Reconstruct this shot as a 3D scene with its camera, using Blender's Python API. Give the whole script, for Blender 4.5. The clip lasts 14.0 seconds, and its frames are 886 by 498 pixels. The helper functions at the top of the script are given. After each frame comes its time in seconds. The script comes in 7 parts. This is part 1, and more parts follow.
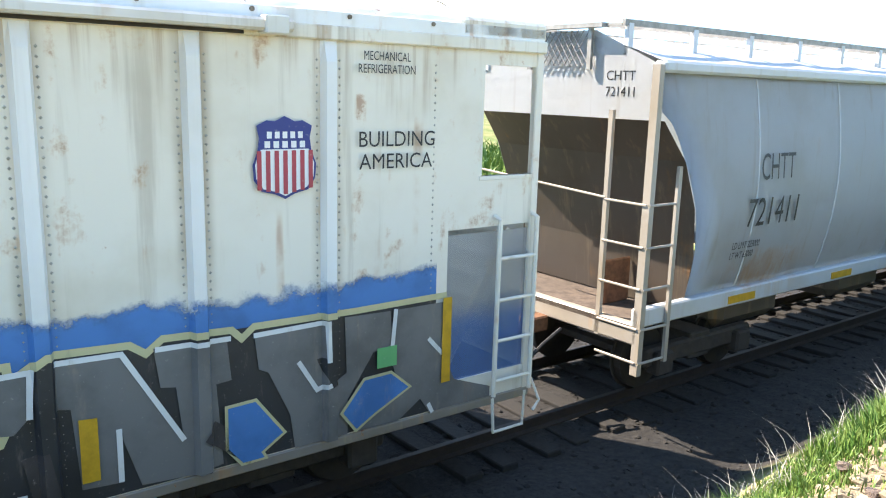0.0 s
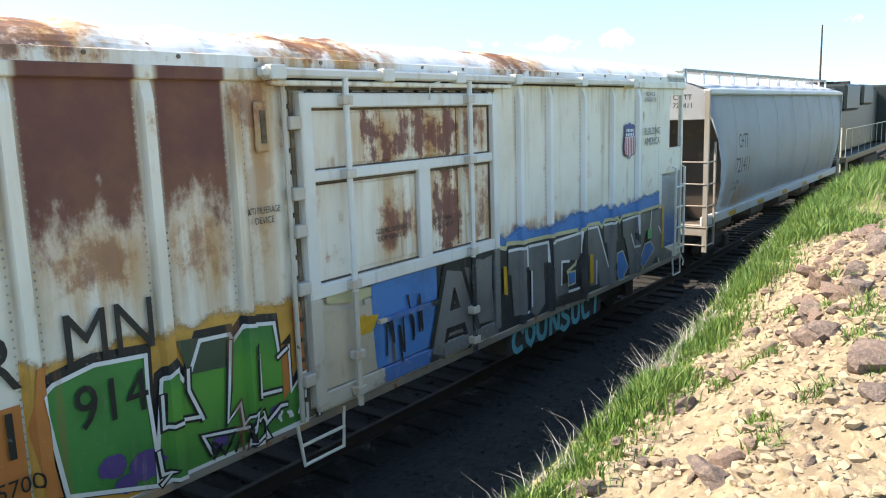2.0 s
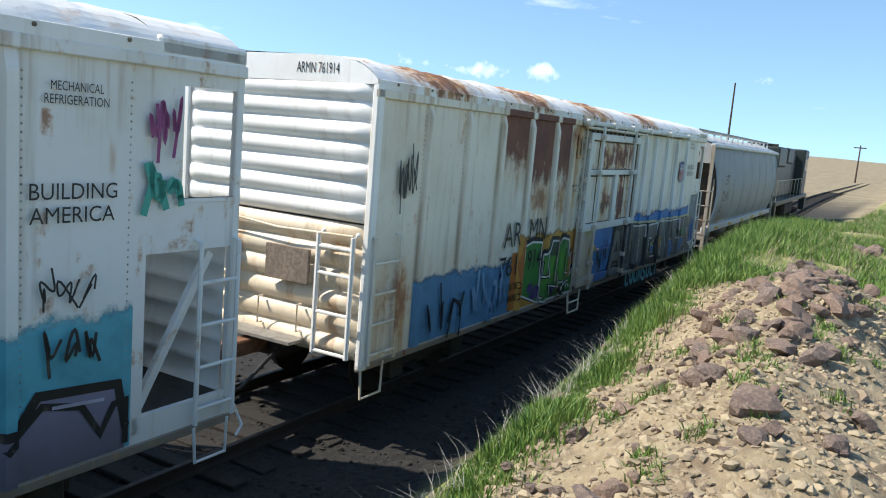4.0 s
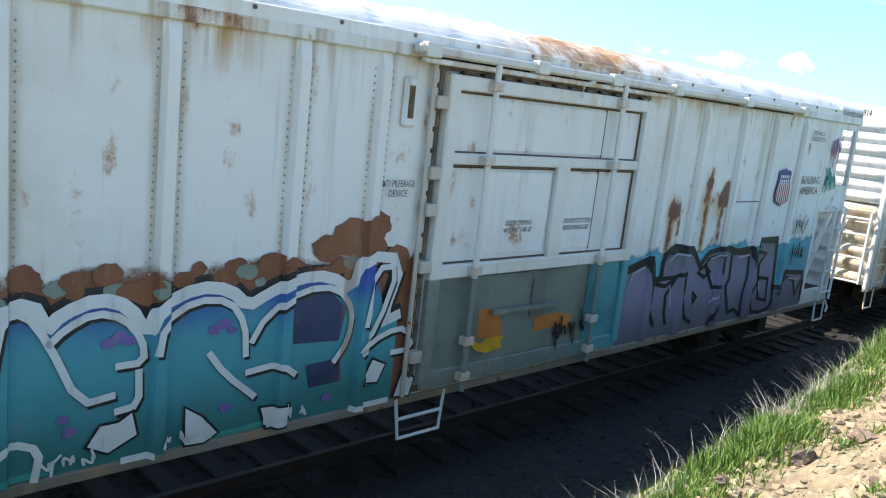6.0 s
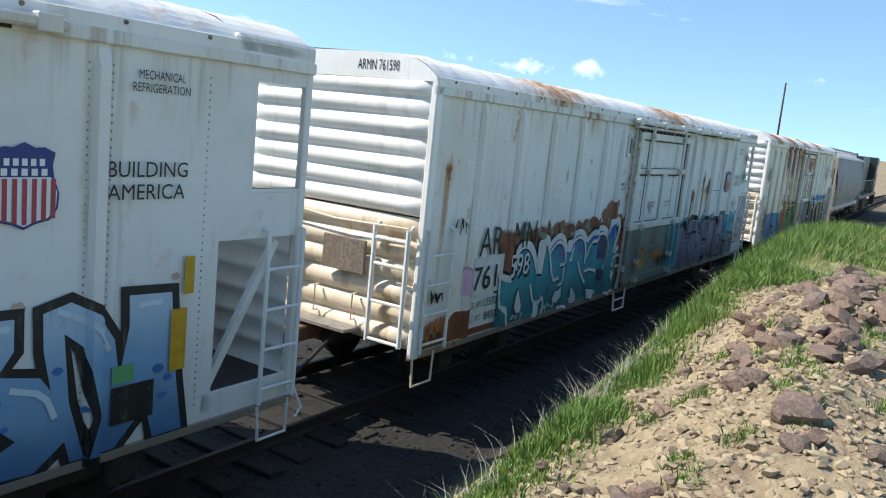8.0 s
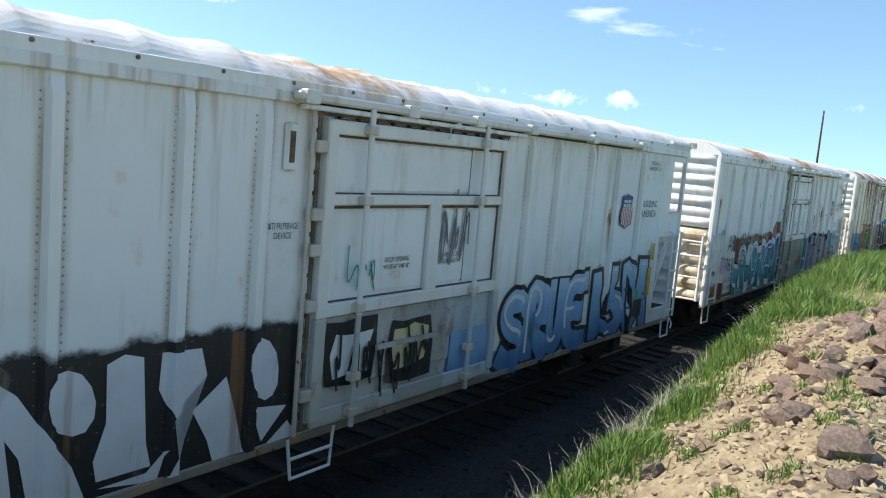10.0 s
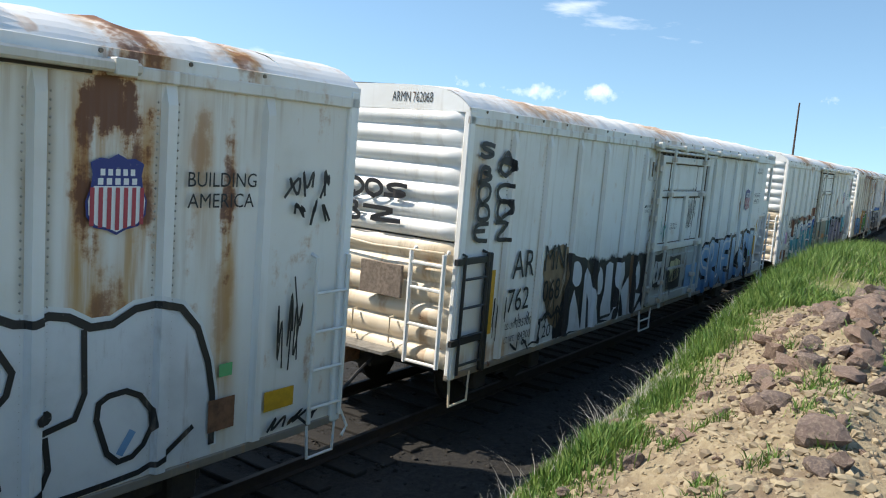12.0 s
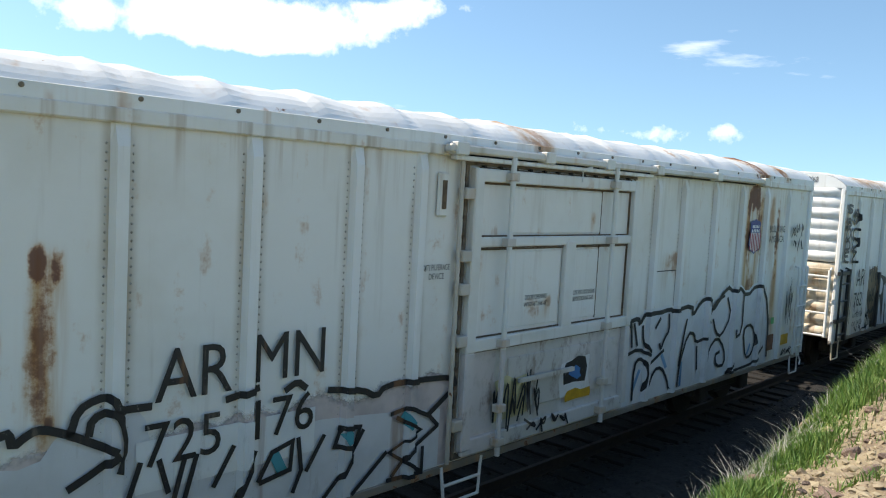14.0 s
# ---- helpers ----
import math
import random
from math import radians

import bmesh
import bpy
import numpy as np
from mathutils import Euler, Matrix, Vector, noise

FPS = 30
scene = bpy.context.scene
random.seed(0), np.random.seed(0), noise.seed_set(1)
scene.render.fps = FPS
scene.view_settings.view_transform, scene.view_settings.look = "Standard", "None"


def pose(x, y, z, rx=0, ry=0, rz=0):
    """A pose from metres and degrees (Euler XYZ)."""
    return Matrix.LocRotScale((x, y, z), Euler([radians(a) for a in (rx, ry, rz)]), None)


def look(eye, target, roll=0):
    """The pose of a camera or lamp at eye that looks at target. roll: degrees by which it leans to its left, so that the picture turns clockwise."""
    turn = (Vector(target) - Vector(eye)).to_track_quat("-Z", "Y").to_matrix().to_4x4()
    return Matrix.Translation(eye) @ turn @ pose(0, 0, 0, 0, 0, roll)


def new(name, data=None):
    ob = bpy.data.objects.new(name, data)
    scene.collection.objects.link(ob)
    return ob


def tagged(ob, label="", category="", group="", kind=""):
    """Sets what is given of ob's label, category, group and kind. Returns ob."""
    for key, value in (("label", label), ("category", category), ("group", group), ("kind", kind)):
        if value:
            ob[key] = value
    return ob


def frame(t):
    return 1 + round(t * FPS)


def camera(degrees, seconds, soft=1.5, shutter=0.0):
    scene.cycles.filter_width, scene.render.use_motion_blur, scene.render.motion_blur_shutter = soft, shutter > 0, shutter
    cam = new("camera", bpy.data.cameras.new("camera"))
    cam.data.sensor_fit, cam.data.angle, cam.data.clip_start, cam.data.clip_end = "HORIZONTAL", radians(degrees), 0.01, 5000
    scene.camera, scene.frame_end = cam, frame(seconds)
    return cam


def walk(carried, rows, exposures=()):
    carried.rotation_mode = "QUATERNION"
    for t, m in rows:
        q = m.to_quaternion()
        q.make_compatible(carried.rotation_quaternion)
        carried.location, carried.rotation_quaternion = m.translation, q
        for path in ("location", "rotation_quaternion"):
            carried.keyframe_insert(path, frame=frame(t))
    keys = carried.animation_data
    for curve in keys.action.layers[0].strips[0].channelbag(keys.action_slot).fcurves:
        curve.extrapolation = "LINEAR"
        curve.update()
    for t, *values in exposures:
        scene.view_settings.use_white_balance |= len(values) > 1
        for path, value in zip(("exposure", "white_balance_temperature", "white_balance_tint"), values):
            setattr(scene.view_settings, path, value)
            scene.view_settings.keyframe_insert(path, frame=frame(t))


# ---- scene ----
EYE = (0.0, 0.0, 3.79)
LENS = 58.25
# seconds, heading, pitch, roll of the hand-held camera
TURNS = [
    (0.0, -36.95, -11.45, -1.58), (0.5, -37.21, -8.34, 1.14), (1.0, -36.90, -8.10, 1.10), (1.5, -39.99, -9.49, -1.31),
    (2.0, -53.80, -9.65, 1.75), (2.2, -57.80, -9.70, 0.15), (4.3, -59.14, -8.35, -4.84), (4.5, -58.91, -8.03, -4.27),
    (5.0, -57.95, -7.49, -3.86), (5.5, -49.71, -8.06, -6.96), (6.0, -42.82, -10.75, -6.22), (6.5, -45.99, -10.55, -5.33),
    (7.0, -50.51, -9.77, -4.65), (7.5, -54.00, -9.06, -4.32), (8.0, -56.16, -8.98, -5.72), (8.2, -57.15, -8.78, -4.70),
    (10.5, -52.91, -7.02, -4.78), (11.0, -52.91, -7.60, -4.16), (11.5, -55.22, -7.54, -3.63), (12.0, -55.19, -7.18, -4.60),
    (12.5, -45.91, -6.33, -4.27), (13.0, -43.50, -4.23, -3.75), (13.5, -47.09, -3.65, -2.54), (14.0, -46.70, -4.38, -3.11),
]
cam = camera(LENS, 14.0, soft=1.1)
walk(cam, [(t, pose(*EYE, 90 + p, r, y)) for t, y, p, r in TURNS],
     exposures=[(0.0, 1.86, 7300, 14), (1.0, 1.13, 7450, 14), (1.5, 1.33, 7600, 14), (2.2, 1.36, 7250, 12), (4.3, 0.53, 6850, 10), (5.0, 0.57, 6850, 10), (5.5, 0.59, 6900, 11), (6.0, 1.21, 7000, 12), (6.5, 1.39, 7100, 14),
                (7.0, 1.26, 7050, 12), (7.5, 0.87, 6900, 11), (8.2, 0.53, 6800, 10), (10.5, 0.79, 7050, 10), (11.0, 0.91, 7100, 10), (11.5, 0.69, 7050, 10), (12.0, 0.46, 7000, 10), (12.5, 0.57, 7100, 10), (14.0, 0.56, 7150, 10)])

# way of the leading refrigerator car's centre along the track: seconds, metres
TRAVEL = [
    (0.0, -3.56), (0.5, -0.93), (1.0, 1.67), (1.5, 4.20), (2.0, 6.68), (2.2, 7.66), (4.3, 17.75), (4.5, 18.73),
    (5.0, 21.16), (5.5, 23.65), (6.0, 26.19), (6.5, 28.71), (7.0, 31.20), (7.5, 33.69), (8.0, 36.20), (8.2, 37.18),
    (10.5, 48.77), (11.0, 51.33), (11.5, 53.86), (12.0, 56.24), (12.5, 58.75), (13.0, 61.37), (13.5, 63.96), (14.0, 66.53),
]
TRACK_Y, PITCH = 7.07, 19.6
# the line swings gently away to the left and back again: heading and place, metre by metre
WAY_S = np.arange(-60.0, 701.0, 1.0)
WAY_A = np.interp(WAY_S, [-60, 0, 70, 130, 700], [-0.03, 0.0, 0.035, 0.004, 0.002])
WAY_X = np.cumsum(np.cos(WAY_A)) - np.cumsum(np.cos(WAY_A))[60]
WAY_Y = TRACK_Y + np.cumsum(np.sin(WAY_A)) - np.cumsum(np.sin(WAY_A))[60]


def on_track(s, y=0.0, z=0.0):
    """The pose at s metres along the track."""
    return pose(*(float(np.interp(s, WAY_S, w)) for w in (WAY_X, WAY_Y)), 0, 0, 0, math.degrees(float(np.interp(s, WAY_S, WAY_A)))) @ pose(0, y, z)


# ---- world and sun ----
SUN_WAY = Vector((-0.46, 0.84, 1.0)).normalized()
world = bpy.data.worlds.new("world")
scene.world = world
world.use_nodes = True
wn, wl = world.node_tree.nodes, world.node_tree.links
wn.clear()
sky = wn.new("ShaderNodeTexSky")
sky.sky_type, sky.sun_disc = "NISHITA", False
sky.sun_elevation = math.asin(SUN_WAY.z)
sky.sun_rotation = math.atan2(SUN_WAY.x, SUN_WAY.y)
sky.air_density, sky.dust_density, sky.ozone_density = 1.0, 0.2, 1.2
coord = wn.new("ShaderNodeTexCoord")
mapping = wn.new("ShaderNodeMapping")
mapping.inputs["Scale"].default_value = (1.6, 1.6, 7.5)
mapping.inputs["Location"].default_value = (3.1, 0.4, 0.2)
cloud = wn.new("ShaderNodeTexNoise")
cloud.inputs["Scale"].default_value, cloud.inputs["Detail"].default_value, cloud.inputs["Roughness"].default_value = 2.1, 7, 0.55
ramp = wn.new("ShaderNodeValToRGB")
ramp.color_ramp.elements[0].position, ramp.color_ramp.elements[1].position = 0.62, 0.82
mix = wn.new("ShaderNodeMix")
mix.data_type = "RGBA"
[i for i in mix.inputs if i.name == "B" and i.type == "RGBA"][0].default_value = (8.5, 8.8, 9.2, 1)
bg, wo = wn.new("ShaderNodeBackground"), wn.new("ShaderNodeOutputWorld")
bg.inputs["Strength"].default_value = 0.15
lift = wn.new("ShaderNodeVectorMath")
lift.inputs[1].default_value = (0, 0, 0.14)
wl.new(coord.outputs["Generated"], lift.inputs[0])
wl.new(lift.outputs[0], sky.inputs["Vector"])
wl.new(coord.outputs["Generated"], mapping.inputs["Vector"])
wl.new(mapping.outputs["Vector"], cloud.inputs["Vector"])
wl.new(cloud.outputs["Fac"], ramp.inputs["Fac"])
# a bank of cumulus beyond the train, and wisps low over the line
puff = wn.new("ShaderNodeTexNoise")
puff.inputs["Scale"].default_value, puff.inputs["Detail"].default_value, puff.inputs["Roughness"].default_value = 9.0, 8, 0.6
wl.new(coord.outputs["Generated"], puff.inputs["Vector"])
total = puff.outputs["Fac"]
for az, el, wide, high, weight in ((53, 10.6, 8.5, 2.0, 0.46), (63, 10.2, 7.5, 2.3, 0.46), (45, 12.5, 6.0, 1.2, 0.28), (20, 5.0, 14.0, 1.2, 0.13), (33, 4.5, 12.0, 0.8, 0.10)):
    at = Vector((math.cos(radians(az)) * math.cos(radians(el)), math.sin(radians(az)) * math.cos(radians(el)), math.sin(radians(el))))
    off, flat, far = wn.new("ShaderNodeVectorMath"), wn.new("ShaderNodeVectorMath"), wn.new("ShaderNodeVectorMath")
    off.operation, flat.operation, far.operation = "SUBTRACT", "DIVIDE", "LENGTH"
    off.inputs[1].default_value = at
    flat.inputs[1].default_value = (radians(wide), radians(wide), radians(high))
    wl.new(coord.outputs["Generated"], off.inputs[0])
    wl.new(off.outputs[0], flat.inputs[0])
    wl.new(flat.outputs[0], far.inputs[0])
    near = wn.new("ShaderNodeMapRange")
    near.inputs[1].default_value, near.inputs[2].default_value, near.inputs[3].default_value, near.inputs[4].default_value = 1.4, 0.2, 0.0, weight
    wl.new(far.outputs["Value"], near.inputs[0])
    add = wn.new("ShaderNodeMath")
    wl.new(total, add.inputs[0])
    wl.new(near.outputs[0], add.inputs[1])
    total = add.outputs[0]
heap = wn.new("ShaderNodeMapRange")
heap.inputs[1].default_value, heap.inputs[2].default_value = 0.73, 0.90
wl.new(total, heap.inputs[0])
both = wn.new("ShaderNodeMath")
both.operation = "MAXIMUM"
wl.new(ramp.outputs["Color"], both.inputs[0])
wl.new(heap.outputs[0], both.inputs[1])
wl.new(both.outputs[0], mix.inputs["Factor"])
tint = wn.new("ShaderNodeMix")
tint.data_type, tint.blend_type = "RGBA", "MULTIPLY"
tint.inputs["Factor"].default_value = 1.0
[i for i in tint.inputs if i.name == "B" and i.type == "RGBA"][0].default_value = (0.86, 1.03, 1.07, 1)
wl.new(sky.outputs["Color"], [i for i in tint.inputs if i.name == "A" and i.type == "RGBA"][0])
wl.new([o for o in tint.outputs if o.type == "RGBA"][0], [i for i in mix.inputs if i.name == "A" and i.type == "RGBA"][0])
wl.new([o for o in mix.outputs if o.type == "RGBA"][0], bg.inputs["Color"])
wl.new(bg.outputs["Background"], wo.inputs["Surface"])
sun = new("sun", bpy.data.lights.new("sun", "SUN"))
sun.data.energy, sun.data.angle, sun.data.color = 4.6, radians(0.53), (1.0, 0.95, 0.87)
sun.matrix_basis = look(SUN_WAY * 50, (0, 0, 0))


# ---- materials ----
class Mat:
    """A small helper round one node material."""

    def __init__(self, name, rough=0.6, metal=0.0):
        self.m = bpy.data.materials.new(name)
        self.m.use_nodes = True
        self.n, self.l = self.m.node_tree.nodes, self.m.node_tree.links
        self.b = self.n["Principled BSDF"]
        self.b.inputs["Roughness"].default_value, self.b.inputs["Metallic"].default_value = rough, metal
        self.co = self.n.new("ShaderNodeTexCoord").outputs["Object"]

    def math(self, op, a, b=None, clamp=False):
        q = self.n.new("ShaderNodeMath")
        q.operation, q.use_clamp = op, clamp
        for i, v in enumerate((a, b)):
            if v is None:
                continue
            if isinstance(v, (int, float)):
                q.inputs[i].default_value = v
            else:
                self.l.new(v, q.inputs[i])
        return q.outputs[0]

    def noise(self, scale, detail=4, rough=0.55, stretch=(1, 1, 1), at=None):
        mp, q = self.n.new("ShaderNodeMapping"), self.n.new("ShaderNodeTexNoise")
        mp.inputs["Scale"].default_value = stretch
        self.l.new(at or self.co, mp.inputs["Vector"])
        self.l.new(mp.outputs[0], q.inputs["Vector"])
        q.inputs["Scale"].default_value, q.inputs["Detail"].default_value, q.inputs["Roughness"].default_value = scale, detail, rough
        return q.outputs["Fac"]

    def band(self, v, lo, hi):
        q = self.n.new("ShaderNodeMapRange")
        q.interpolation_type = "SMOOTHSTEP"
        q.inputs["From Min"].default_value, q.inputs["From Max"].default_value = lo, hi
        self.l.new(v, q.inputs["Value"])
        return q.outputs["Result"]

    def mix(self, fac, a, b):
        q = self.n.new("ShaderNodeMix")
        q.data_type = "RGBA"
        for key, v in (("Factor", fac), ("A", a), ("B", b)):
            s = q.inputs[key] if key == "Factor" else [i for i in q.inputs if i.name == key and i.type == "RGBA"][0]
            if isinstance(v, (int, float)):
                s.default_value = v
            elif isinstance(v, tuple):
                s.default_value = (*v, 1)
            else:
                self.l.new(v, s)
        return [o for o in q.outputs if o.type == "RGBA"][0]

    def xyz(self):
        q = self.n.new("ShaderNodeSeparateXYZ")
        self.l.new(self.co, q.inputs[0])
        return q.outputs

    def colour(self, c):
        if isinstance(c, tuple):
            self.b.inputs["Base Color"].default_value = (*c, 1)
        else:
            self.l.new(c, self.b.inputs["Base Color"])
        return self

    def bump(self, h, dist, strength=0.5):
        q = self.n.new("ShaderNodeBump")
        q.inputs["Strength"].default_value, q.inputs["Distance"].default_value = strength, dist
        self.l.new(h, q.inputs["Height"])
        self.l.new(q.outputs[0], self.b.inputs["Normal"])
        return self

    def rough(self, v):
        self.l.new(v, self.b.inputs["Roughness"])
        return self


POSTS = (-7.39, -6.30, -5.21, -4.11, -3.03, -2.20, 2.57, 3.40, 4.48, 5.53, 6.60)
RUST, RUST_DARK = (0.33, 0.13, 0.035), (0.15, 0.052, 0.024)


def worn_paint(name, base, spots=(), rust=0.60, dirt=0.3, rough=0.45, seams=False, rusts=(RUST, RUST_DARK), bare=()):
    """Old paint with grime, running rust, rust spots (x, z, half width, half height, strength) and bare rusted panels (x0, x1, z0, z1)."""
    m = Mat(name, rough)
    x, y, z = m.xyz()
    fine, big = m.noise(9, 6, 0.65), m.noise(0.9, 5, 0.6)
    streak = m.noise(5.5, 5, 0.6, (1, 1, 0.06))
    c = m.mix(m.math("MULTIPLY", m.band(big, 0.42, 0.75), dirt), base, tuple(v * w for v, w in zip(base, (0.72, 0.66, 0.55))))
    c = m.mix(m.math("MULTIPLY", m.band(streak, 0.54, 0.74), dirt * 0.9), c, (0.34, 0.27, 0.18))
    run = m.math("MULTIPLY", m.band(m.noise(3.2, 4, 0.5, (1, 1, 0.05)), rust, rust + 0.08), m.band(m.noise(2.0, 4), 0.45, 0.68))
    speck = m.band(m.noise(4.0, 7, 0.7), rust + 0.11, rust + 0.17)
    k = m.math("MAXIMUM", m.math("MULTIPLY", run, 0.55), speck)
    blot, runs = m.band(m.noise(2.6, 8, 0.72), 0.34, 0.66), m.band(m.noise(5, 5, 0.6, (1, 1, 0.12)), 0.36, 0.64)
    tex = m.math("SUBTRACT", m.math("ADD", m.math("MULTIPLY", blot, 0.75), m.math("MULTIPLY", runs, 0.55)), 0.65)
    for cx, cz, rx, rz, s in spots:
        u = m.math("DIVIDE", m.math("SUBTRACT", x, cx), rx)
        v = m.math("DIVIDE", m.math("SUBTRACT", z, cz), rz)
        d = m.math("SQRT", m.math("ADD", m.math("MULTIPLY", u, u), m.math("MULTIPLY", v, v)))
        fall = m.band(d, 1.5, 0.1)
        down = m.math("MULTIPLY", m.math("MULTIPLY", m.band(m.math("ABSOLUTE", u), 1.7, 0.3), m.band(v, -2.6, -0.5)), m.band(v, 1.2, 0.0))
        stain = m.math("MULTIPLY", m.math("MULTIPLY", down, min(0.95, s * 1.15)), m.band(m.noise(4.5, 5, 0.6, (1, 1, 0.07)), 0.38, 0.62))
        c = m.mix(stain, c, (0.46, 0.25, 0.075))
        k = m.math("MAXIMUM", k, m.math("MULTIPLY", m.band(m.math("ADD", fall, tex), 0.25, 1.15), s))
    rustc = m.mix(m.band(m.math("ADD", k, m.math("MULTIPLY", m.noise(6, 6, 0.7), 0.5)), 0.85, 1.25), *rusts)
    rustc = m.mix(m.band(k, 0.2, 0.75), (0.50, 0.25, 0.07), rustc)
    k = m.math("MULTIPLY", m.band(k, -0.1, 1.0), 0.93)
    if seams:
        # grime settles along the riveted edges of the posts
        near = None
        for p in POSTS:
            d = m.math("ABSOLUTE", m.math("SUBTRACT", x, p))
            near = d if near is None else m.math("MINIMUM", near, d)
        edge = m.math("MULTIPLY", m.band(near, 0.17, 0.065), m.band(near, 0.045, 0.07))
        c = m.mix(m.math("MULTIPLY", edge, m.math("MULTIPLY", m.band(m.noise(2.4, 5, 0.6, (1, 1, 0.3)), 0.30, 0.65), 0.8)), c, (0.31, 0.24, 0.155))
        runs_down = m.math("MULTIPLY", m.band(m.math("ADD", z, m.math("MULTIPLY", m.noise(1.5, 3, 0.5, (1, 1, 0.0)), 0.9)), 4.0, 4.6), m.band(m.noise(7.0, 5, 0.6, (1, 1, 0.04)), 0.50, 0.68))
        c = m.mix(m.math("MULTIPLY", runs_down, min(1.0, dirt * 1.2)), c, (0.32, 0.18, 0.07))
    c = m.mix(k, c, rustc)
    for x0, x1, z0, z1 in bare:
        ragged = m.math("ADD", z, m.math("ADD", m.math("MULTIPLY", m.math("SUBTRACT", m.noise(2.8, 6, 0.65, (1, 1, 0.45)), 0.5), 2.0), m.math("MULTIPLY", m.math("SUBTRACT", m.noise(9, 5, 0.7), 0.5), 0.5)))
        gone = m.math("MULTIPLY", m.math("MULTIPLY", m.band(x, x0, x0 + 0.05), m.band(x, x1, x1 - 0.05)), m.band(ragged, z0 - 0.15, z0 + 0.25))
        wash = m.math("MULTIPLY", m.math("MULTIPLY", m.band(x, x0 - 0.02, x0 + 0.05), m.band(x, x1 + 0.02, x1 - 0.05)), m.band(ragged, z0 - 0.75, z0 + 0.1))
        c = m.mix(m.math("MULTIPLY", wash, 0.55), c, (0.42, 0.22, 0.09))
        k = m.math("MAXIMUM", k, gone)
        c = m.mix(gone, c, m.mix(m.band(m.noise(1.6, 6, 0.6), 0.4, 0.65), (0.145, 0.055, 0.045), (0.20, 0.085, 0.05)))
    m.colour(c).bump(m.math("ADD", m.math("MULTIPLY", m.noise(1.3, 3), 1.5), m.math("MULTIPLY", fine, 0.06)), 0.02, 0.35)
    m.rough(m.math("ADD", m.math("MULTIPLY", k, 0.35), rough))
    return m.m


def spray_paint(name, base, vary=0.25, rough=0.5):
    m = Mat(name, rough)
    c = m.mix(m.band(m.noise(1.7, 5, 0.6), 0.4, 0.7), base, tuple(v * (1 - vary) for v in base))
    c = m.mix(m.math("MULTIPLY", m.band(m.noise(5, 6, 0.7, (1, 1, 0.25)), 0.56, 0.74), 0.5), c, (0.30, 0.24, 0.19))
    c = m.mix(m.math("MULTIPLY", m.band(m.noise(3.6, 5, 0.6, (1, 1, 0.05)), 0.62, 0.72), 0.55), c, (0.26, 0.12, 0.05))
    c = m.mix(m.math("MULTIPLY", m.band(m.noise(26, 5, 0.7), 0.62, 0.72), 0.35), c, (0.48, 0.45, 0.40))
    m.colour(c).bump(m.noise(1.3, 3), 0.02, 0.3)
    return m.m


def plain(name, base, rough=0.6, metal=0.0, vary=0.35, scale=8.0, bump=0.3, dist=0.004):
    m = Mat(name, rough, metal)
    n = m.noise(scale, 6, 0.65)
    c = m.mix(m.band(n, 0.35, 0.7), base, tuple(v * (1 - vary) for v in base))
    c = m.mix(m.math("MULTIPLY", m.band(m.noise(scale * 0.15, 4), 0.45, 0.7), 0.5), c, tuple(v * (1 - vary * 0.8) for v in base))
    m.colour(c).bump(n, dist, bump)
    return m.m


IRON = plain("grimy_iron", (0.045, 0.036, 0.03), 0.75, 0.2)
STEEL = plain("rail_steel", (0.06, 0.05, 0.045), 0.65, 0.5)
# rail rust and tie timber are toned down for the train's shadow
RAIL_RUST = plain("rail_rust", (0.035, 0.023, 0.018), 0.85)
TIE = plain("old_shaded_tie_timber", (0.022, 0.019, 0.016), 0.9, vary=0.5, scale=14, bump=0.6, dist=0.01)
GRIME = plain("grimy_underframe", (0.06, 0.048, 0.04), 0.85)
BLACK = spray_paint("black_letter_paint", (0.012, 0.012, 0.014), 0.1)
RUSTY = plain("rusty_plate", (0.22, 0.10, 0.05), 0.85, vary=0.5)
YELLOW = plain("yellow_reflector", (0.62, 0.34, 0.02), 0.5, vary=0.25)
SHIELD_BLUE = spray_paint("shield_blue", (0.025, 0.04, 0.20), 0.1)
SHIELD_RED = spray_paint("shield_red", (0.42, 0.05, 0.07), 0.15)
SHIELD_WHITE = spray_paint("shield_white", (0.78, 0.78, 0.77), 0.05)
TREAD = plain("galvanised_grating", (0.36, 0.34, 0.31), 0.6, 0.5)
WOODPLATE = plain("route_board_wood", (0.26, 0.205, 0.165), 0.85, vary=0.5, scale=20)


# ---- mesh helpers ----
def part(name, bm, material, parent, label="", smooth=False):
    me = bpy.data.meshes.new(name)
    bmesh.ops.recalc_face_normals(bm, faces=bm.faces)
    bm.to_mesh(me)
    bm.free()
    me.materials.append(material)
    if smooth:
        me.shade_smooth()
    ob = new(name, me)
    ob.parent = parent
    return tagged(ob, label) if label else ob


def thing(name, label, category, group=""):
    return tagged(new(name), label, category, group)


def box(bm, x0, x1, y0, y1, z0, z1, bevel=0.0):
    r = bmesh.ops.create_cube(bm, size=1)
    for v in r["verts"]:
        v.co = Vector(((x0 + x1) / 2 + v.co.x * (x1 - x0), (y0 + y1) / 2 + v.co.y * (y1 - y0), (z0 + z1) / 2 + v.co.z * (z1 - z0)))
    if bevel:
        es = {e for v in r["verts"] for e in v.link_edges}
        bmesh.ops.bevel(bm, geom=list(es), offset=bevel, segments=1, affect="EDGES")
    return bm


def boxed(*a, bevel=0.0):
    return box(bmesh.new(), *a, bevel=bevel)


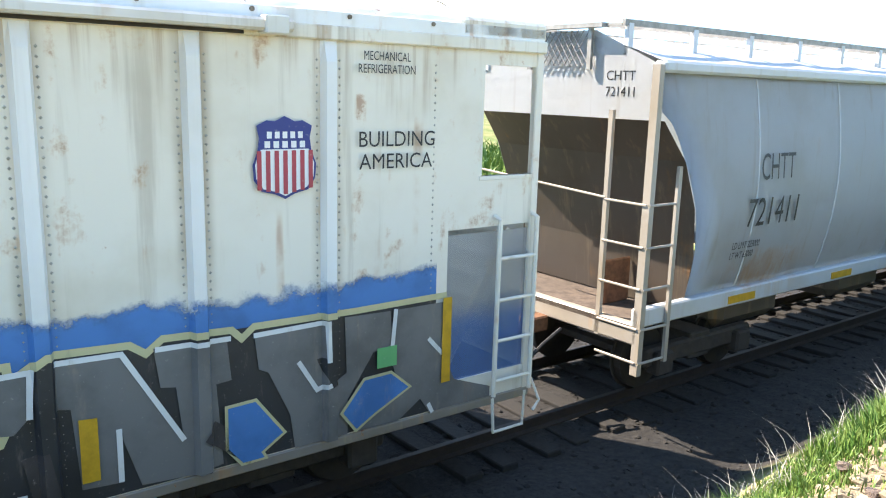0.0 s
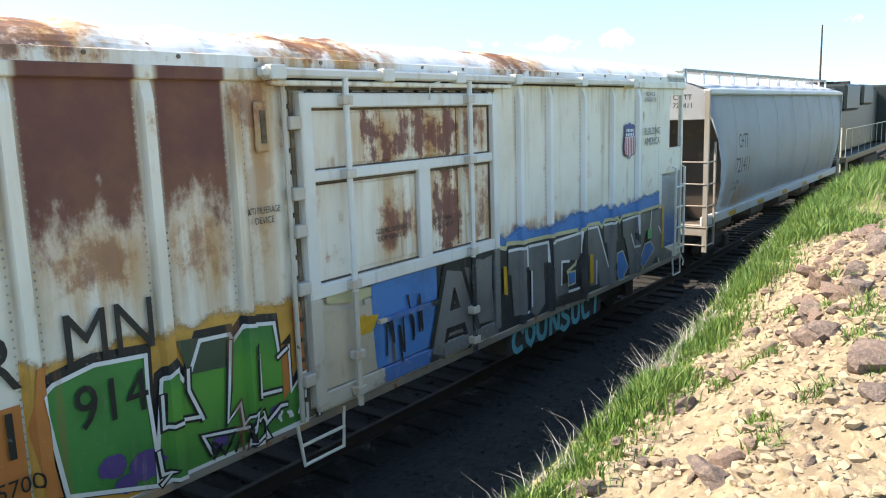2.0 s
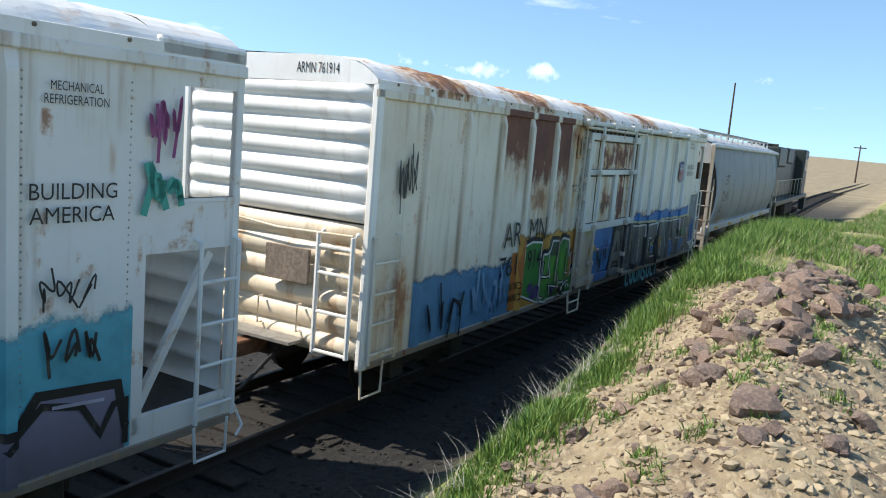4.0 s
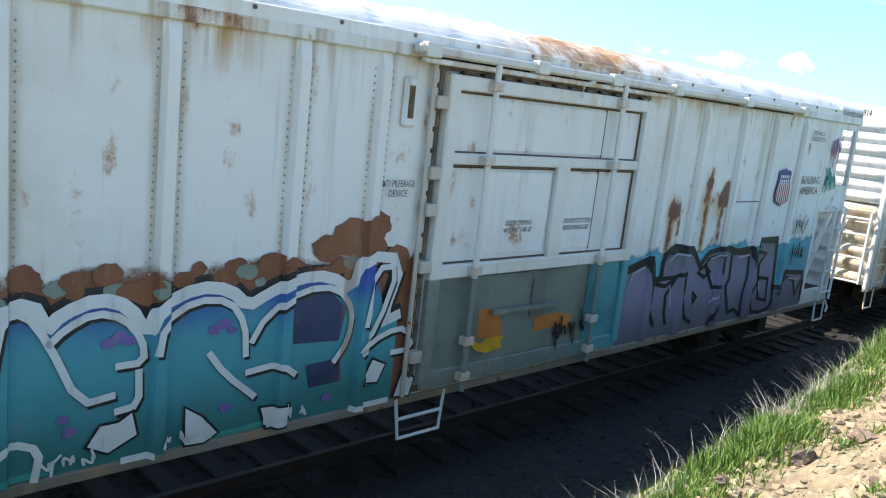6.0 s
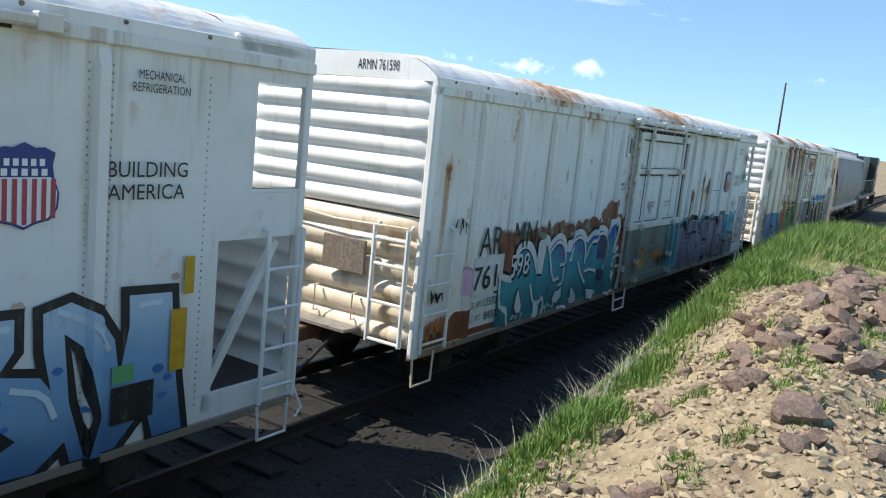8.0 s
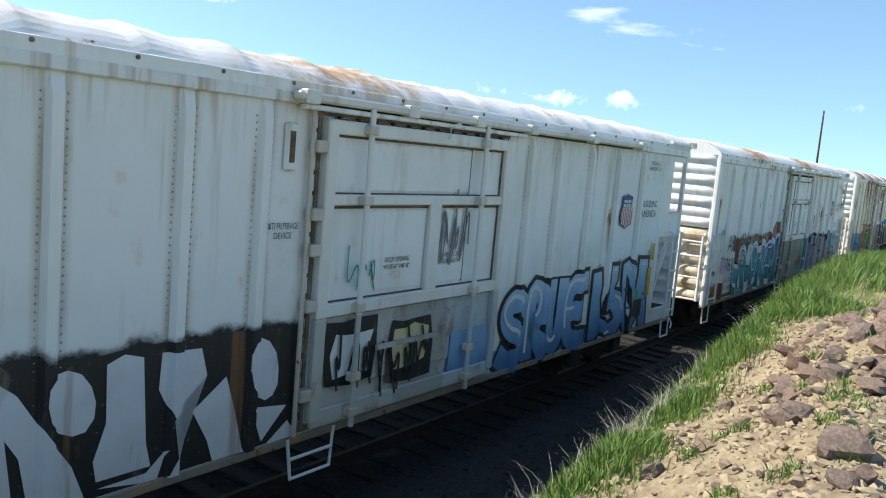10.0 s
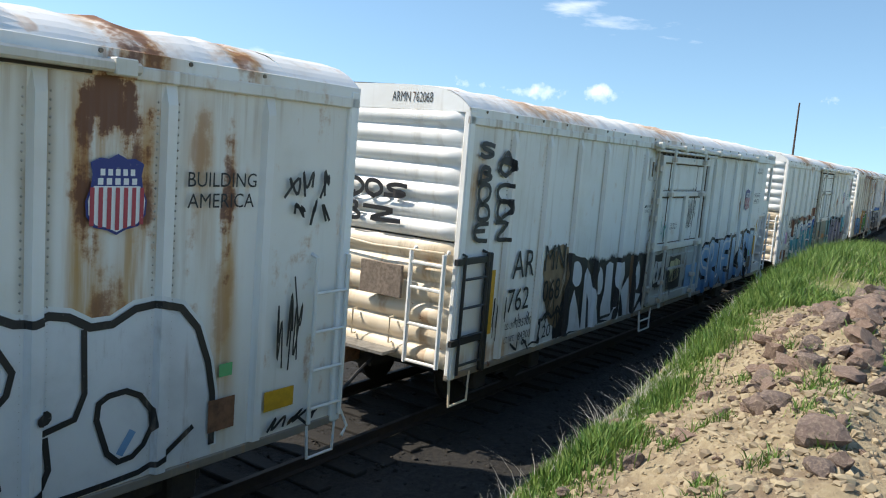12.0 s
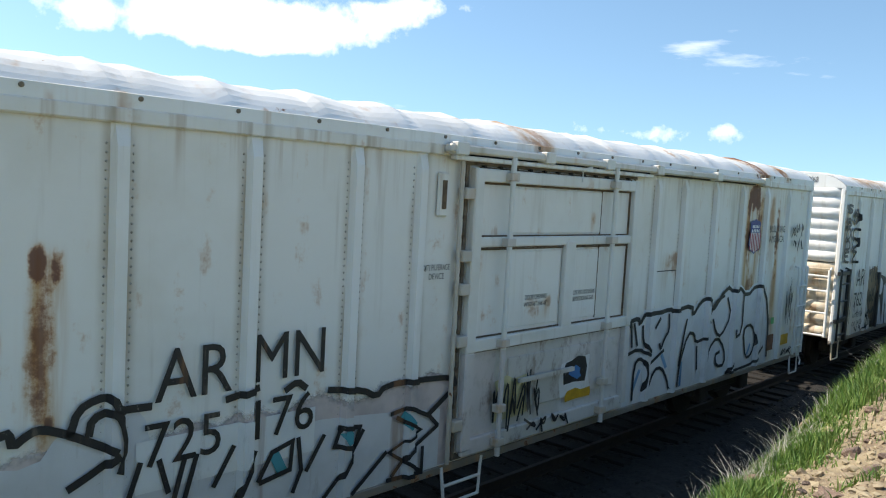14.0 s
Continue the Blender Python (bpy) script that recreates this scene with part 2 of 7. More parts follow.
def tube(bm, pts, r, n=7):
    """A round bar along the points."""
    pts = [Vector(p) for p in pts]
    rings = []
    for i, p in enumerate(pts):
        d = (pts[min(i + 1, len(pts) - 1)] - pts[max(i - 1, 0)]).normalized()
        u = d.orthogonal().normalized() if abs(d.z) > 0.99 else d.cross(Vector((0, 0, 1))).normalized()
        w = d.cross(u)
        rings.append([bm.verts.new(p + r * (math.cos(a) * u + math.sin(a) * w)) for a in (2 * math.pi * k / n for k in range(n))])
    for a, b in zip(rings, rings[1:]):
        for k in range(n):
            bm.faces.new((a[k], a[(k + 1) % n], b[(k + 1) % n], b[k]))
    bm.faces.new(rings[0][::-1])
    bm.faces.new(rings[-1])
    return bm


def tubes(r, *lines):
    bm = bmesh.new()
    for pts in lines:
        tube(bm, pts, r)
    return bm


def disc(bm, centre, axis, r, depth, n=24):
    """A solid wheel of radius r round the axis, depth thick."""
    a = Vector(axis).normalized()
    m = Matrix.Translation(centre) @ a.to_track_quat("Z", "Y").to_matrix().to_4x4()
    bmesh.ops.create_cone(bm, cap_ends=True, segments=n, radius1=r, radius2=r, depth=depth, matrix=m)
    return bm


def letters(text, x, z, height, width):
    """A flat mesh of the words, lower left at (x, z) on the plane y = 0, of that height and full width."""
    cu = bpy.data.curves.new("words", "FONT")
    cu.body, cu.size = text, 1.0
    cu.resolution_u = 3
    ob = bpy.data.objects.new("words", cu)
    scene.collection.objects.link(ob)
    me = bpy.data.meshes.new_from_object(ob.evaluated_get(bpy.context.evaluated_depsgraph_get()))
    bpy.data.objects.remove(ob)
    bm = bmesh.new()
    bm.from_mesh(me)
    bpy.data.meshes.remove(me)
    xs, ys = [v.co.x for v in bm.verts], [v.co.y for v in bm.verts]
    for v in bm.verts:
        v.co = Vector((x + (v.co.x - min(xs)) / (max(xs) - min(xs)) * width, 0, z + (v.co.y - min(ys)) / (max(ys) - min(ys)) * height))
    return bm


def zones(name, limits, rough=0.55):
    """Paint that changes colour along the car: (up to x, colour), with ragged, rusty edges."""
    m = Mat(name, rough)
    x, y, z = m.xyz()
    xx = m.math("ADD", x, m.math("MULTIPLY", m.math("SUBTRACT", m.noise(3, 5, 0.65), 0.5), 0.35))
    c = m.mix(0.0, limits[0][1], limits[0][1])
    for (edge, _), (_, col) in zip(limits, limits[1:]):
        c = m.mix(m.band(xx, edge - 0.02, edge + 0.02), c, col)
    c = m.mix(m.math("MULTIPLY", m.band(m.noise(4, 7, 0.7, (1, 1, 0.5)), 0.52, 0.7), 0.75), c, (0.17, 0.10, 0.06))
    c = m.mix(m.math("MULTIPLY", m.band(m.noise(9, 4, 0.6), 0.5, 0.75), 0.4), c, (0.40, 0.37, 0.32))
    m.colour(c).bump(m.noise(12, 5), 0.004, 0.4)
    return m.m


# ---- refrigerator cars ----
REAR, FRONT, SIDE, SILL, PLATE, EAVE = 8.64, 8.86, 1.56, 0.86, 4.12, 4.33
POST_OUT, POST_BASE, POST_TOP = 0.06, 0.072, 0.045
SKIN = -SIDE


def out_at(x):
    """How far the side stands out at x, over the pressed posts."""
    d = min(abs(x - p) for p in POSTS)
    return POST_OUT * min(1.0, max(0.0, (POST_BASE - d) / (POST_BASE - POST_TOP)))


def lay(bm, layer=1, step=0.0):
    """Lays a flat mesh, drawn in x and z, as a coat of paint over the side and its posts."""
    xs = [v.co.x for v in bm.verts]
    for p in POSTS:
        if min(xs) < p + POST_BASE and max(xs) > p - POST_BASE:
            for q in (p - POST_BASE, p - POST_TOP, p + POST_TOP, p + POST_BASE):
                bmesh.ops.bisect_plane(bm, geom=bm.verts[:] + bm.edges[:] + bm.faces[:], dist=1e-5, plane_co=(q, 0, 0), plane_no=(1, 0, 0))
    for v in bm.verts:
        v.co.y = SKIN - 0.004 * layer - step - v.co.y - out_at(v.co.x)
    return bm


def ribbon(bm, pts, width, lift=0.0):
    """A flat stroke with mitred corners through the points (x, z)."""
    pts = [Vector((p[0], p[1])) for p in pts]
    closed = len(pts) > 3 and (pts[0] - pts[-1]).length < 1e-6
    if closed:
        pts = pts[:-1]
    n, left, right = len(pts), [], []
    for i, p in enumerate(pts):
        a = pts[i - 1] if i or closed else None
        b = pts[(i + 1) % n] if i < n - 1 or closed else None
        d1 = (p - a).normalized() if a is not None else (b - p).normalized()
        d2 = (b - p).normalized() if b is not None else d1
        m = d1 + d2
        m = m.normalized() if m.length > 0.2 else d1
        o = Vector((-m.y, m.x))
        k = min(1.6, 1 / max(0.5, abs(o.dot(Vector((-d1.y, d1.x))))))
        e = Vector((0, 0))
        if not closed and i in (0, n - 1):
            e = (d1 if i else -d2) * width * 0.25
        left.append(bm.verts.new((p.x + e.x + o.x * k * width / 2, lift, p.y + e.y + o.y * k * width / 2)))
        right.append(bm.verts.new((p.x + e.x - o.x * k * width / 2, lift, p.y + e.y - o.y * k * width / 2)))
    for i in range(n if closed else n - 1):
        j = (i + 1) % n
        bm.faces.new((left[i], left[j], right[j], right[i]))
    return bm


def strokes(lines, width):
    bm = bmesh.new()
    for i, pts in enumerate(lines):
        ribbon(bm, pts, width, 0.0004 * (i % 9))
    return bm


def patch(pts, lift=0.0):
    """A flat filled outline."""
    bm = bmesh.new()
    f = bm.faces.new([bm.verts.new((x, lift, z)) for x, z in pts])
    f.normal_update()
    bmesh.ops.triangulate(bm, faces=[f], ngon_method="EAR_CLIP")
    return bm


def drift(x0, x1, low, high, swing, seed, n=60):
    """A sprayed band between a low and a wavering upper edge."""
    rnd = random.Random(seed)
    ph = [rnd.uniform(0, 6.28) for _ in range(5)]
    bm = bmesh.new()
    rows = []
    for i in range(n + 1):
        x = x0 + (x1 - x0) * i / n
        w = sum(math.sin(x * f + p) * a for f, p, a in zip((1.9, 4.3, 7.7, 13, 21), ph, (0.4, 0.3, 0.2, 0.12, 0.08)))
        lo, hi = (low(x) if callable(low) else low), (high(x) if callable(high) else high)
        rows.append((bm.verts.new((x, 0, lo)), bm.verts.new((x, 0, hi + swing * w))))
    for a, b in zip(rows, rows[1:]):
        bm.faces.new((a[0], b[0], b[1], a[1]))
    return bm


def post_mesh(x, z0, z1):
    bm = bmesh.new()
    prof = ((-POST_BASE, 0), (-POST_TOP, -POST_OUT), (POST_TOP, -POST_OUT), (POST_BASE, 0))
    low = [bm.verts.new((x + u, SKIN + v, z0)) for u, v in prof]
    top = [bm.verts.new((x + u, SKIN + v * (0.25 if v else 0), z1)) for u, v in prof]
    knee = [bm.verts.new((x + u, SKIN + v, z1 - 0.16)) for u, v in prof]
    for a, b in ((low, knee), (knee, top)):
        for i in range(3):
            bm.faces.new((a[i], a[i + 1], b[i + 1], b[i]))
    bm.faces.new(low[::-1])
    bm.faces.new(top)
    bm.faces.new((low[0], knee[0], knee[3], low[3]))
    bm.faces.new((knee[0], top[0], top[3], knee[3]))
    return bm


def rivet_rows():
    bm = bmesh.new()
    xs = [p + s * 0.098 for p in POSTS for s in (-1, 1)] + [-8.62, -8.5, 7.62]
    for x in xs:
        z = SILL + 0.2
        while z < PLATE - 0.1:
            c = Vector((x, SKIN, z))
            tip = bm.verts.new(c + Vector((0, -0.012, 0)))
            ring = [bm.verts.new(c + 0.0125 * Vector((math.cos(a), 0, math.sin(a)))) for a in (0, 1.57, 3.14, 4.71)]
            for i in range(4):
                bm.faces.new((tip, ring[i], ring[(i + 1) % 4]))
            z += 0.062
    return bm


def corrugated(x, way, y0, y1, z0, z1, count, depth):
    """A pressed steel end with level corrugations that bulge along way."""
    bm = bmesh.new()
    ny, nz = 22, count * 8
    grid = []
    for j in range(nz + 1):
        v = j / nz
        row = []
        for i in range(ny + 1):
            u = i / ny
            side = min(1.0, min(u, 1 - u) / 0.045)
            k = (j % 8) / 8
            tri = abs(math.sin(math.pi * k)) ** 0.8
            # each bulge is slim at one side and full at the other
            taper = 0.55 + 0.45 * (u if (j // 8) % 2 else 1 - u)
            row.append(bm.verts.new((x + way * depth * tri * side ** 0.5 * taper, y0 + (y1 - y0) * u, z0 + (z1 - z0) * v)))
        grid.append(row)
    for a, b in zip(grid, grid[1:]):
        for i in range(ny):
            bm.faces.new((a[i], a[i + 1], b[i + 1], b[i]))
    return bm


def roof_height(y):
    return EAVE + 0.27 * (1 - (abs(y) / 1.58) ** 6)


def roof_mesh(x0, x1, ribs=True):
    """An arched sheet roof, with a folded drip edge and raised seams across it."""
    bm = bmesh.new()
    ys = [1.60 * w for w in (-1, -0.985, -0.96, -0.925, -0.88, -0.8, -0.65, -0.35, 0, 0.35, 0.65, 0.8, 0.88, 0.925, 0.96, 0.985, 1)]
    n = int((x1 - x0) / 0.16)
    rows = []
    for i in range(n + 1):
        x = x0 + (x1 - x0) * i / n
        seam = 0.03 if ribs and i % 6 == 3 else (0.012 * math.sin(i * 1.7) if ribs else 0)
        rows.append([bm.verts.new((x, y, roof_height(min(1.58, abs(y))) + (seam + (0.014 * math.sin(x * 5.1 + y * 4.0) * math.sin(x * 2.3 - y * 6.0) if ribs else 0)) * (1 - (y / 1.6) ** 8))) for y in ys])
    for a, b in zip(rows, rows[1:]):
        for k in range(16):
            bm.faces.new((a[k], a[k + 1], b[k + 1], b[k]))
    for k, s in ((0, -1), (16, 1)):
        low = [bm.verts.new((r[k].co.x, s * 1.60, EAVE - 0.11)) for r in rows]
        for i in range(n):
            bm.faces.new((rows[i][k], rows[i + 1][k], low[i + 1], low[i]))
    return bm


def wheelset_truck(parent, x):
    truck = part("truck", boxed(x - 1.15, x + 1.15, -1.12, -0.96, 0.42, 0.66, bevel=0.03), GRIME, parent, "grimy cast steel truck side frame")
    part("bolster", boxed(x - 0.22, x + 0.22, -1.1, 1.1, 0.36, 0.72, bevel=0.02), GRIME, truck)
    part("side_frame", boxed(x - 1.15, x + 1.15, 0.96, 1.12, 0.42, 0.66, bevel=0.03), GRIME, truck)
    for dx in (-0.86, 0.86):
        part("axle", tubes(0.08, [(x + dx, -1.05, 0.46), (x + dx, 1.05, 0.46)]), IRON, truck)
        part("journal_box", boxed(x + dx - 0.16, x + dx + 0.16, -1.22, -1.0, 0.32, 0.62, bevel=0.03), GRIME, truck)
        for s in (-1, 1):
            bm = disc(bmesh.new(), (x + dx, s * 0.76, 0.46), (0, 1, 0), 0.42, 0.13, 28)
            disc(bm, (x + dx, s * 0.70, 0.46), (0, 1, 0), 0.455, 0.03, 28)
            part("wheel", bm, IRON, truck, "steel wheel with worn flange")


def coupler(parent, x, s):
    bm = boxed(min(x, x + s * 0.75), max(x, x + s * 0.75), -0.11, 0.11, 0.78, 0.98, bevel=0.02)
    box(bm, min(x + s * 0.7, x + s * 1.16), max(x + s * 0.7, x + s * 1.16), -0.17, 0.16, 0.74, 1.02, bevel=0.05)
    part("coupler", bm, RUSTY, parent, "rusty knuckle coupler")
    part("brake_hose", tubes(0.025, [(x + s * 0.1, -0.42, 0.9), (x + s * 0.4, -0.42, 0.75), (x + s * 0.7, -0.36, 0.5), (x + s * 1.1, -0.3, 0.42)]), BLACK, parent)


def ladder(name, parent, mat, rails, rungs, r=0.018, label=""):
    """rails: pairs of points; rungs: pairs of points."""
    ob = part(name, tubes(r * 1.35, *rails), mat, parent, label)
    for a, b in rungs:
        part("rung", tubes(r, (a, b)), mat, ob)
    return ob


def door(parent, paint, mat_bar, extra, low):
    y = SKIN - 0.03
    d = part("door", boxed(-1.50, 1.88, y, SKIN + 0.02, 0.98, 4.04, bevel=0.01), paint, parent, extra)
    part("lower_face", boxed(-1.49, 1.87, y - 0.006, y, 0.97, 2.08), low, d, "painted lower half of the door")
    # brown strips stand for the dark, shaded gap round the door
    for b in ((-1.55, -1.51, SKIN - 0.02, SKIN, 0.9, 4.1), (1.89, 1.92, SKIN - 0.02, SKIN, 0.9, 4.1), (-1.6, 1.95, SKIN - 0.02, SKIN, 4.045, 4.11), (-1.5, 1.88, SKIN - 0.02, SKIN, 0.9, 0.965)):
        part("door_gap_strip", boxed(*b), GAP_AND_EYELET, parent, "brown strip drawn in for the dark door gap")
    for b in ((-0.79, -0.78, y - 0.016, y, 2.24, 3.86), (1.05, 1.06, y - 0.016, y, 2.24, 3.86), (-1.4, 1.78, y - 0.02, y, 3.15, 3.165), (-1.4, 1.78, y - 0.016, y, 3.855, 3.865), (-1.4, 1.78, y - 0.02, y, 2.04, 2.058)):
        part("door_joint", boxed(*b), BAR_SEAM, d)
    for name, b in (("upper_panel", (-0.78, 1.05, y - 0.015, y, 3.33, 3.84)), ("lower_panel", (-0.78, 0.22, y - 0.012, y, 2.26, 3.13)),
                    ("lower_panel", (0.48, 1.05, y - 0.012, y, 2.26, 3.13)), ("kick_panel", (-0.7, 1.62, y - 0.03, y, 1.28, 1.92))):
        part(name, boxed(*b, bevel=0.012), low if name == "kick_panel" else paint, d)
    for z, h, dep in ((3.95, 0.07, 0.075), (3.24, 0.055, 0.06), (2.13, 0.07, 0.075), (1.02, 0.09, 0.06)):
        part("door_rail", boxed(-1.46, 1.84, y - dep, y, z - h, z + h, bevel=0.012), mat_bar if z > 2 else low, d)
    # brown lines along rails and stiles: rusty seam and the bar's shadow in one
    for z, h in ((3.95, 0.07), (3.24, 0.055), (2.13, 0.07)):
        for e in (z + h, z - h - 0.016):
            part("rail_shade_seam", boxed(-1.36, 1.76, y - 0.022, y, e, e + 0.016), BAR_SEAM, d)
    for x in (-1.35, 1.745):
        part("stile_shade_seam", boxed(x, x + 0.014, y - 0.022, y, 2.2, 3.88), BAR_SEAM, d)
    for x, w in ((-1.43, 0.075), (1.82, 0.06)):
        part("door_stile", boxed(x - w, x + w, y - 0.085, y, 2.06, 4.02, bevel=0.012), mat_bar, d)
        part("lower_stile", boxed(x - w, x + w, y - 0.085, y, 1.0, 2.06, bevel=0.012), low, d)
    part("centre_stile", boxed(0.25, 0.46, y - 0.07, y, 2.15, 3.24, bevel=0.012), mat_bar, d)
    for x in (-0.93, 1.2):
        rod = part("lock_rod", tubes(0.032, [(x, y - 0.12, 2.06), (x, y - 0.12, 4.16)]), mat_bar, d, "upright pipe locking rod")
        part("lower_rod", tubes(0.032, [(x, y - 0.12, 0.86), (x, y - 0.12, 2.06)]), low, rod)
        for z in (3.95, 3.24, 2.13, 1.4, 1.02):
            part("rod_clamp", boxed(x - 0.07, x + 0.07, y - 0.16, y - 0.06, z - 0.045, z + 0.045, bevel=0.008), BAR_RUST, rod)
    part("lock_lever", boxed(-0.55, 0.55, y - 0.10, y - 0.06, 1.62, 1.67), low, d)
    for z in (1.3, 2.2, 2.75, 3.1, 3.75):
        part("hinge", boxed(-1.64, -1.5, y - 0.09, SKIN, z - 0.06, z + 0.06, bevel=0.01), BAR_RUST, parent, "worn rusty steel door hinge")
    # bolts down the hinge side and bolt heads along the top rail
    for k in range(15):
        part("bolt", disc(bmesh.new(), (-1.585, SKIN - 0.03, 1.1 + 0.2 * k), (0, 1, 0), 0.022, 0.05, 8), BAR_SEAM, parent)
    for k in range(12):
        part("bolt", disc(bmesh.new(), (-1.3 + 0.27 * k, y - 0.01, 4.035), (0, 1, 0), 0.022, 0.05, 8), IRON, d)
    part("slot", boxed(-1.935, -1.875, SKIN - 0.058, SKIN - 0.045, 3.58, 3.87), BAR_SEAM, parent, "dark slot of the upright plate")
    part("door_hook", tubes(0.016, [(0.45, y - 0.1, 3.95), (0.45, y - 0.1, 4.1), (0.62, y - 0.11, 4.14)]), mat_bar, d)
    return d


def reefer(label, marks, number, paint, door_label, letter_x, open_front=True, emblem=3.26, aside=0.0):
    lo, hi = marks, number
    car = thing("refrigerator_car", label, "train car", "cars of the freight train")
    wall_end = 7.70 if open_front else FRONT
    # sides, floor and far wall
    part("near_side", boxed(-REAR + 0.03, wall_end, SKIN, SKIN + 0.06, SILL, PLATE + 0.14), paint, car)
    part("far_side", boxed(-REAR + 0.03, wall_end, SIDE - 0.06, SIDE, SILL, PLATE + 0.14), paint, car)
    part("floor", boxed(-REAR + 0.03, FRONT - 0.02, -SIDE + 0.06, SIDE - 0.06, 0.98, 1.1), GRIME, car)
    part("side_plate", boxed(-REAR, FRONT, SKIN - 0.05, SKIN, PLATE, EAVE - 0.10, bevel=0.012), paint, car, "long top plate under the eave")
    part("side_sill", boxed(-REAR, FRONT, SKIN - 0.02, SKIN + 0.05, SILL - 0.07, SILL + 0.02, bevel=0.01), SILL_MAT, car, "grimy bottom side sill")
    part("centre_sill", boxed(-REAR, FRONT, -0.3, 0.3, 0.72, 0.98), GRIME, car)
    for x in (-4.6, -2.4, 0, 2.4, 4.6):
        part("cross_bearer", boxed(x - 0.06, x + 0.06, -1.45, 1.45, 0.74, 0.98), GRIME, car)
    part("roof", roof_mesh(-REAR, FRONT - 1.0), ROOF[lo], car, "arched sheet metal roof with raised seams")
    if open_front:
        for k, s in ((0, -1), (1, 1)):
            part("roof_edge", boxed(FRONT - 1.0, FRONT, min(s * 1.2, s * 1.6), max(s * 1.2, s * 1.6), EAVE - 0.11, EAVE + 0.06, bevel=0.03), paint, car, "white edge of the open machine space roof")
        part("front_roof", roof_mesh(FRONT - 1.0, FRONT - 0.04, False), ROOF[lo], car, "plain roof sheet over the machine space")
    else:
        part("front_roof", roof_mesh(FRONT - 1.0, FRONT, False), ROOF[lo], car)
    posts = POSTS if open_front else POSTS + (7.66,)
    for x in posts:
        part("side_post", post_mesh(x, SILL + 0.03, PLATE), paint if "914" in lo and x < 0 else POST_PAINT, car)
    tagged(part("rivets", rivet_rows(), RIVET, car), kind="stuff")
    for x in np.arange(-8.25, 8.3, 0.79):
        part("roof_eyelet", disc(bmesh.new(), (x, -1.607, EAVE - 0.03), (0, 1, 0), 0.018, 0.012, 10), GAP_AND_EYELET, car)
    # door track cover and door
    part("door_track", boxed(-1.95, 6.25, SKIN - 0.17, SKIN - 0.05, 4.15, 4.24, bevel=0.02), BAR_RUST2, car, "rusty door track cover under the eave")
    # iron-dark strip put in as the shadow under the track cover
    part("track_shadow_gap", boxed(-1.8, 5.9, SKIN - 0.06, SKIN - 0.05, 4.125, 4.15), IRON, car)
    part("track_lip", boxed(-1.85, 2.2, SKIN - 0.14, SKIN - 0.05, 4.08, 4.13, bevel=0.01), paint, car)
    for x in (-1.8, -0.3, 1.0, 2.3, 4.2, 6.1):
        part("track_clamp", boxed(x - 0.09, x + 0.09, SKIN - 0.19, SKIN - 0.05, 4.13, 4.26, bevel=0.01), BAR_PAINT, car)
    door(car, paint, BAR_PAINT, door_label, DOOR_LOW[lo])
    part("hinge_bar", tubes(0.025, [(-1.66, SKIN - 0.06, 0.9), (-1.66, SKIN - 0.06, 4.1)]), BAR_RUST, car, "rusty upright hinge bar")
    part("vent_plate", boxed(-1.98, -1.83, SKIN - 0.05, SKIN, 3.5, 3.95, bevel=0.02), paint, car, "small upright slotted plate")
    part("vent_plate", boxed(5.48, 5.58, SKIN - 0.05, SKIN, 3.42, 3.86, bevel=0.02), paint, car, "small upright slotted plate")
    if "598" in lo or not open_front:
        px, wide = (4.62, 0.76) if open_front else (2.68, 0.62)
        part("panel_seam", boxed(px - 0.015, px + wide + 0.015, SKIN - 0.0015, SKIN, 1.485, 2.765), GRIME, car, "dark seam round the repair panel")
        part("repair_panel", boxed(px, px + wide, SKIN - 0.003, SKIN, 1.5, 2.75), paint, car)
    part("reflector", boxed(3.3, 3.75, SKIN - 0.006, SKIN, 1.06, 1.15), YELLOW, car, "yellow reflector strip")
    part("reflector", boxed(-4.0, -3.6, SKIN - 0.006, SKIN, 1.06, 1.15), YELLOW, car, "yellow reflector strip")
    # step under the door
    st = part("door_step", tubes(0.02, [(-1.7, SKIN - 0.02, 0.86), (-1.65, SKIN - 0.04, 0.45), (-1.1, SKIN - 0.04, 0.45), (-1.05, SKIN - 0.02, 0.86)]), paint, car)
    part("step_bar", tubes(0.018, [(-1.68, SKIN - 0.03, 0.65), (-1.07, SKIN - 0.03, 0.65)]), paint, st)
    # rear end
    part("rear_end", corrugated(-REAR + 0.05, -1, -1.52, 1.52, 2.62, EAVE - 0.02, 7, 0.09), END, car, "corrugated pressed steel end", smooth=True)
    part("lower_rear_end", corrugated(-REAR + 0.05, -1, -1.52, 1.52, 0.92, 2.60, 6, 0.10), END_LOW, car, "rust stained lower corrugated end", smooth=True)
    bm = bmesh.new()
    ys = [1.58 * w for w in (-1, -0.985, -0.96, -0.925, -0.88, -0.8, -0.65, -0.35, 0, 0.35, 0.65, 0.8, 0.88, 0.925, 0.96, 0.985, 1)]
    for xx in (-REAR, -REAR + 0.06):
        for a, b in zip(ys, ys[1:]):
            bm.faces.new([bm.verts.new(p) for p in ((xx, a, EAVE - 0.06), (xx, b, EAVE - 0.06), (xx, b, roof_height(b) - 0.005), (xx, a, roof_height(a) - 0.005))])
    part("end_gable", bm, END, car)
    for s in (-1, 1):
        part("corner_post", boxed(-REAR, -REAR + 0.14, s * 1.56 - 0.05, s * 1.56 + 0.05, SILL - 0.05, EAVE - 0.03, bevel=0.02), END, car)
    x = -REAR - 0.10
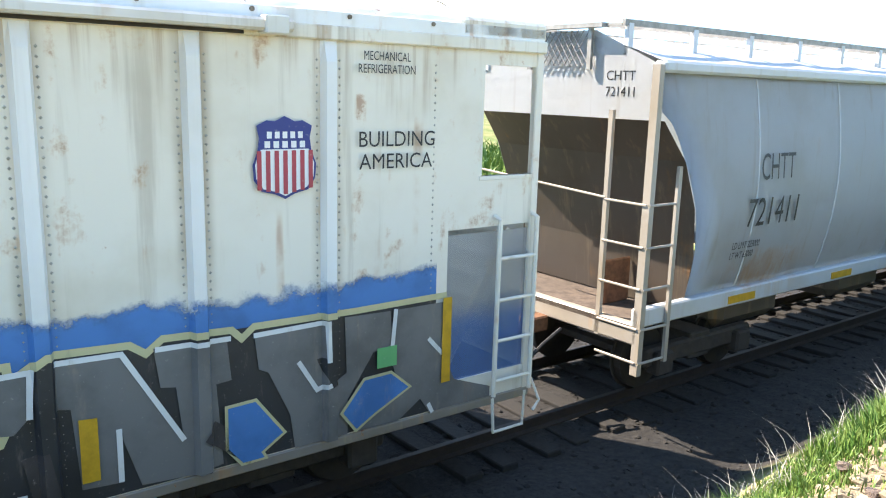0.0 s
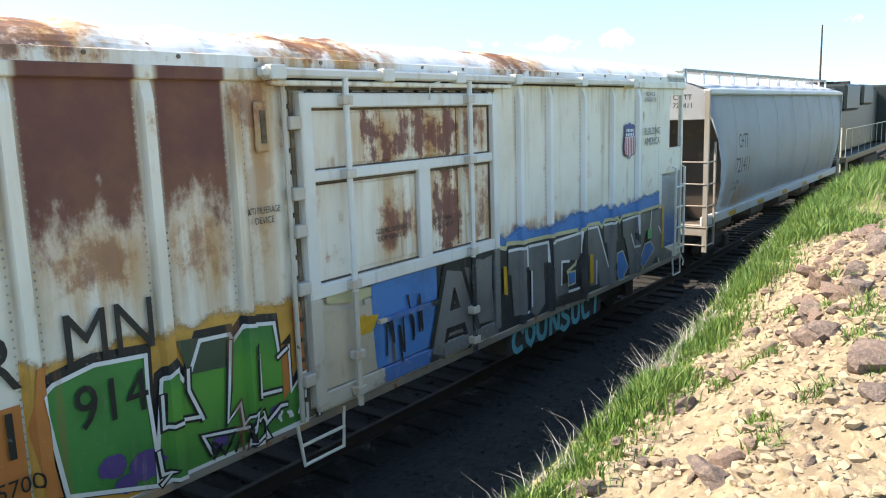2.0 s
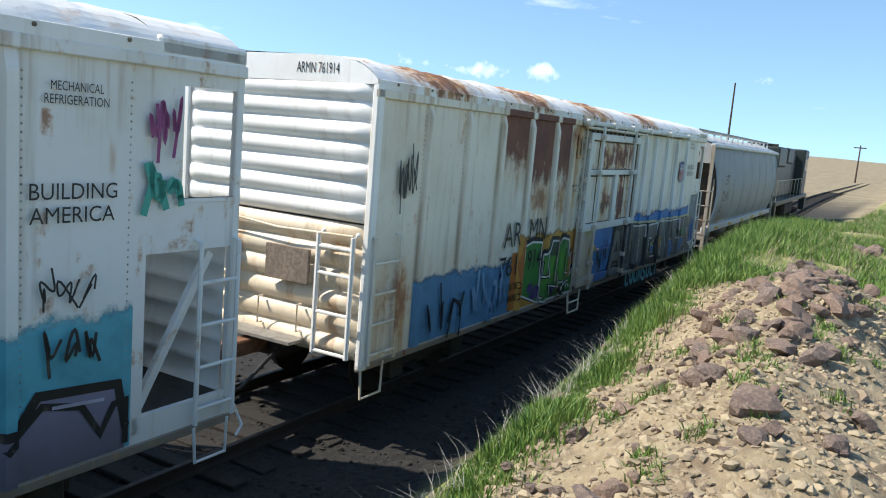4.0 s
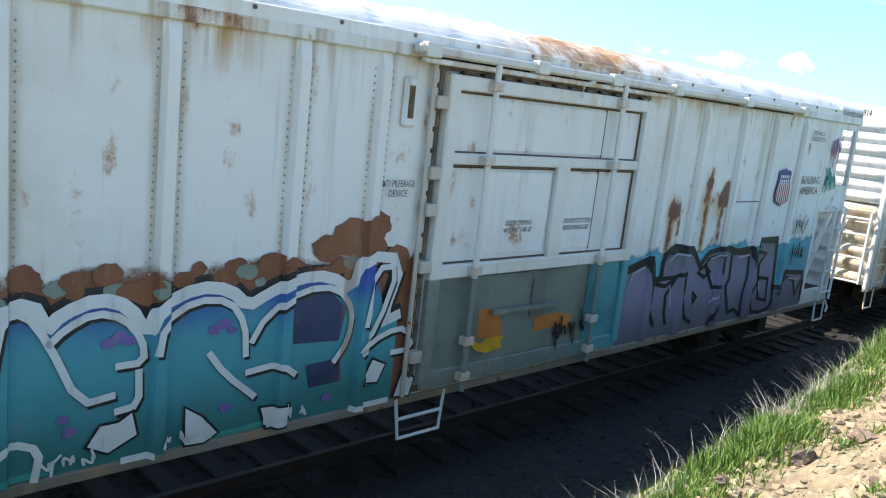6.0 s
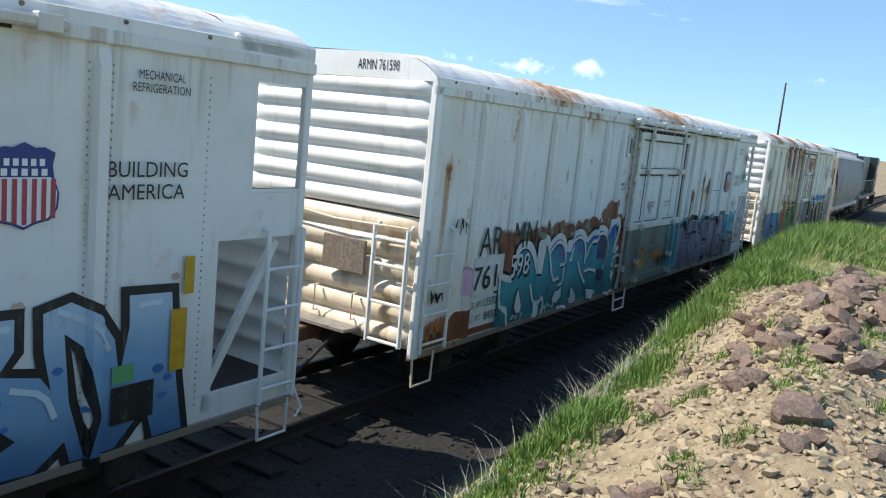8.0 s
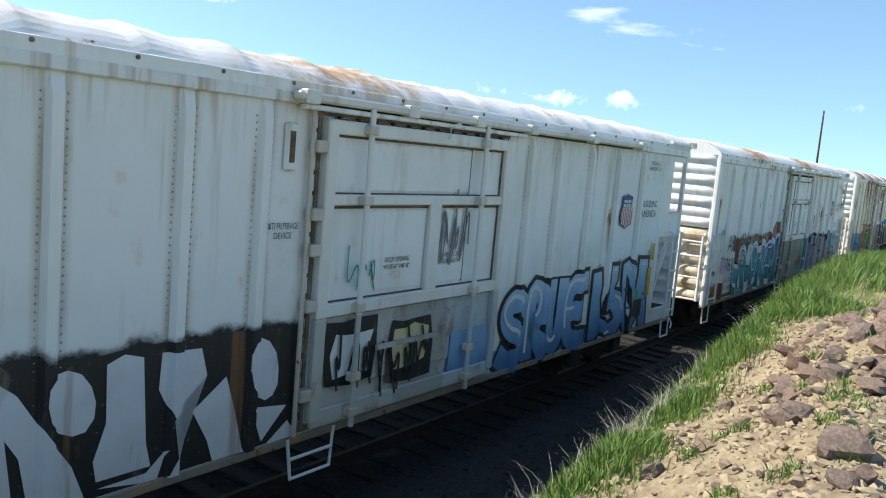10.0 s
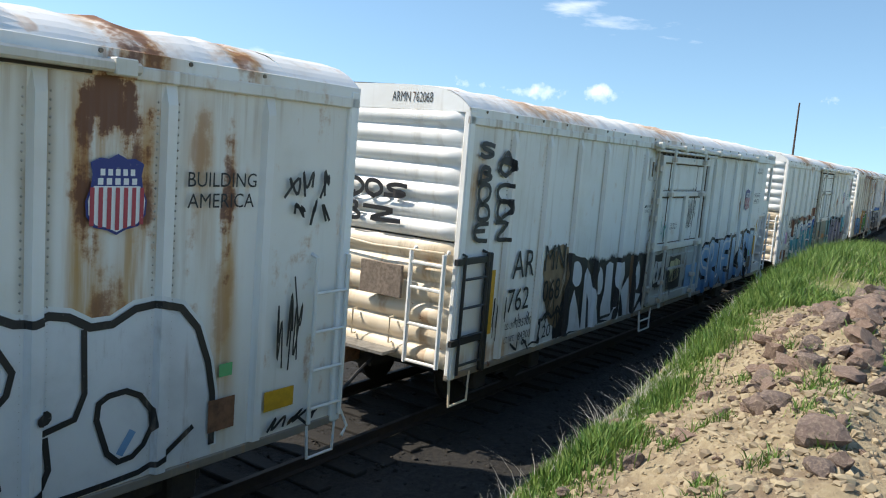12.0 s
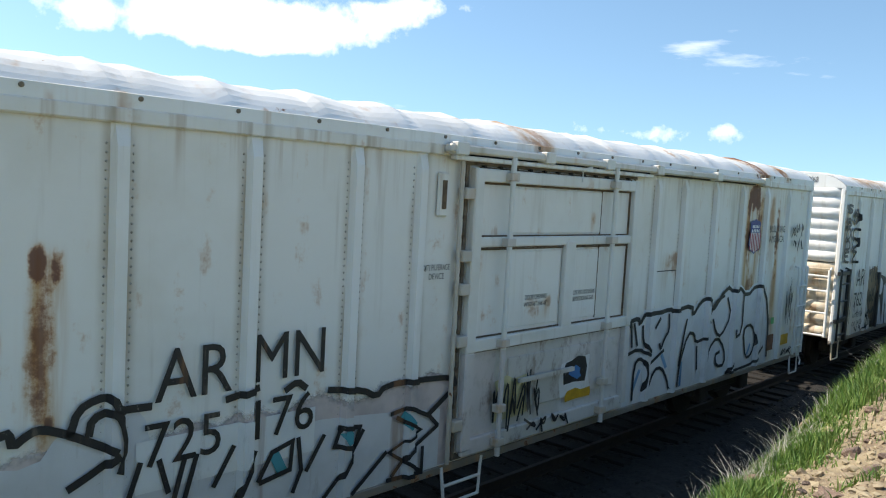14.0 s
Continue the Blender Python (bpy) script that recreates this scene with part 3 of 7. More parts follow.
    ladder("end_ladder", car, END, [[(x, -1.45, 0.95), (x, -1.45, 2.45), (x + 0.1, -1.45, 2.48)], [(x, -0.93, 0.95), (x, -0.93, 2.45), (x + 0.1, -0.93, 2.48)]],
           [((x, -1.45, z), (x, -0.93, z)) for z in (0.98, 1.48, 1.97, 2.30)], r=0.024, label="welded end ladder")
    part("end_handrail", tubes(0.016, [(x, -1.45, 2.47), (x - 0.02, -0.3, 2.44), (x, 0.6, 2.5), (x, 1.2, 2.5)]), END_LOW, car)
    part("route_board", boxed(x - 0.02, x + 0.03, -0.80, -0.10, 1.78, 2.22, bevel=0.005), WOODPLATE, car, "weathered wooden board on the car end")
    bm = bmesh.new()
    tube(bm, [(x - 0.12, 0.95 + 0.28 * math.cos(a), 1.95 + 0.28 * math.sin(a)) for a in (k * math.pi / 9 for k in range(19))], 0.018)
    for k in range(5):
        a = k * 2 * math.pi / 5
        tube(bm, [(x - 0.12, 0.95, 1.95), (x - 0.12, 0.95 + 0.27 * math.cos(a), 1.95 + 0.27 * math.sin(a))], 0.014)
    part("brake_wheel", bm, END_LOW, car, "spoked hand brake wheel")
    part("brake_housing", boxed(x - 0.1, x + 0.08, 0.55, 0.78, 1.78, 2.28, bevel=0.04), END, car)
    part("brake_chain", tubes(0.015, [(x, 0.8, 1.8), (x - 0.03, 0.75, 1.3), (x, 0.6, 0.95)]), IRON, car)
    for yy in (0.1, -0.55, 1.3):
        part("end_grab", tubes(0.015, [(x + 0.08, yy - 0.1, 1.5), (x, yy - 0.1, 1.5), (x, yy - 0.1, 1.15), (x + 0.08, yy - 0.1, 1.15)]), END_LOW, car)
    bm = boxed(x - 0.24, x + 0.1, -0.75, 1.05, 1.03, 1.07)
    part("brake_platform", bm, TREAD, car, "perforated steel end platform")
    ladder("far_ladder", car, RUSTY, [[(x, 1.42, 1.0), (x, 1.42, 2.5)], [(x, 1.15, 1.0), (x, 1.15, 2.5)]], [((x, 1.42, z), (x, 1.15, z)) for z in (1.1, 1.5, 1.9, 2.3)])
    sl = SIDE_LADDER[lo]
    yl = SKIN - 0.09
    ladder("side_ladder", car, sl, [[(-8.55, yl, 0.88), (-8.55, yl, 2.46), (-8.55, SKIN, 2.48)], [(-7.98, yl, 0.88), (-7.98, yl, 2.46), (-7.98, SKIN, 2.48)]],
           [((-8.55, yl, z), (-7.98, yl, z)) for z in (1.0, 1.38, 1.76, 2.14)], label="bolted side ladder with pipe rungs")
    part("corner_step", tubes(0.018, [(-8.6, SKIN - 0.02, 0.85), (-8.58, SKIN - 0.03, 0.45), (-8.15, SKIN - 0.03, 0.45), (-8.12, SKIN - 0.02, 0.85)]), END_LOW, car)
    # front end
    if open_front:
        part("bulkhead", corrugated(7.72, 1, -1.5, 1.5, 1.1, EAVE - 0.03, 12, 0.07), paint, car, "corrugated bulkhead of the machine space", smooth=True)
        for s in (-1, 1):
            y0, y1 = sorted((s * SIDE, s * (SIDE - 0.05)))
            comp = part("machine_space_panel", boxed(7.70, 8.16, y0, y1, 2.55, PLATE + 0.1), paint, car)
            part("window_head", boxed(8.16, FRONT, y0, y1, 4.0, PLATE + 0.1), paint, comp)
            part("window_foot", boxed(8.16, FRONT, y0, y1, 2.55, 3.02), paint, comp)
            part("window_post", boxed(8.79 if s < 0 else 8.16, FRONT, y0, y1, 3.02, 4.0), paint, comp)
            part("window_trim", boxed(8.13, 8.82, y0 - 0.008, y1 + 0.008, 2.98, 3.02, bevel=0.004), paint, comp)
            part("corner_post", boxed(8.77, FRONT, y0 - 0.012, y1 + 0.012, SILL, EAVE - 0.1, bevel=0.01), paint, car)
            part("lower_post", boxed(7.70, 7.80, y0, y1, SILL + 0.1, 2.55), paint, car)
            part("front_sill", boxed(7.70, FRONT, y0, y1, SILL, 1.12), paint, car)
        part("brace", boxed(-0.04, 0.04, -0.03, 0.03, -0.8, 0.8), paint, car).matrix_basis = pose(8.2, -1.45, 1.8, 0, 30, 0)
        part("machine_unit", boxed(7.9, 8.35, 0.1, 1.3, 1.12, 2.3, bevel=0.04), GRIME, car, "dark refrigeration machine")
    if open_front:
        part("end_beam", boxed(FRONT - 0.09, FRONT - 0.01, -1.5, 1.5, 4.06, 4.2, bevel=0.01), paint, car, "upper cross beam of the open end frame")
        part("end_sill", boxed(FRONT - 0.1, FRONT, -1.54, 1.54, 0.86, 1.1, bevel=0.015), END_LOW, car, "rusty end sill of the open frame")
        part("front_end", corrugated(FRONT - 0.10, 1, -1.5, 1.5, 1.1, 2.62, 6, 0.08), END, car, "low corrugated front end wall", smooth=True)
    else:
        part("front_end", corrugated(FRONT - 0.09, 1, -1.52, 1.52, 0.92, EAVE - 0.02, 13, 0.09), END, car, "corrugated front end", smooth=True)
        part("front_gable", boxed(FRONT - 0.06, FRONT, -1.56, 1.56, EAVE - 0.12, EAVE + 0.02), END, car)
        for s in (-1, 1):
            part("corner_post", boxed(FRONT - 0.14, FRONT, s * 1.56 - 0.05, s * 1.56 + 0.05, SILL - 0.05, EAVE - 0.03, bevel=0.02), END, car)
    yl = SKIN - 0.08
    ladder("front_ladder", car, paint, [[(8.34, yl, 0.9), (8.34, yl, 2.62), (8.34, SKIN, 2.64)], [(8.80, yl, 0.9), (8.80, yl, 2.62), (8.80, SKIN, 2.64)]],
           [((8.34, yl, z), (8.80, yl, z)) for z in (1.05, 1.45, 1.85, 2.25)], label="bolted side ladder with pipe rungs")
    part("corner_step", tubes(0.018, [(8.38, SKIN - 0.02, 0.85), (8.40, SKIN - 0.03, 0.5), (8.78, SKIN - 0.03, 0.5), (8.80, SKIN - 0.02, 0.85)]), paint, car)
    part("cut_lever", tubes(0.016, [(FRONT + 0.05, -0.3, 0.95), (FRONT + 0.1, -1.5, 0.92), (FRONT + 0.15, -1.58, 0.7), (FRONT + 0.05, -1.6, 0.62)]), paint, car)
    wheelset_truck(car, -6.3)
    wheelset_truck(car, 6.3)
    coupler(car, -REAR, -1)
    coupler(car, FRONT, 1)
    # lettering
    lx, mx = letter_x
    up = 0.0 if open_front else 0.06
    for text, x, z, h, w in (("AR", lx, 2.02 + up, 0.40, 0.66), ("MN", mx, 2.05 + up, 0.40, 0.72), (hi[0], lx - 0.07, 1.53 + up, 0.34, 0.64), (hi[1], mx + 0.02, 1.56 + up, 0.34, 0.60)):
        part("lettering", lay(letters(text, x, z, h, w), 8), BLACK, car, "black stencilled lettering")
    for text, x, z, h, w in (("LD. LMT.", lx - 0.08, 1.28, 0.09, 0.3), ("135700", lx + 0.27, 1.27, 0.12, 0.45), ("LT. WT.", lx - 0.08, 1.08, 0.09, 0.3), ("84300", lx + 0.32, 1.07, 0.12, 0.40),
                             ("BUILDING", 6.72 + aside, emblem + 0.05, 0.125, 0.74), ("AMERICA", 6.72 + aside, emblem - 0.13, 0.125, 0.72), ("MECHANICAL", 6.9, emblem * 0.5 + 2.36, 0.07, 0.44),
                             ("REFRIGERATION", 6.85, emblem * 0.5 + 2.26, 0.07, 0.54), ("ANTI PILFERAGE", -2.17, 2.96, 0.06, 0.42), ("DEVICE", -2.05, 2.87, 0.06, 0.22)):
        if not open_front and text[:3] in ("MEC", "REF", "LD.", "135", "LT.", "843"):
            continue
        part("lettering", lay(letters(text, x, z, h, w), 8), BLACK, car)
    swap = 0.96 if "914" in lo else 0.0
    for text, x, z, w in (("CLOSE AND LOCK DOORS", 0.50 - swap, 2.56, 0.52), ("BEFORE MOVING CAR", 0.53 - swap, 2.48, 0.46), ("DOOR OPENING", -0.45 + swap, 2.56, 0.42), ("W10'-6\" H8'-8\"", -0.47 + swap, 2.48, 0.46)):
        bm = letters(text, x, z, 0.055, w)
        for v in bm.verts:
            v.co.y = SKIN - 0.046
        part("lettering", bm, BLACK, car)
    for text, y, z, h, w in ((lo, 0.72, 4.37, 0.13, 0.66),):
        bm = letters(text, 0, z, h, w)
        for v in bm.verts:
            v.co = Vector((-REAR - 0.005, -0.35 - v.co.x, v.co.z))
        part("lettering", bm, BLACK, car)
    # railway shield, with bars for its name
    sx, sz, w, h = 6.08 + aside, emblem, 0.265, 0.32

    def shield(k):
        pts = [(-0.85, 0.70), (-0.55, 0.82), (-0.3, 0.80), (0, 0.92), (0.3, 0.80), (0.55, 0.82), (0.85, 0.70), (0.78, 0.42), (0.83, 0.12), (0.98, -0.2), (0.95, -0.55), (0.72, -0.82),
               (0.3, -0.9), (0, -1.02), (-0.3, -0.9), (-0.72, -0.82), (-0.95, -0.55), (-0.98, -0.2), (-0.83, 0.12), (-0.78, 0.42)]
        return [(sx + a * w * k, sz + b * h * k) for a, b in pts]
    ob = part("shield", lay(patch(shield(1.0)), 6), SHIELD_BLUE, car, "blue, white and red striped shield emblem")
    low = [(a, min(b, sz + 0.05)) for a, b in shield(0.93)]
    part("shield_field", lay(patch(low), 7), SHIELD_WHITE, ob)
    for k in range(-3, 4):
        x0 = sx + k * 0.07
        top, bot = sz + 0.04, sz - h * (0.9 - 0.04 * abs(k))
        part("stripe", lay(patch([(x0 - 0.018, top), (x0 + 0.018, top), (x0 + 0.018, bot), (x0 - 0.018, bot)]), 8), SHIELD_RED, ob)
    for z, ww in ((sz + 0.155, 0.15), (sz + 0.085, 0.17)):
        for k in range(-2, 3):
            part("emblem_bar", lay(patch([(sx + ww * (k * 0.42 - 0.13), z - 0.025), (sx + ww * (k * 0.42 + 0.13), z - 0.025), (sx + ww * (k * 0.42 + 0.13), z + 0.025), (sx + ww * (k * 0.42 - 0.13), z + 0.025)]), 7), SHIELD_WHITE, ob)
    return car


WHITE = (0.74, 0.745, 0.73)
PAINT = {
    "A": worn_paint("rusted_white_paint", (0.76, 0.71, 0.61), [(-3.55, 2.75, 0.4, 0.3, 0.8), (-2.0, 3.4, 0.3, 1.0, 0.5), (-2.6, 2.75, 0.3, 0.4, 0.7), (-7.9, 1.6, 0.4, 0.6, 0.7), (0.1, 3.6, 1.0, 0.4, 1.25),
                                              (0.9, 3.6, 0.35, 0.4, 1.5), (-0.05, 2.7, 0.35, 0.4, 0.9), (0.85, 2.65, 0.5, 0.55, 1.3), (1.45, 2.7, 0.4, 0.6, 0.8), (1.4, 3.6, 0.4, 0.4, 0.9), (-2.0, 3.9, 0.5, 0.3, 0.7), (3.0, 2.2, 1.2, 0.15, 0.6)], rust=0.60, dirt=0.5, seams=True, rusts=((0.30, 0.105, 0.04), (0.17, 0.055, 0.04)), bare=((-4.04, -3.10, 2.95, 4.1), (-2.96, -2.27, 3.05, 4.1), (-5.15, -4.18, 3.45, 4.1))),
    "B": worn_paint("streaked_white_paint", WHITE, [(2.98, 2.66, 0.24, 0.22, 1.6), (2.90, 2.35, 0.09, 0.55, 1.5), (3.1, 2.4, 0.07, 0.45, 1.1), (3.80, 3.0, 0.13, 0.28, 1.5), (4.05, 2.78, 0.34, 0.16, 1.9), (4.3, 2.9, 0.12, 0.24, 1.5), (3.8, 2.5, 0.07, 0.45, 1.1), (4.25, 2.5, 0.08, 0.45, 1.1), (-8.15, 3.2, 0.13, 0.2, 1.0), (-8.15, 2.7, 0.07, 0.6, 0.6), (-3.9, 4.2, 0.4, 0.2, 0.9), (1.5, 4.2, 3.0, 0.12, 0.7)], rust=0.63, dirt=0.42, seams=True),
    "C": worn_paint("dusty_white_paint", WHITE, [(-8.3, 3.4, 0.25, 0.4, 0.6), (5.4, 2.9, 0.2, 0.25, 0.9), (4.6, 3.9, 0.1, 0.5, 0.6), (-7.6, 1.0, 0.9, 0.2, 0.5)], rust=0.66, dirt=0.42, seams=True),
    "D": worn_paint("weathered_white_paint", (0.74, 0.725, 0.68), [(6.1, 3.85, 0.36, 0.35, 1.4), (5.9, 3.3, 0.14, 0.9, 1.0), (6.35, 3.2, 0.14, 0.9, 0.95), (6.1, 2.0, 0.3, 0.8, 0.8), (6.1, 1.3, 0.5, 0.3, 0.6), (7.25, 3.4, 0.10, 0.9, 1.1), (6.95, 3.6, 0.15, 0.6, 0.55), (7.25, 2.2, 0.14, 0.7, 0.5), (4.5, 3.95, 0.1, 0.4, 0.5), (0.0, 2.5, 0.1, 0.1, 0.6), (0.9, 3.5, 0.08, 0.1, 0.6), (-5.75, 3.15, 0.06, 0.16, 1.2), (-5.62, 3.1, 0.05, 0.18, 1.1), (-5.70, 2.6, 0.12, 0.6, 0.9), (-5.66, 2.05, 0.04, 0.08, 0.9), (-6.2, 3.2, 0.04, 0.08, 0.7), (-8.3, 2.6, 0.2, 0.6, 0.7), (3.2, 2.85, 0.3, 0.2, 0.7), (6.3, 1.6, 0.8, 0.4, 0.5)], rust=0.64, dirt=0.34, seams=True),
}
ROOFS = {k: worn_paint("weathered_roof_" + k.lower(), (0.80, 0.80, 0.78), s, rust=r, dirt=0.3, rough=0.5) for k, s, r in
         (("A", [(x, 4.5, 0.9, 0.5, 0.9) for x in (-7, -4, -1, 2.5)], 0.52), ("B", [(-5, 4.5, 1.2, 0.4, 0.7), (1, 4.5, 1.5, 0.4, 0.7)], 0.56), ("C", [(-6, 4.5, 1.5, 0.2, 0.5), (-1, 4.5, 1.2, 0.2, 0.55)], 0.56), ("D", [(6.3, 4.5, 0.3, 0.6, 0.9), (7.4, 4.5, 0.2, 0.6, 0.8), (-0.3, 4.5, 0.3, 0.5, 0.6)], 0.565))}
END = worn_paint("white_end_paint", (0.84, 0.84, 0.82), rust=0.65, dirt=0.28)
END_LOW = worn_paint("rust_washed_end_paint", (0.74, 0.64, 0.50), rust=0.55, dirt=0.8)
BLACK_PIPE = plain("black_painted_pipe", (0.02, 0.02, 0.022), 0.5)
SILL_MAT = worn_paint("grimy_sill_paint", (0.24, 0.21, 0.18), rust=0.5, dirt=0.8)
# seam grime, also the colour of the shadow lines beside the door bars
BAR_SEAM = plain("brown_seam_grime_and_shade", (0.17, 0.115, 0.07), 0.9, vary=0.6)
# brown for the drawn-in shade of the door gap, and for the roof eyelets
GAP_AND_EYELET = plain("brown_gap_and_eyelet", (0.24, 0.19, 0.14), 0.9, vary=0.6)
RIVET = plain("weathered_rivet", (0.50, 0.465, 0.40), 0.8, vary=0.5, scale=3)
POST_PAINT = worn_paint("clean_post_paint", (0.76, 0.75, 0.72), rust=0.64, dirt=0.32)
BAR_PAINT = worn_paint("chipped_bar_paint", (0.70, 0.69, 0.65), rust=0.575, dirt=0.55)
BAR_RUST = worn_paint("rusted_bar_paint", (0.55, 0.50, 0.44), rust=0.50, dirt=0.8)
BAR_RUST2 = worn_paint("streaked_track_paint", (0.66, 0.63, 0.58), rust=0.54, dirt=0.7)
DOOR_LOW = {
    "ARMN 761914": zones("door_low_blue_and_grey", [(-0.45, (0.52, 0.45, 0.36)), (0.35, (0.05, 0.14, 0.36)), (0.62, (0.02, 0.02, 0.022)), (1.15, (0.16, 0.155, 0.15)), (1.35, (0.02, 0.02, 0.022)), (9, (0.15, 0.145, 0.14))]),
    "ARMN 761598": zones("door_low_sage_and_teal", [(-0.3, (0.19, 0.21, 0.18)), (0.9, (0.15, 0.18, 0.17)), (1.3, (0.12, 0.20, 0.20)), (9, (0.07, 0.30, 0.34))]),
    "ARMN 762068": zones("door_low_scrawled", [(-0.2, (0.45, 0.44, 0.40)), (0.8, (0.34, 0.34, 0.32)), (9, (0.42, 0.46, 0.47))]),
    "ARMN 725176": zones("door_low_worn_white", [(-0.9, (0.58, 0.53, 0.50)), (0.4, (0.52, 0.50, 0.46)), (9, (0.60, 0.57, 0.54))]),
}
ROOF = {"ARMN 761914": ROOFS["A"], "ARMN 761598": ROOFS["B"], "ARMN 762068": ROOFS["C"], "ARMN 725176": ROOFS["D"]}
SIDE_LADDER = {"ARMN 761914": PAINT["A"], "ARMN 761598": PAINT["B"], "ARMN 762068": BLACK_PIPE, "ARMN 725176": PAINT["D"]}
car_a = reefer("white refrigerator car with rusted panels, green and grey graffiti", "ARMN 761914", ("761", "914"), PAINT["A"], "rust-patched white plug door with pipe locking rods", (-4.86, -3.87), aside=0.14)
car_b = reefer("white refrigerator car with teal and purple graffiti", "ARMN 761598", ("761", "598"), PAINT["B"], "white plug door with pipe locking rods", (-7.20, -6.20), emblem=3.0, aside=0.02)
car_c = reefer("white refrigerator car with black and white graffiti and black ladder", "ARMN 762068", ("762", "068"), PAINT["C"], "white plug door with scrawled tags", (-7.16, -6.16), emblem=3.08, aside=-0.06)
car_d = reefer("white refrigerator car with black outline graffiti and rust streaks", "ARMN 725176", ("725", "176"), PAINT["D"], "white plug door with pipe locking rods", (-4.92, -4.05), False, aside=0.07)


# ---- sprayed lettering and tags ----
GLYPH = {
    "A": [[(0, 0), (0.4, 1), (0.65, 1), (1, 0)], [(0.25, 0.36), (0.78, 0.36)]],
    "B": [[(0.1, 0), (0.1, 1), (0.75, 0.9), (0.75, 0.6), (0.2, 0.5), (0.9, 0.4), (0.85, 0.05), (0.1, 0)]],
    "C": [[(1, 0.8), (0.6, 1), (0.1, 0.8), (0, 0.4), (0.3, 0), (1, 0.1)]],
    "E": [[(1, 1), (0.1, 0.95), (0.05, 0.05), (1, 0)], [(0.1, 0.5), (0.8, 0.5)]],
    "I": [[(0.5, 0), (0.5, 1)]],
    "K": [[(0.1, 0), (0.1, 1)], [(1, 1), (0.2, 0.5), (1, 0)]],
    "L": [[(0.3, 1), (0.1, 0.1), (1, 0)]],
    "M": [[(0, 0), (0.12, 1), (0.5, 0.35), (0.88, 1), (1, 0)]],
    "N": [[(0.05, 0), (0.05, 1), (0.95, 0), (0.95, 1)]],
    "O": [[(0.5, 0), (0.05, 0.3), (0.1, 0.85), (0.5, 1), (0.95, 0.8), (0.95, 0.25), (0.5, 0)]],
    "R": [[(0.1, 0), (0.1, 1), (0.8, 0.95), (0.85, 0.6), (0.2, 0.45), (1, 0)]],
    "S": [[(1, 0.85), (0.5, 1), (0.05, 0.8), (0.2, 0.55), (0.9, 0.4), (0.9, 0.1), (0.4, 0), (0, 0.12)]],
    "T": [[(0, 1), (1, 0.95)], [(0.5, 0.95), (0.45, 0)]],
    "U": [[(0.05, 1), (0.05, 0.2), (0.5, 0), (0.95, 0.2), (0.95, 1)]],
    "V": [[(0, 1), (0.5, 0), (1, 1)]],
    "X": [[(0, 0), (1, 1)], [(0, 1), (1, 0)]],
    "Y": [[(0, 1), (0.5, 0.5), (1, 1)], [(0.5, 0.5), (0.45, 0)]],
    "Z": [[(0, 1), (1, 0.95), (0, 0.05), (1, 0)]],
}


def curvy(pts, rounds):
    for _ in range(rounds):
        out = [pts[0]]
        for (a, b), (c, d) in zip(pts, pts[1:]):
            out += [(a * 0.75 + c * 0.25, b * 0.75 + d * 0.25), (a * 0.25 + c * 0.75, b * 0.25 + d * 0.75)]
        pts = out + [pts[-1]]
    return pts


def piece_lines(boxes, soft, seed):
    """Strokes of the row of letter shapes (glyph, x0, x1, z0, z1), bent a little by hand."""
    r = random.Random(seed)
    lines = []
    for g, x0, x1, z0, z1 in boxes:
        z0 = z0 - 0.06 if z0 < 1.25 else z0
        lean = r.uniform(-0.06, 0.10)
        for s in GLYPH[g]:
            pts = [(x0 + (x1 - x0) * u + lean * v * (z1 - z0) + r.uniform(-0.02, 0.02), z0 + (z1 - z0) * v + r.uniform(-0.03, 0.03)) for u, v in s]
            lines.append(curvy(pts, soft))
    return lines


def spray(car, name, boxes, coats, soft=1, seed=1, label=""):
    """One sprayed piece: coats (width, material, layer), from the widest at the bottom to the fill."""
    out = []
    for i, b in enumerate(boxes):
        lines, first = piece_lines([b], soft, seed + i), None
        for w, mat, layer in coats:
            ob = part(name if first is None else "paint_coat", lay(strokes(lines, w), layer, 0.0009 * (i % 4)), mat, first or car, label if first is None else "")
            first = first or ob
        out.append(first)
    return out


def shine(letters_made, boxes, mat, layer, off, width, soft, seed):
    for i, (ob, b) in enumerate(zip(letters_made, boxes)):
        lines = [[(x + off[0], z + off[1]) for x, z in pts[: max(2, len(pts) * 2 // 3)]] for pts in piece_lines([b], soft, seed + i)]
        part("highlight", lay(strokes(lines, width), layer), mat, ob)


def scrawl(car, x, z, w, h, seed, mat, width=0.025, n=3, layer=11, flat=None):
    """A quick unreadable tag of looping strokes."""
    r = random.Random(seed)
    lines = []
    for k in range(n):
        a = x + w * k / n
        pts = [(a + w / n * r.uniform(-0.1, 1.1), z + h * (0.95 if i % 2 else 0.05) + h * r.uniform(-0.3, 0.3)) for i in range(r.randint(4, 6))]
        lines.append(curvy(pts, 2))
    first = None
    for i, line in enumerate(lines):
        bm = ribbon(bmesh.new(), line, width, 0.0004 * (i % 9))
        if flat is None:
            lay(bm, layer)
        else:
            for v in bm.verts:
                v.co.y = flat - v.co.y
        ob = part("stroke" if first else "tag", bm, mat, first or car, "" if first else "quick sprayed tag")
        first = first or ob


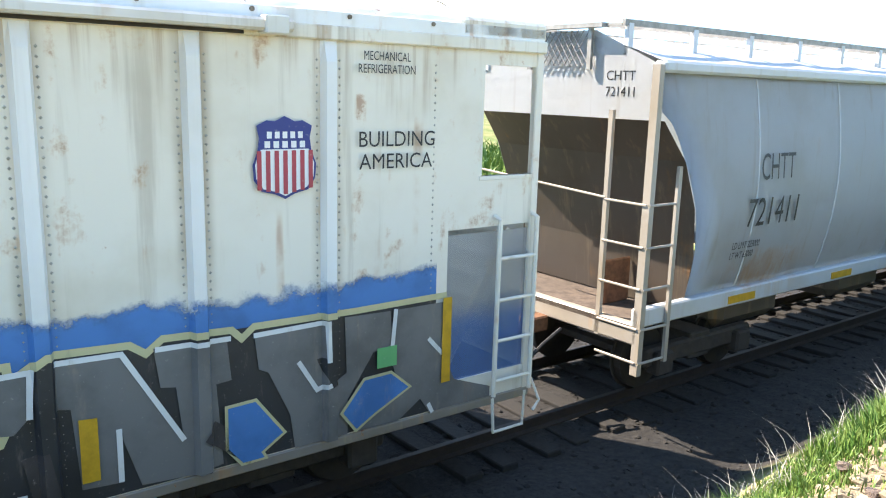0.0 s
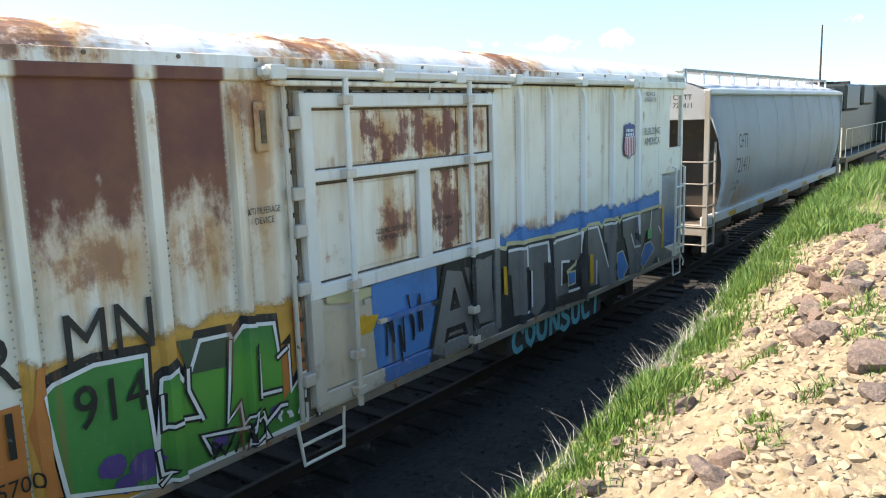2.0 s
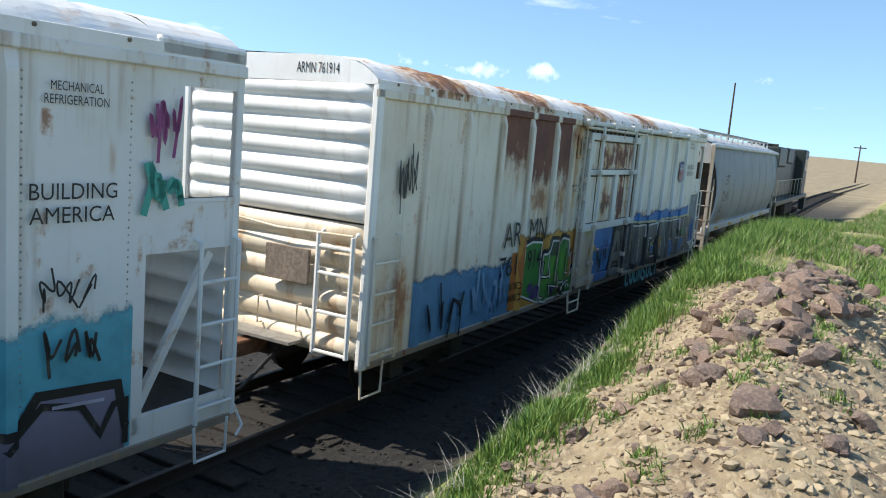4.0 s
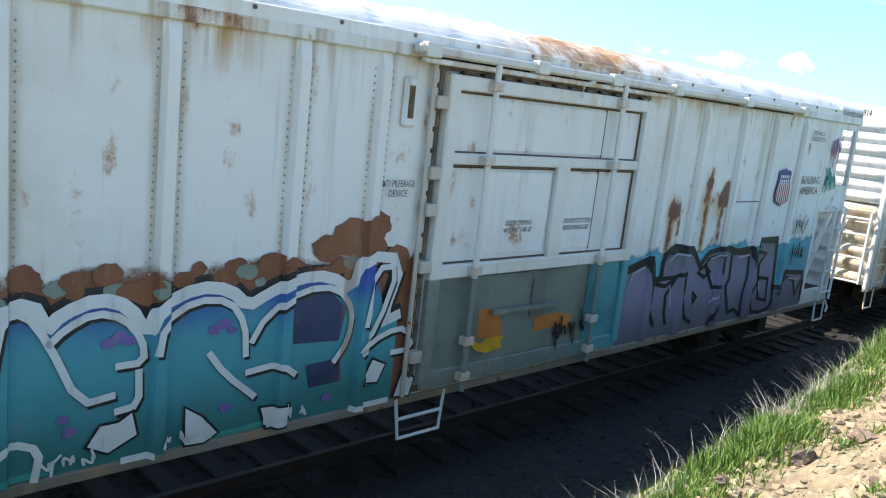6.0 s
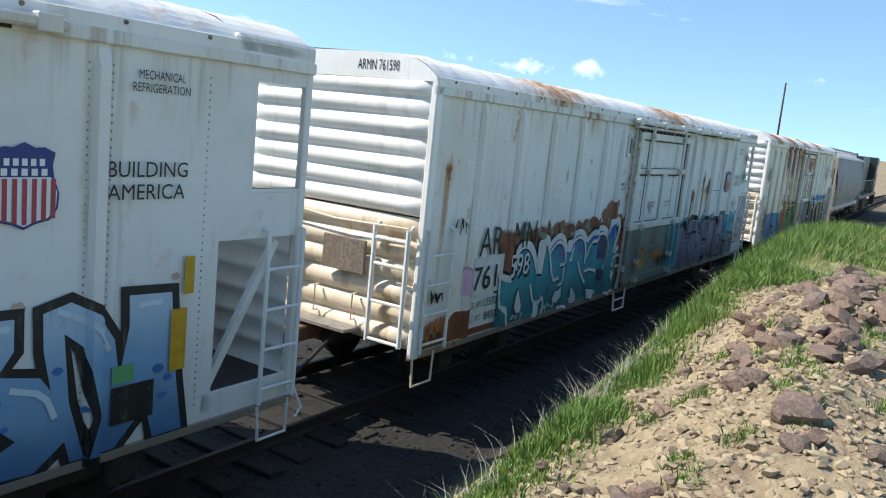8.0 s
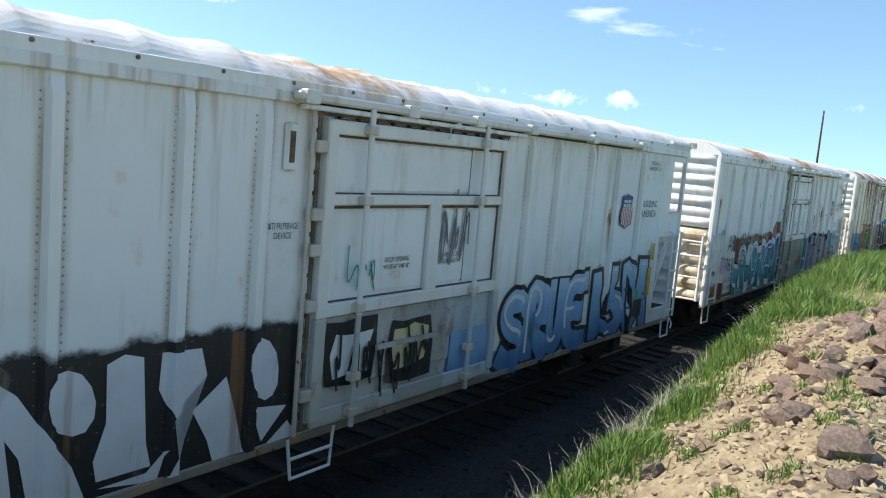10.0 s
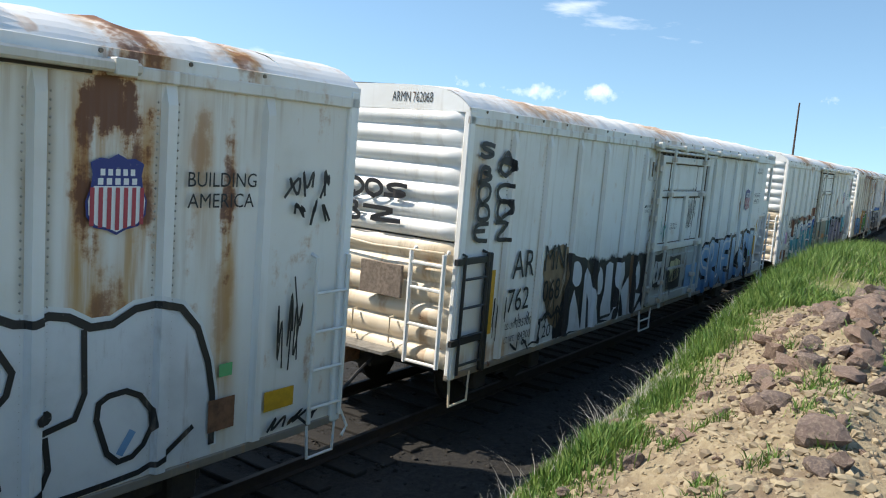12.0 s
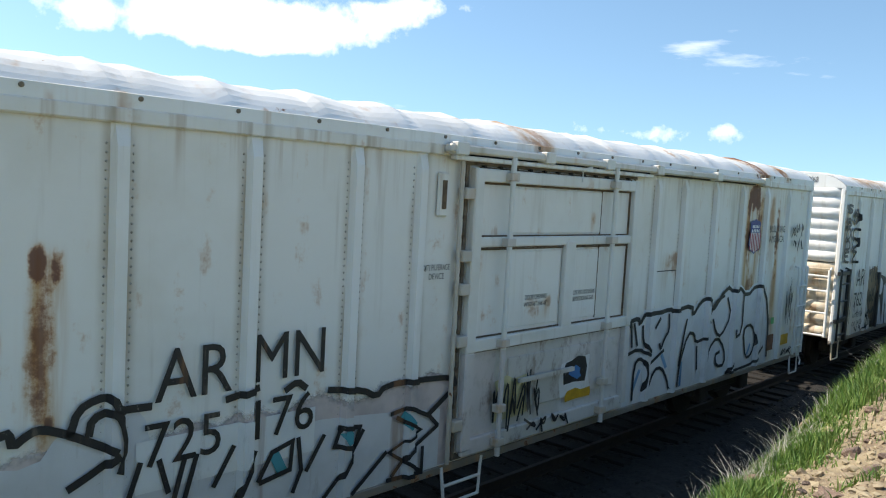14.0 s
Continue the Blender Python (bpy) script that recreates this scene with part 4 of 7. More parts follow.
def cloud_of(car, mat, spots, layer, seed, label=""):
    """Overlapping round puffs of paint (x, z, radius)."""
    r = random.Random(seed)
    bm = bmesh.new()
    for i, (x, z, rad) in enumerate(spots):
        vs = [bm.verts.new((x + rad * (1 + r.uniform(-0.14, 0.14)) * math.cos(a), 0.0003 * i, z + rad * 0.8 * (1 + r.uniform(-0.14, 0.14)) * math.sin(a))) for a in (k * 2 * math.pi / 18 for k in range(18))]
        bm.faces.new(vs)
    tagged(part("paint_cloud", lay(bm, layer), mat, car, label), kind="stuff")


def faded(name, low, mid, high, z0, z1):
    """Spray paint that runs from one colour to the next as it goes up."""
    m = Mat(name, 0.5)
    x, y, z = m.xyz()
    zz = m.math("ADD", z, m.math("MULTIPLY", m.math("SUBTRACT", m.noise(2.2, 4), 0.5), 0.5))
    c = m.mix(m.band(zz, z0, (z0 + z1) / 2), low, mid)
    c = m.mix(m.band(zz, (z0 + z1) / 2 + 0.1, z1), c, high)
    c = m.mix(m.math("MULTIPLY", m.band(m.noise(7, 6, 0.7, (1, 1, 0.3)), 0.56, 0.75), 0.4), c, (0.2, 0.17, 0.14))
    m.colour(c)
    return m.m


def soft_edged(name, base, top, seed_scale=2.0):
    """A thin oversprayed coat that fades out in speckle towards its top height."""
    m = Mat(name, 0.55)
    x, y, z = m.xyz()
    n = m.math("MULTIPLY", m.math("SUBTRACT", m.noise(45, 3, 0.6), 0.5), 0.07)
    w = m.math("MULTIPLY", m.math("SUBTRACT", m.noise(seed_scale * 1.4, 5, 0.55), 0.5), 0.42)
    a = m.band(m.math("ADD", z, m.math("ADD", n, w)), top + 0.04, top - 0.08)
    m.l.new(a, m.b.inputs["Alpha"])
    m.colour(m.mix(m.band(m.noise(3, 5), 0.4, 0.7), base, tuple(v * 0.75 for v in base)))
    return m.m


TAG_BLACK = spray_paint("tag_black", (0.015, 0.015, 0.018), 0.1)
TAG_WHITE = spray_paint("tag_white", (0.70, 0.70, 0.68), 0.12)
TAG_CREAM = spray_paint("tag_cream", (0.55, 0.50, 0.28), 0.2)
TAG_GREY = spray_paint("tag_grey", (0.17, 0.165, 0.16), 0.35)
TAG_BLUE = spray_paint("tag_blue", (0.05, 0.19, 0.46), 0.3)
TAG_GREEN = spray_paint("tag_green", (0.045, 0.23, 0.05), 0.25)
TAG_LAVENDER = faded("tag_lavender_grey", (0.14, 0.13, 0.17), (0.24, 0.22, 0.32), (0.15, 0.15, 0.17), 0.9, 2.2)
TAG_TEAL = faded("tag_teal_to_blue", (0.03, 0.17, 0.17), (0.06, 0.32, 0.38), (0.025, 0.07, 0.36), 0.95, 2.25)
TAG_SKY = faded("tag_pale_blue", (0.06, 0.16, 0.32), (0.20, 0.37, 0.56), (0.40, 0.53, 0.65), 0.9, 2.1)
TAG_BROWN = spray_paint("tag_brown", (0.24, 0.085, 0.04), 0.4)
TAG_OCHRE = spray_paint("tag_orange", (0.50, 0.17, 0.04), 0.3)
TAG_PINK = spray_paint("tag_magenta", (0.28, 0.05, 0.18), 0.2)
TAG_MINT = spray_paint("tag_sea_green", (0.04, 0.33, 0.27), 0.2)
STICKER = spray_paint("green_routing_card", (0.12, 0.42, 0.16), 0.1)
CYAN_BAND = soft_edged("cyan_overspray", (0.09, 0.40, 0.50), 2.10)
BLUE_BAND = soft_edged("blue_overspray", (0.05, 0.19, 0.46), 2.22)
BLACK_BAND = soft_edged("black_overspray", (0.02, 0.02, 0.022), 2.10)
HALO = soft_edged("yellow_orange_overspray", (0.62, 0.32, 0.06), 2.16)
BROWN_BAND = soft_edged("brown_overspray", (0.24, 0.09, 0.045), 2.32)
PINK_WASH = soft_edged("pale_red_overspray", (0.58, 0.49, 0.46), 1.85)


def sheet(car, name, mat, x0, x1, z0, z1, layer, label="", y=None):
    bm = patch([(x0, z0), (x1, z0), (x1, z1), (x0, z1)])
    if y is None:
        lay(bm, layer)
    else:
        for v in bm.verts:
            v.co.y = y
    return part(name, bm, mat, car, label)


def paint_door(car, mats, seed):
    """Paint on the recessed faces and bars of the door's lower half."""
    r = random.Random(seed)
    y = SKIN - 0.064
    for mat, x0, x1, z0, z1 in mats:
        bm = bmesh.new()
        pts = [(x0 + (x1 - x0) * u + r.uniform(-0.05, 0.05), z0 + (z1 - z0) * v + r.uniform(-0.04, 0.04)) for u, v in ((0, 0), (0.5, 0), (1, 0), (1, 0.5), (1, 1), (0.6, 1), (0.3, 1), (0, 1), (0, 0.5))]
        bm.faces.new([bm.verts.new((a, y, b)) for a, b in pts])
        y -= 0.003
        part("door_paint", bm, mat, car)


def mural(car, contour, mat, layer, label, low=SILL + 0.03, soft=1):
    """A filled sprayed shape from the sill up to a bumpy upper contour."""
    top = curvy(contour, soft)
    xs = sorted({round(x, 3) for x, _ in top} | {p + s for p in POSTS for s in (-POST_BASE, -POST_TOP, POST_TOP, POST_BASE) if top[0][0] < p + s < top[-1][0]})
    px, pz = [x for x, _ in top], [z for _, z in top]
    bm = bmesh.new()
    rows = [(bm.verts.new((x, 0, low)), bm.verts.new((x, 0, max(low + 0.01, float(np.interp(x, px, pz)))))) for x in xs]
    for a, b in zip(rows, rows[1:]):
        bm.faces.new((a[0], b[0], b[1], a[1]))
    return part("graffiti", lay(bm, layer), mat, car, label)


def rims(ob, lines, coats, soft=1):
    """Sprayed lines over a piece: coats (width, material, layer)."""
    for line in lines:
        for w, mat, layer in coats:
            part("paint_outline", lay(strokes([curvy(line, soft)], w), layer), mat, ob)


def fills(car, name, shapes, mat, layer, label="", rim=None):
    """Filled sprayed shapes; rim (width, material) draws a line round each, under its fill."""
    made = []
    for i, pts in enumerate(shapes):
        ob = part(name, lay(patch(pts), layer, 0.0006 * (i % 3)), mat, car, label)
        if rim:
            part("paint_outline", lay(strokes([pts + [pts[0]]], rim[0]), layer - 1, 0.0006 * (i % 3)), rim[1], ob)
        made.append(ob)
    return made


# first car: green piece, blue drift and grey block letters
part("paint_band", lay(drift(1.95, 7.68, SILL + 0.03, 2.3, 0.03, 3), 1), BLUE_BAND, car_a, "blue sprayed band")
part("paint_band", lay(drift(-4.2, -1.56, SILL + 0.03, 2.3, 0.02, 5), 1), HALO, car_a, "yellow and orange overspray")
part("paint_band", lay(drift(-7.5, -4.3, SILL + 0.03, 1.95, 0.06, 6), 1), soft_edged("blue_fade", (0.09, 0.24, 0.42), 1.8), car_a, "blue sprayed patch")
scrawl(car_a, -7.2, 1.0, 1.2, 0.6, 71, TAG_BLACK, 0.04, 4)
scrawl(car_a, -5.9, 1.0, 1.3, 0.6, 72, TAG_SKY, 0.05, 4)
sheet(car_a, "paint_field", TAG_OCHRE, -4.45, -4.22, SILL + 0.05, 1.9, 2)
rim = [(1.95, 2.02), (2.68, 2.02), (3.41, 2.0), (4.27, 1.97), (4.36, 1.85), (4.5, 2.0), (5.03, 1.98), (5.14, 1.9), (5.26, 1.99), (5.77, 1.97), (6.84, 1.96), (7.68, 1.96)]
field = mural(car_a, rim, spray_paint("tag_charcoal", (0.035, 0.034, 0.037), 0.3), 2, "grey block letter graffiti with black and cream outline", soft=0)
rims(field, [
    [(2.01, 2.04), (2.16, 2.00), (2.21, 2.06), (2.68, 2.02), (3.41, 2.00), (4.27, 1.97), (4.29, 1.63), (4.20, 1.45), (3.92, 1.37)],
    [(4.29, 1.87), (4.50, 2.00), (5.03, 1.98), (5.14, 1.90), (5.26, 1.99), (5.77, 1.97), (5.85, 1.89), (5.95, 1.97), (6.84, 1.96), (7.78, 1.97)],
], [(0.055, TAG_CREAM, 4)], 0)
fills(car_a, "graffiti_letter", [
    [(2.22, 1.96), (2.72, 1.94), (2.73, 1.67), (2.59, 1.67), (2.63, 1.01), (2.34, 1.04), (2.29, 1.62), (2.21, 1.63)],
    [(2.76, 1.94), (3.31, 1.92), (3.31, 1.64), (3.19, 1.63), (3.22, 1.04), (2.97, 0.89), (2.80, 1.00), (2.83, 1.58), (2.76, 1.61)],
    [(3.37, 1.90), (4.40, 1.91), (4.38, 1.60), (4.28, 1.50), (3.75, 1.58), (3.72, 1.21), (3.95, 1.22), (3.97, 1.07), (4.32, 1.06), (4.32, 0.94), (3.44, 1.00), (3.48, 1.49), (3.38, 1.54)],
    [(4.55, 1.94), (4.97, 1.93), (5.38, 1.22), (5.34, 1.61), (5.23, 1.63), (5.19, 1.93), (5.73, 1.91), (5.76, 1.58), (5.64, 1.57), (5.68, 0.92), (5.47, 0.89), (5.07, 0.92), (4.93, 1.38), (4.95, 0.98), (4.67, 1.00), (4.63, 1.60), (4.53, 1.62)],
    [(5.95, 1.90), (6.56, 1.92), (6.60, 1.62), (6.48, 1.61), (6.60, 1.35), (6.76, 1.44), (6.74, 1.92), (7.19, 1.91), (7.21, 1.60), (7.02, 1.57), (6.77, 1.20), (6.77, 0.89), (6.28, 0.89), (6.24, 1.19), (6.06, 1.58), (5.98, 1.62)],
    [(7.24, 1.91), (7.78, 1.91), (7.74, 1.50), (7.90, 1.15), (8.34, 0.99), (8.34, 0.89), (7.62, 0.89), (7.52, 1.04), (7.29, 0.89), (6.85, 0.89), (7.24, 1.35), (7.16, 1.60)],
], TAG_GREY, 5, "worn grey block letter")
rims(field, [
    [(2.22, 1.96), (2.72, 1.94), (2.73, 1.67)],
    [(2.64, 1.60), (2.66, 1.01), (2.76, 1.01)],
    [(2.76, 1.94), (3.31, 1.92), (3.32, 1.63)],
    [(2.83, 1.58), (2.84, 1.07)],
    [(3.37, 1.90), (4.40, 1.91), (4.38, 1.60)],
    [(3.72, 1.21), (3.73, 1.56), (3.97, 1.53)],
    [(3.95, 1.06), (4.32, 1.05)],
    [(4.55, 1.94), (4.97, 1.93), (5.38, 1.20)],
    [(5.21, 1.92), (5.75, 1.91)],
    [(4.93, 1.38), (4.93, 1.00)],
    [(5.95, 1.90), (6.56, 1.91), (6.57, 1.59)],
    [(6.32, 1.61), (6.48, 1.35), (6.58, 1.38)],
    [(7.21, 1.60), (7.24, 1.91)],
    [(7.60, 1.59), (7.75, 1.43)],
    [(7.61, 0.97), (7.65, 0.89)],
], [(0.04, TAG_WHITE, 7)], 0)
fills(car_a, "paint_patch", [
    [(5.72, 1.36), (5.94, 1.37), (6.17, 1.06), (5.98, 0.94), (6.01, 0.89), (5.83, 0.89), (5.72, 1.03)],
    [(6.72, 1.09), (6.93, 1.34), (7.19, 1.35), (7.38, 1.19), (7.02, 1.02), (6.85, 0.92)],
    [(3.92, 1.35), (4.14, 1.34), (4.14, 1.17), (3.94, 1.17)],
], TAG_BLUE, 9, "blue patch with cream edge", (0.05, TAG_CREAM))
fills(car_a, "paint_patch", [
    [(4.67, 1.52), (4.79, 1.51), (4.79, 1.05), (4.67, 1.05)],
    [(2.07, 1.78), (2.15, 1.76), (2.17, 1.37), (2.08, 1.40)],
], YELLOW, 9)
rims(field, [[(4.4, 1.3), (4.45, 1.0)], [(3.6, 0.98), (4.4, 0.93)], [(5.6, 1.2), (5.9, 0.95)]], [(0.16, spray_paint("tag_soot", (0.06, 0.05, 0.05), 0.4), 8)])
green_fill = faded("tag_two_greens", (0.05, 0.20, 0.04), (0.085, 0.30, 0.045), (0.03, 0.17, 0.05), 0.9, 2.0)
for pts, mat in ((
    [(-4.07, 1.91), (-3.99, 1.97), (-3.67, 2.03), (-3.24, 1.99), (-3.25, 1.66), (-3.22, 1.18), (-3.23, 0.89), (-3.97, 1.11), (-4.03, 1.57)], TAG_GREEN), (
    [(-3.12, 1.75), (-2.99, 1.81), (-2.92, 1.69), (-2.85, 1.73), (-2.73, 1.98), (-2.42, 1.96), (-2.39, 1.89), (-2.26, 2.00), (-1.91, 1.94), (-1.87, 1.60), (-1.75, 1.68), (-1.75, 1.24), (-1.60, 1.37), (-1.41, 1.37), (-1.38, 0.90), (-1.30, 0.89), (-1.55, 0.89), (-2.18, 0.89), (-3.02, 0.89), (-3.21, 0.89), (-3.21, 1.17)], green_fill)):
    ob = part("graffiti", lay(patch([(min(x, -1.56), z) for x, z in pts]), 3), mat, car_a, "green graffiti with white and black outline")
    edge = [(min(x, -1.56), z) for x, z in pts]
    part("paint_outline", lay(strokes([[(x, z + 0.03) for x, z in edge] + [(edge[0][0], edge[0][1] + 0.03)]], 0.12), 2), TAG_BLACK, ob)
    part("paint_outline", lay(strokes([edge + [edge[0]]], 0.035), 6), TAG_WHITE, ob)
rims(ob, [
    [(-3.13, 1.62), (-3.14, 1.35), (-2.95, 1.36), (-2.78, 1.33)],
    [(-2.76, 1.30), (-2.88, 1.59), (-2.87, 1.77)],
    [(-2.42, 1.90), (-2.47, 1.47), (-2.51, 1.19), (-2.36, 1.31), (-2.34, 1.10), (-2.21, 1.19), (-2.29, 0.89), (-2.11, 0.98), (-2.06, 0.89), (-2.14, 0.89)],
    [(-2.14, 1.78), (-2.16, 1.32), (-1.88, 1.29)],
    [(-2.70, 0.97), (-2.78, 1.15), (-2.28, 1.06)],
    [(-2.21, 1.11), (-2.11, 1.14), (-2.08, 1.03), (-1.90, 1.14), (-1.82, 1.13)],
    [(-1.90, 1.61), (-1.78, 1.67)],
    [(-1.58, 1.13), (-1.57, 1.29), (-1.43, 1.31), (-1.41, 0.89)],
    [(-3.21, 1.17), (-3.19, 0.97), (-3.10, 0.96), (-3.21, 0.89)],
], [(0.075, TAG_BLACK, 7), (0.03, TAG_WHITE, 8)], 0)
fills(car_a, "paint_patch", [
    [(-2.95, 2.03), (-2.44, 1.98), (-2.46, 1.68), (-2.86, 1.72)],
], spray_paint("tag_sooty_green", (0.05, 0.075, 0.045), 0.5), 5)
fills(car_a, "paint_patch", [
    [(-1.84, 1.71), (-1.72, 1.70), (-1.76, 1.25), (-1.84, 1.17)],
    [(-1.50, 2.01), (-1.68, 2.05), (-1.67, 1.50), (-1.53, 1.35)],
    [(-4.11, 2.13), (-4.01, 2.14), (-4.06, 1.91), (-4.05, 1.49), (-4.00, 1.12), (-4.14, 1.18), (-4.19, 1.71)],
], TAG_OCHRE, 4)
cloud_of(car_a, spray_paint("tag_violet", (0.10, 0.06, 0.22)), [(-3.6, 1.2, 0.12), (-3.3, 1.1, 0.16), (-2.6, 1.05, 0.09), (-1.95, 1.1, 0.08), (-3.5, 1.02, 0.1)], 5, 3)
scrawl(car_a, -2.7, 0.92, 0.6, 0.16, 7, TAG_BLACK, 0.03, 5)
scrawl(car_a, -1.95, 1.0, 0.3, 0.1, 8, TAG_WHITE, 0.025, 3)
scrawl(car_a, -8.1, 2.8, 0.45, 0.75, 9, TAG_BLACK, 0.025, 3)
paint_door(car_a, [(TAG_CREAM, -1.3, -0.2, 1.95, 2.06), (spray_paint("door_tan", (0.55, 0.45, 0.33)), -1.35, -0.3, 1.15, 1.9), (TAG_BLUE, -0.6, 0.75, 1.1, 2.05), (TAG_BLACK, 0.5, 1.76, 1.1, 2.08), (TAG_GREY, 0.6, 1.2, 1.15, 1.95), (TAG_GREY, 1.3, 1.74, 1.15, 1.98), (YELLOW, -0.82, -0.56, 1.58, 1.75)], 2)
for w, mat, d in ((0.34, TAG_BLACK, 0.088), (0.2, TAG_GREY, 0.091)):
    bm = strokes(piece_lines([("A", 0.5, 1.25, 1.12, 1.85)], 0, 3), w)
    for v in bm.verts:
        v.co.y = SKIN - d - v.co.y
    part("graffiti_letter", bm, mat, car_a)
scrawl(car_a, -0.45, 1.2, 0.7, 0.6, 12, TAG_BLACK, 0.03, 4, flat=SKIN - 0.09)
part("underfloor_tank", boxed(2.4, 5.4, -1.45, -1.0, 0.42, 0.86, bevel=0.03), GRIME, car_a, "underfloor tank with pale blue graffiti")
bm = strokes(piece_lines([(g, 2.5 + 0.36 * i, 2.76 + 0.36 * i, 0.5, 0.8) for i, g in enumerate("COUNSUCT")], 1, 2), 0.09)
for v in bm.verts:
    v.co.y = -1.456 - v.co.y
part("graffiti", bm, spray_paint("tag_cyan", (0.12, 0.42, 0.48)), car_a, "pale blue letters on the underfloor tank")
sheet(car_a, "card", STICKER, 7.05, 7.25, 1.42, 1.6, 9, "green routing card")
sheet(car_a, "reflector", YELLOW, 7.74, 7.84, 1.15, 1.95, 9)
mesh = Mat("wire_screen", 0.6, 0.3)
wv = mesh.math("MULTIPLY", mesh.math("SINE", mesh.math("MULTIPLY", mesh.math("ADD", mesh.xyz()[0], mesh.xyz()[2]), 180)), mesh.math("SINE", mesh.math("MULTIPLY", mesh.math("SUBTRACT", mesh.xyz()[0], mesh.xyz()[2]), 180)))
mesh.l.new(mesh.band(mesh.math("ABSOLUTE", wv), 0.9, 0.6), mesh.b.inputs["Alpha"])
mesh.colour(mesh.mix(mesh.band(mesh.xyz()[2], 1.9, 1.6), (0.33, 0.33, 0.33), (0.08, 0.17, 0.38)))
sheet(car_a, "wire_screen", mesh.m, 7.8, 8.77, 1.12, 2.5, 0, "wire mesh screen over the machine space", y=SKIN + 0.02)

# second car: teal piece, brown clouds, grey and lavender letters
part("paint_band", lay(drift(1.95, 7.68, SILL + 0.03, 2.2, 0.02, 8), 1), CYAN_BAND, car_b, "cyan sprayed band")
part("paint_band", lay(drift(-6.62, -1.56, SILL + 0.03, 2.42, 0.03, 9), 1), BROWN_BAND, car_b, "brown overspray cloud")
part("paint_band", lay(drift(-8.5, -6.6, SILL + 0.03, lambda x: 1.0 + 0.22 * (x + 8.5), 0.10, 10), 1), TAG_BROWN, car_b, "brown sprayed streak")
r9 = random.Random(4)
cloud_of(car_b, TAG_BROWN, [(-2.4, 2.5, 0.22), (-2.12, 2.6, 0.16), (-2.65, 2.42, 0.16), (-2.2, 2.4, 0.2), (-1.85, 2.3, 0.14)], 2, 14)
cloud_of(car_b, TAG_BROWN, [(r9.uniform(-6.4, -1.8), r9.uniform(2.16, 2.34), r9.uniform(0.06, 0.13)) for _ in range(34)], 2, 4)
cloud_of(car_b, spray_paint("tag_sage", (0.22, 0.27, 0.22)), [(r9.uniform(-6.4, -1.8), r9.uniform(2.15, 2.3), r9.uniform(0.05, 0.09)) for _ in range(20)], 2, 5)
sheet(car_b, "paint_field", TAG_WHITE, -7.36, -6.42, 1.46, 2.0, 3)
sheet(car_b, "paint_field", TAG_WHITE, -7.34, -6.44, 0.99, 1.42, 3)
part("paint_band", lay(drift(-7.55, -7.38, 1.5, 1.98, 0.05, 31), 1), soft_edged("pale_magenta_overspray", (0.60, 0.40, 0.56), 1.9), car_b)
top = [p for p in [(-6.54, 1.70), (-6.44, 1.64), (-6.09, 1.57), (-6.05, 1.77), (-6.05, 1.96), (-5.96, 2.08), (-5.76, 2.11), (-5.52, 2.03), (-5.30, 1.66), (-5.28, 1.93), (-5.27, 2.11), (-5.01, 2.17), (-4.91, 1.97), (-4.82, 2.07), (-4.57, 2.16), (-4.35, 2.08), (-4.22, 1.85), (-4.14, 2.05), (-3.83, 2.18), (-3.56, 2.14), (-3.39, 1.98), (-3.22, 2.07), (-2.93, 2.18), (-2.61, 2.18), (-2.35, 2.02), (-2.28, 2.34), (-1.78, 2.28), (-1.98, 1.68), (-1.78, 1.74), (-1.51, 1.68), (-1.32, 1.52), (-1.08, 1.58), (-0.97, 1.16), (-1.19, 1.01)] if p[0] < -1.57]
ob = mural(car_b, top, TAG_TEAL, 4, "teal and blue bubble letter graffiti with white outline", soft=1)
rims(ob, [top], [(0.20, TAG_BLACK, 2), (0.10, TAG_WHITE, 6)])
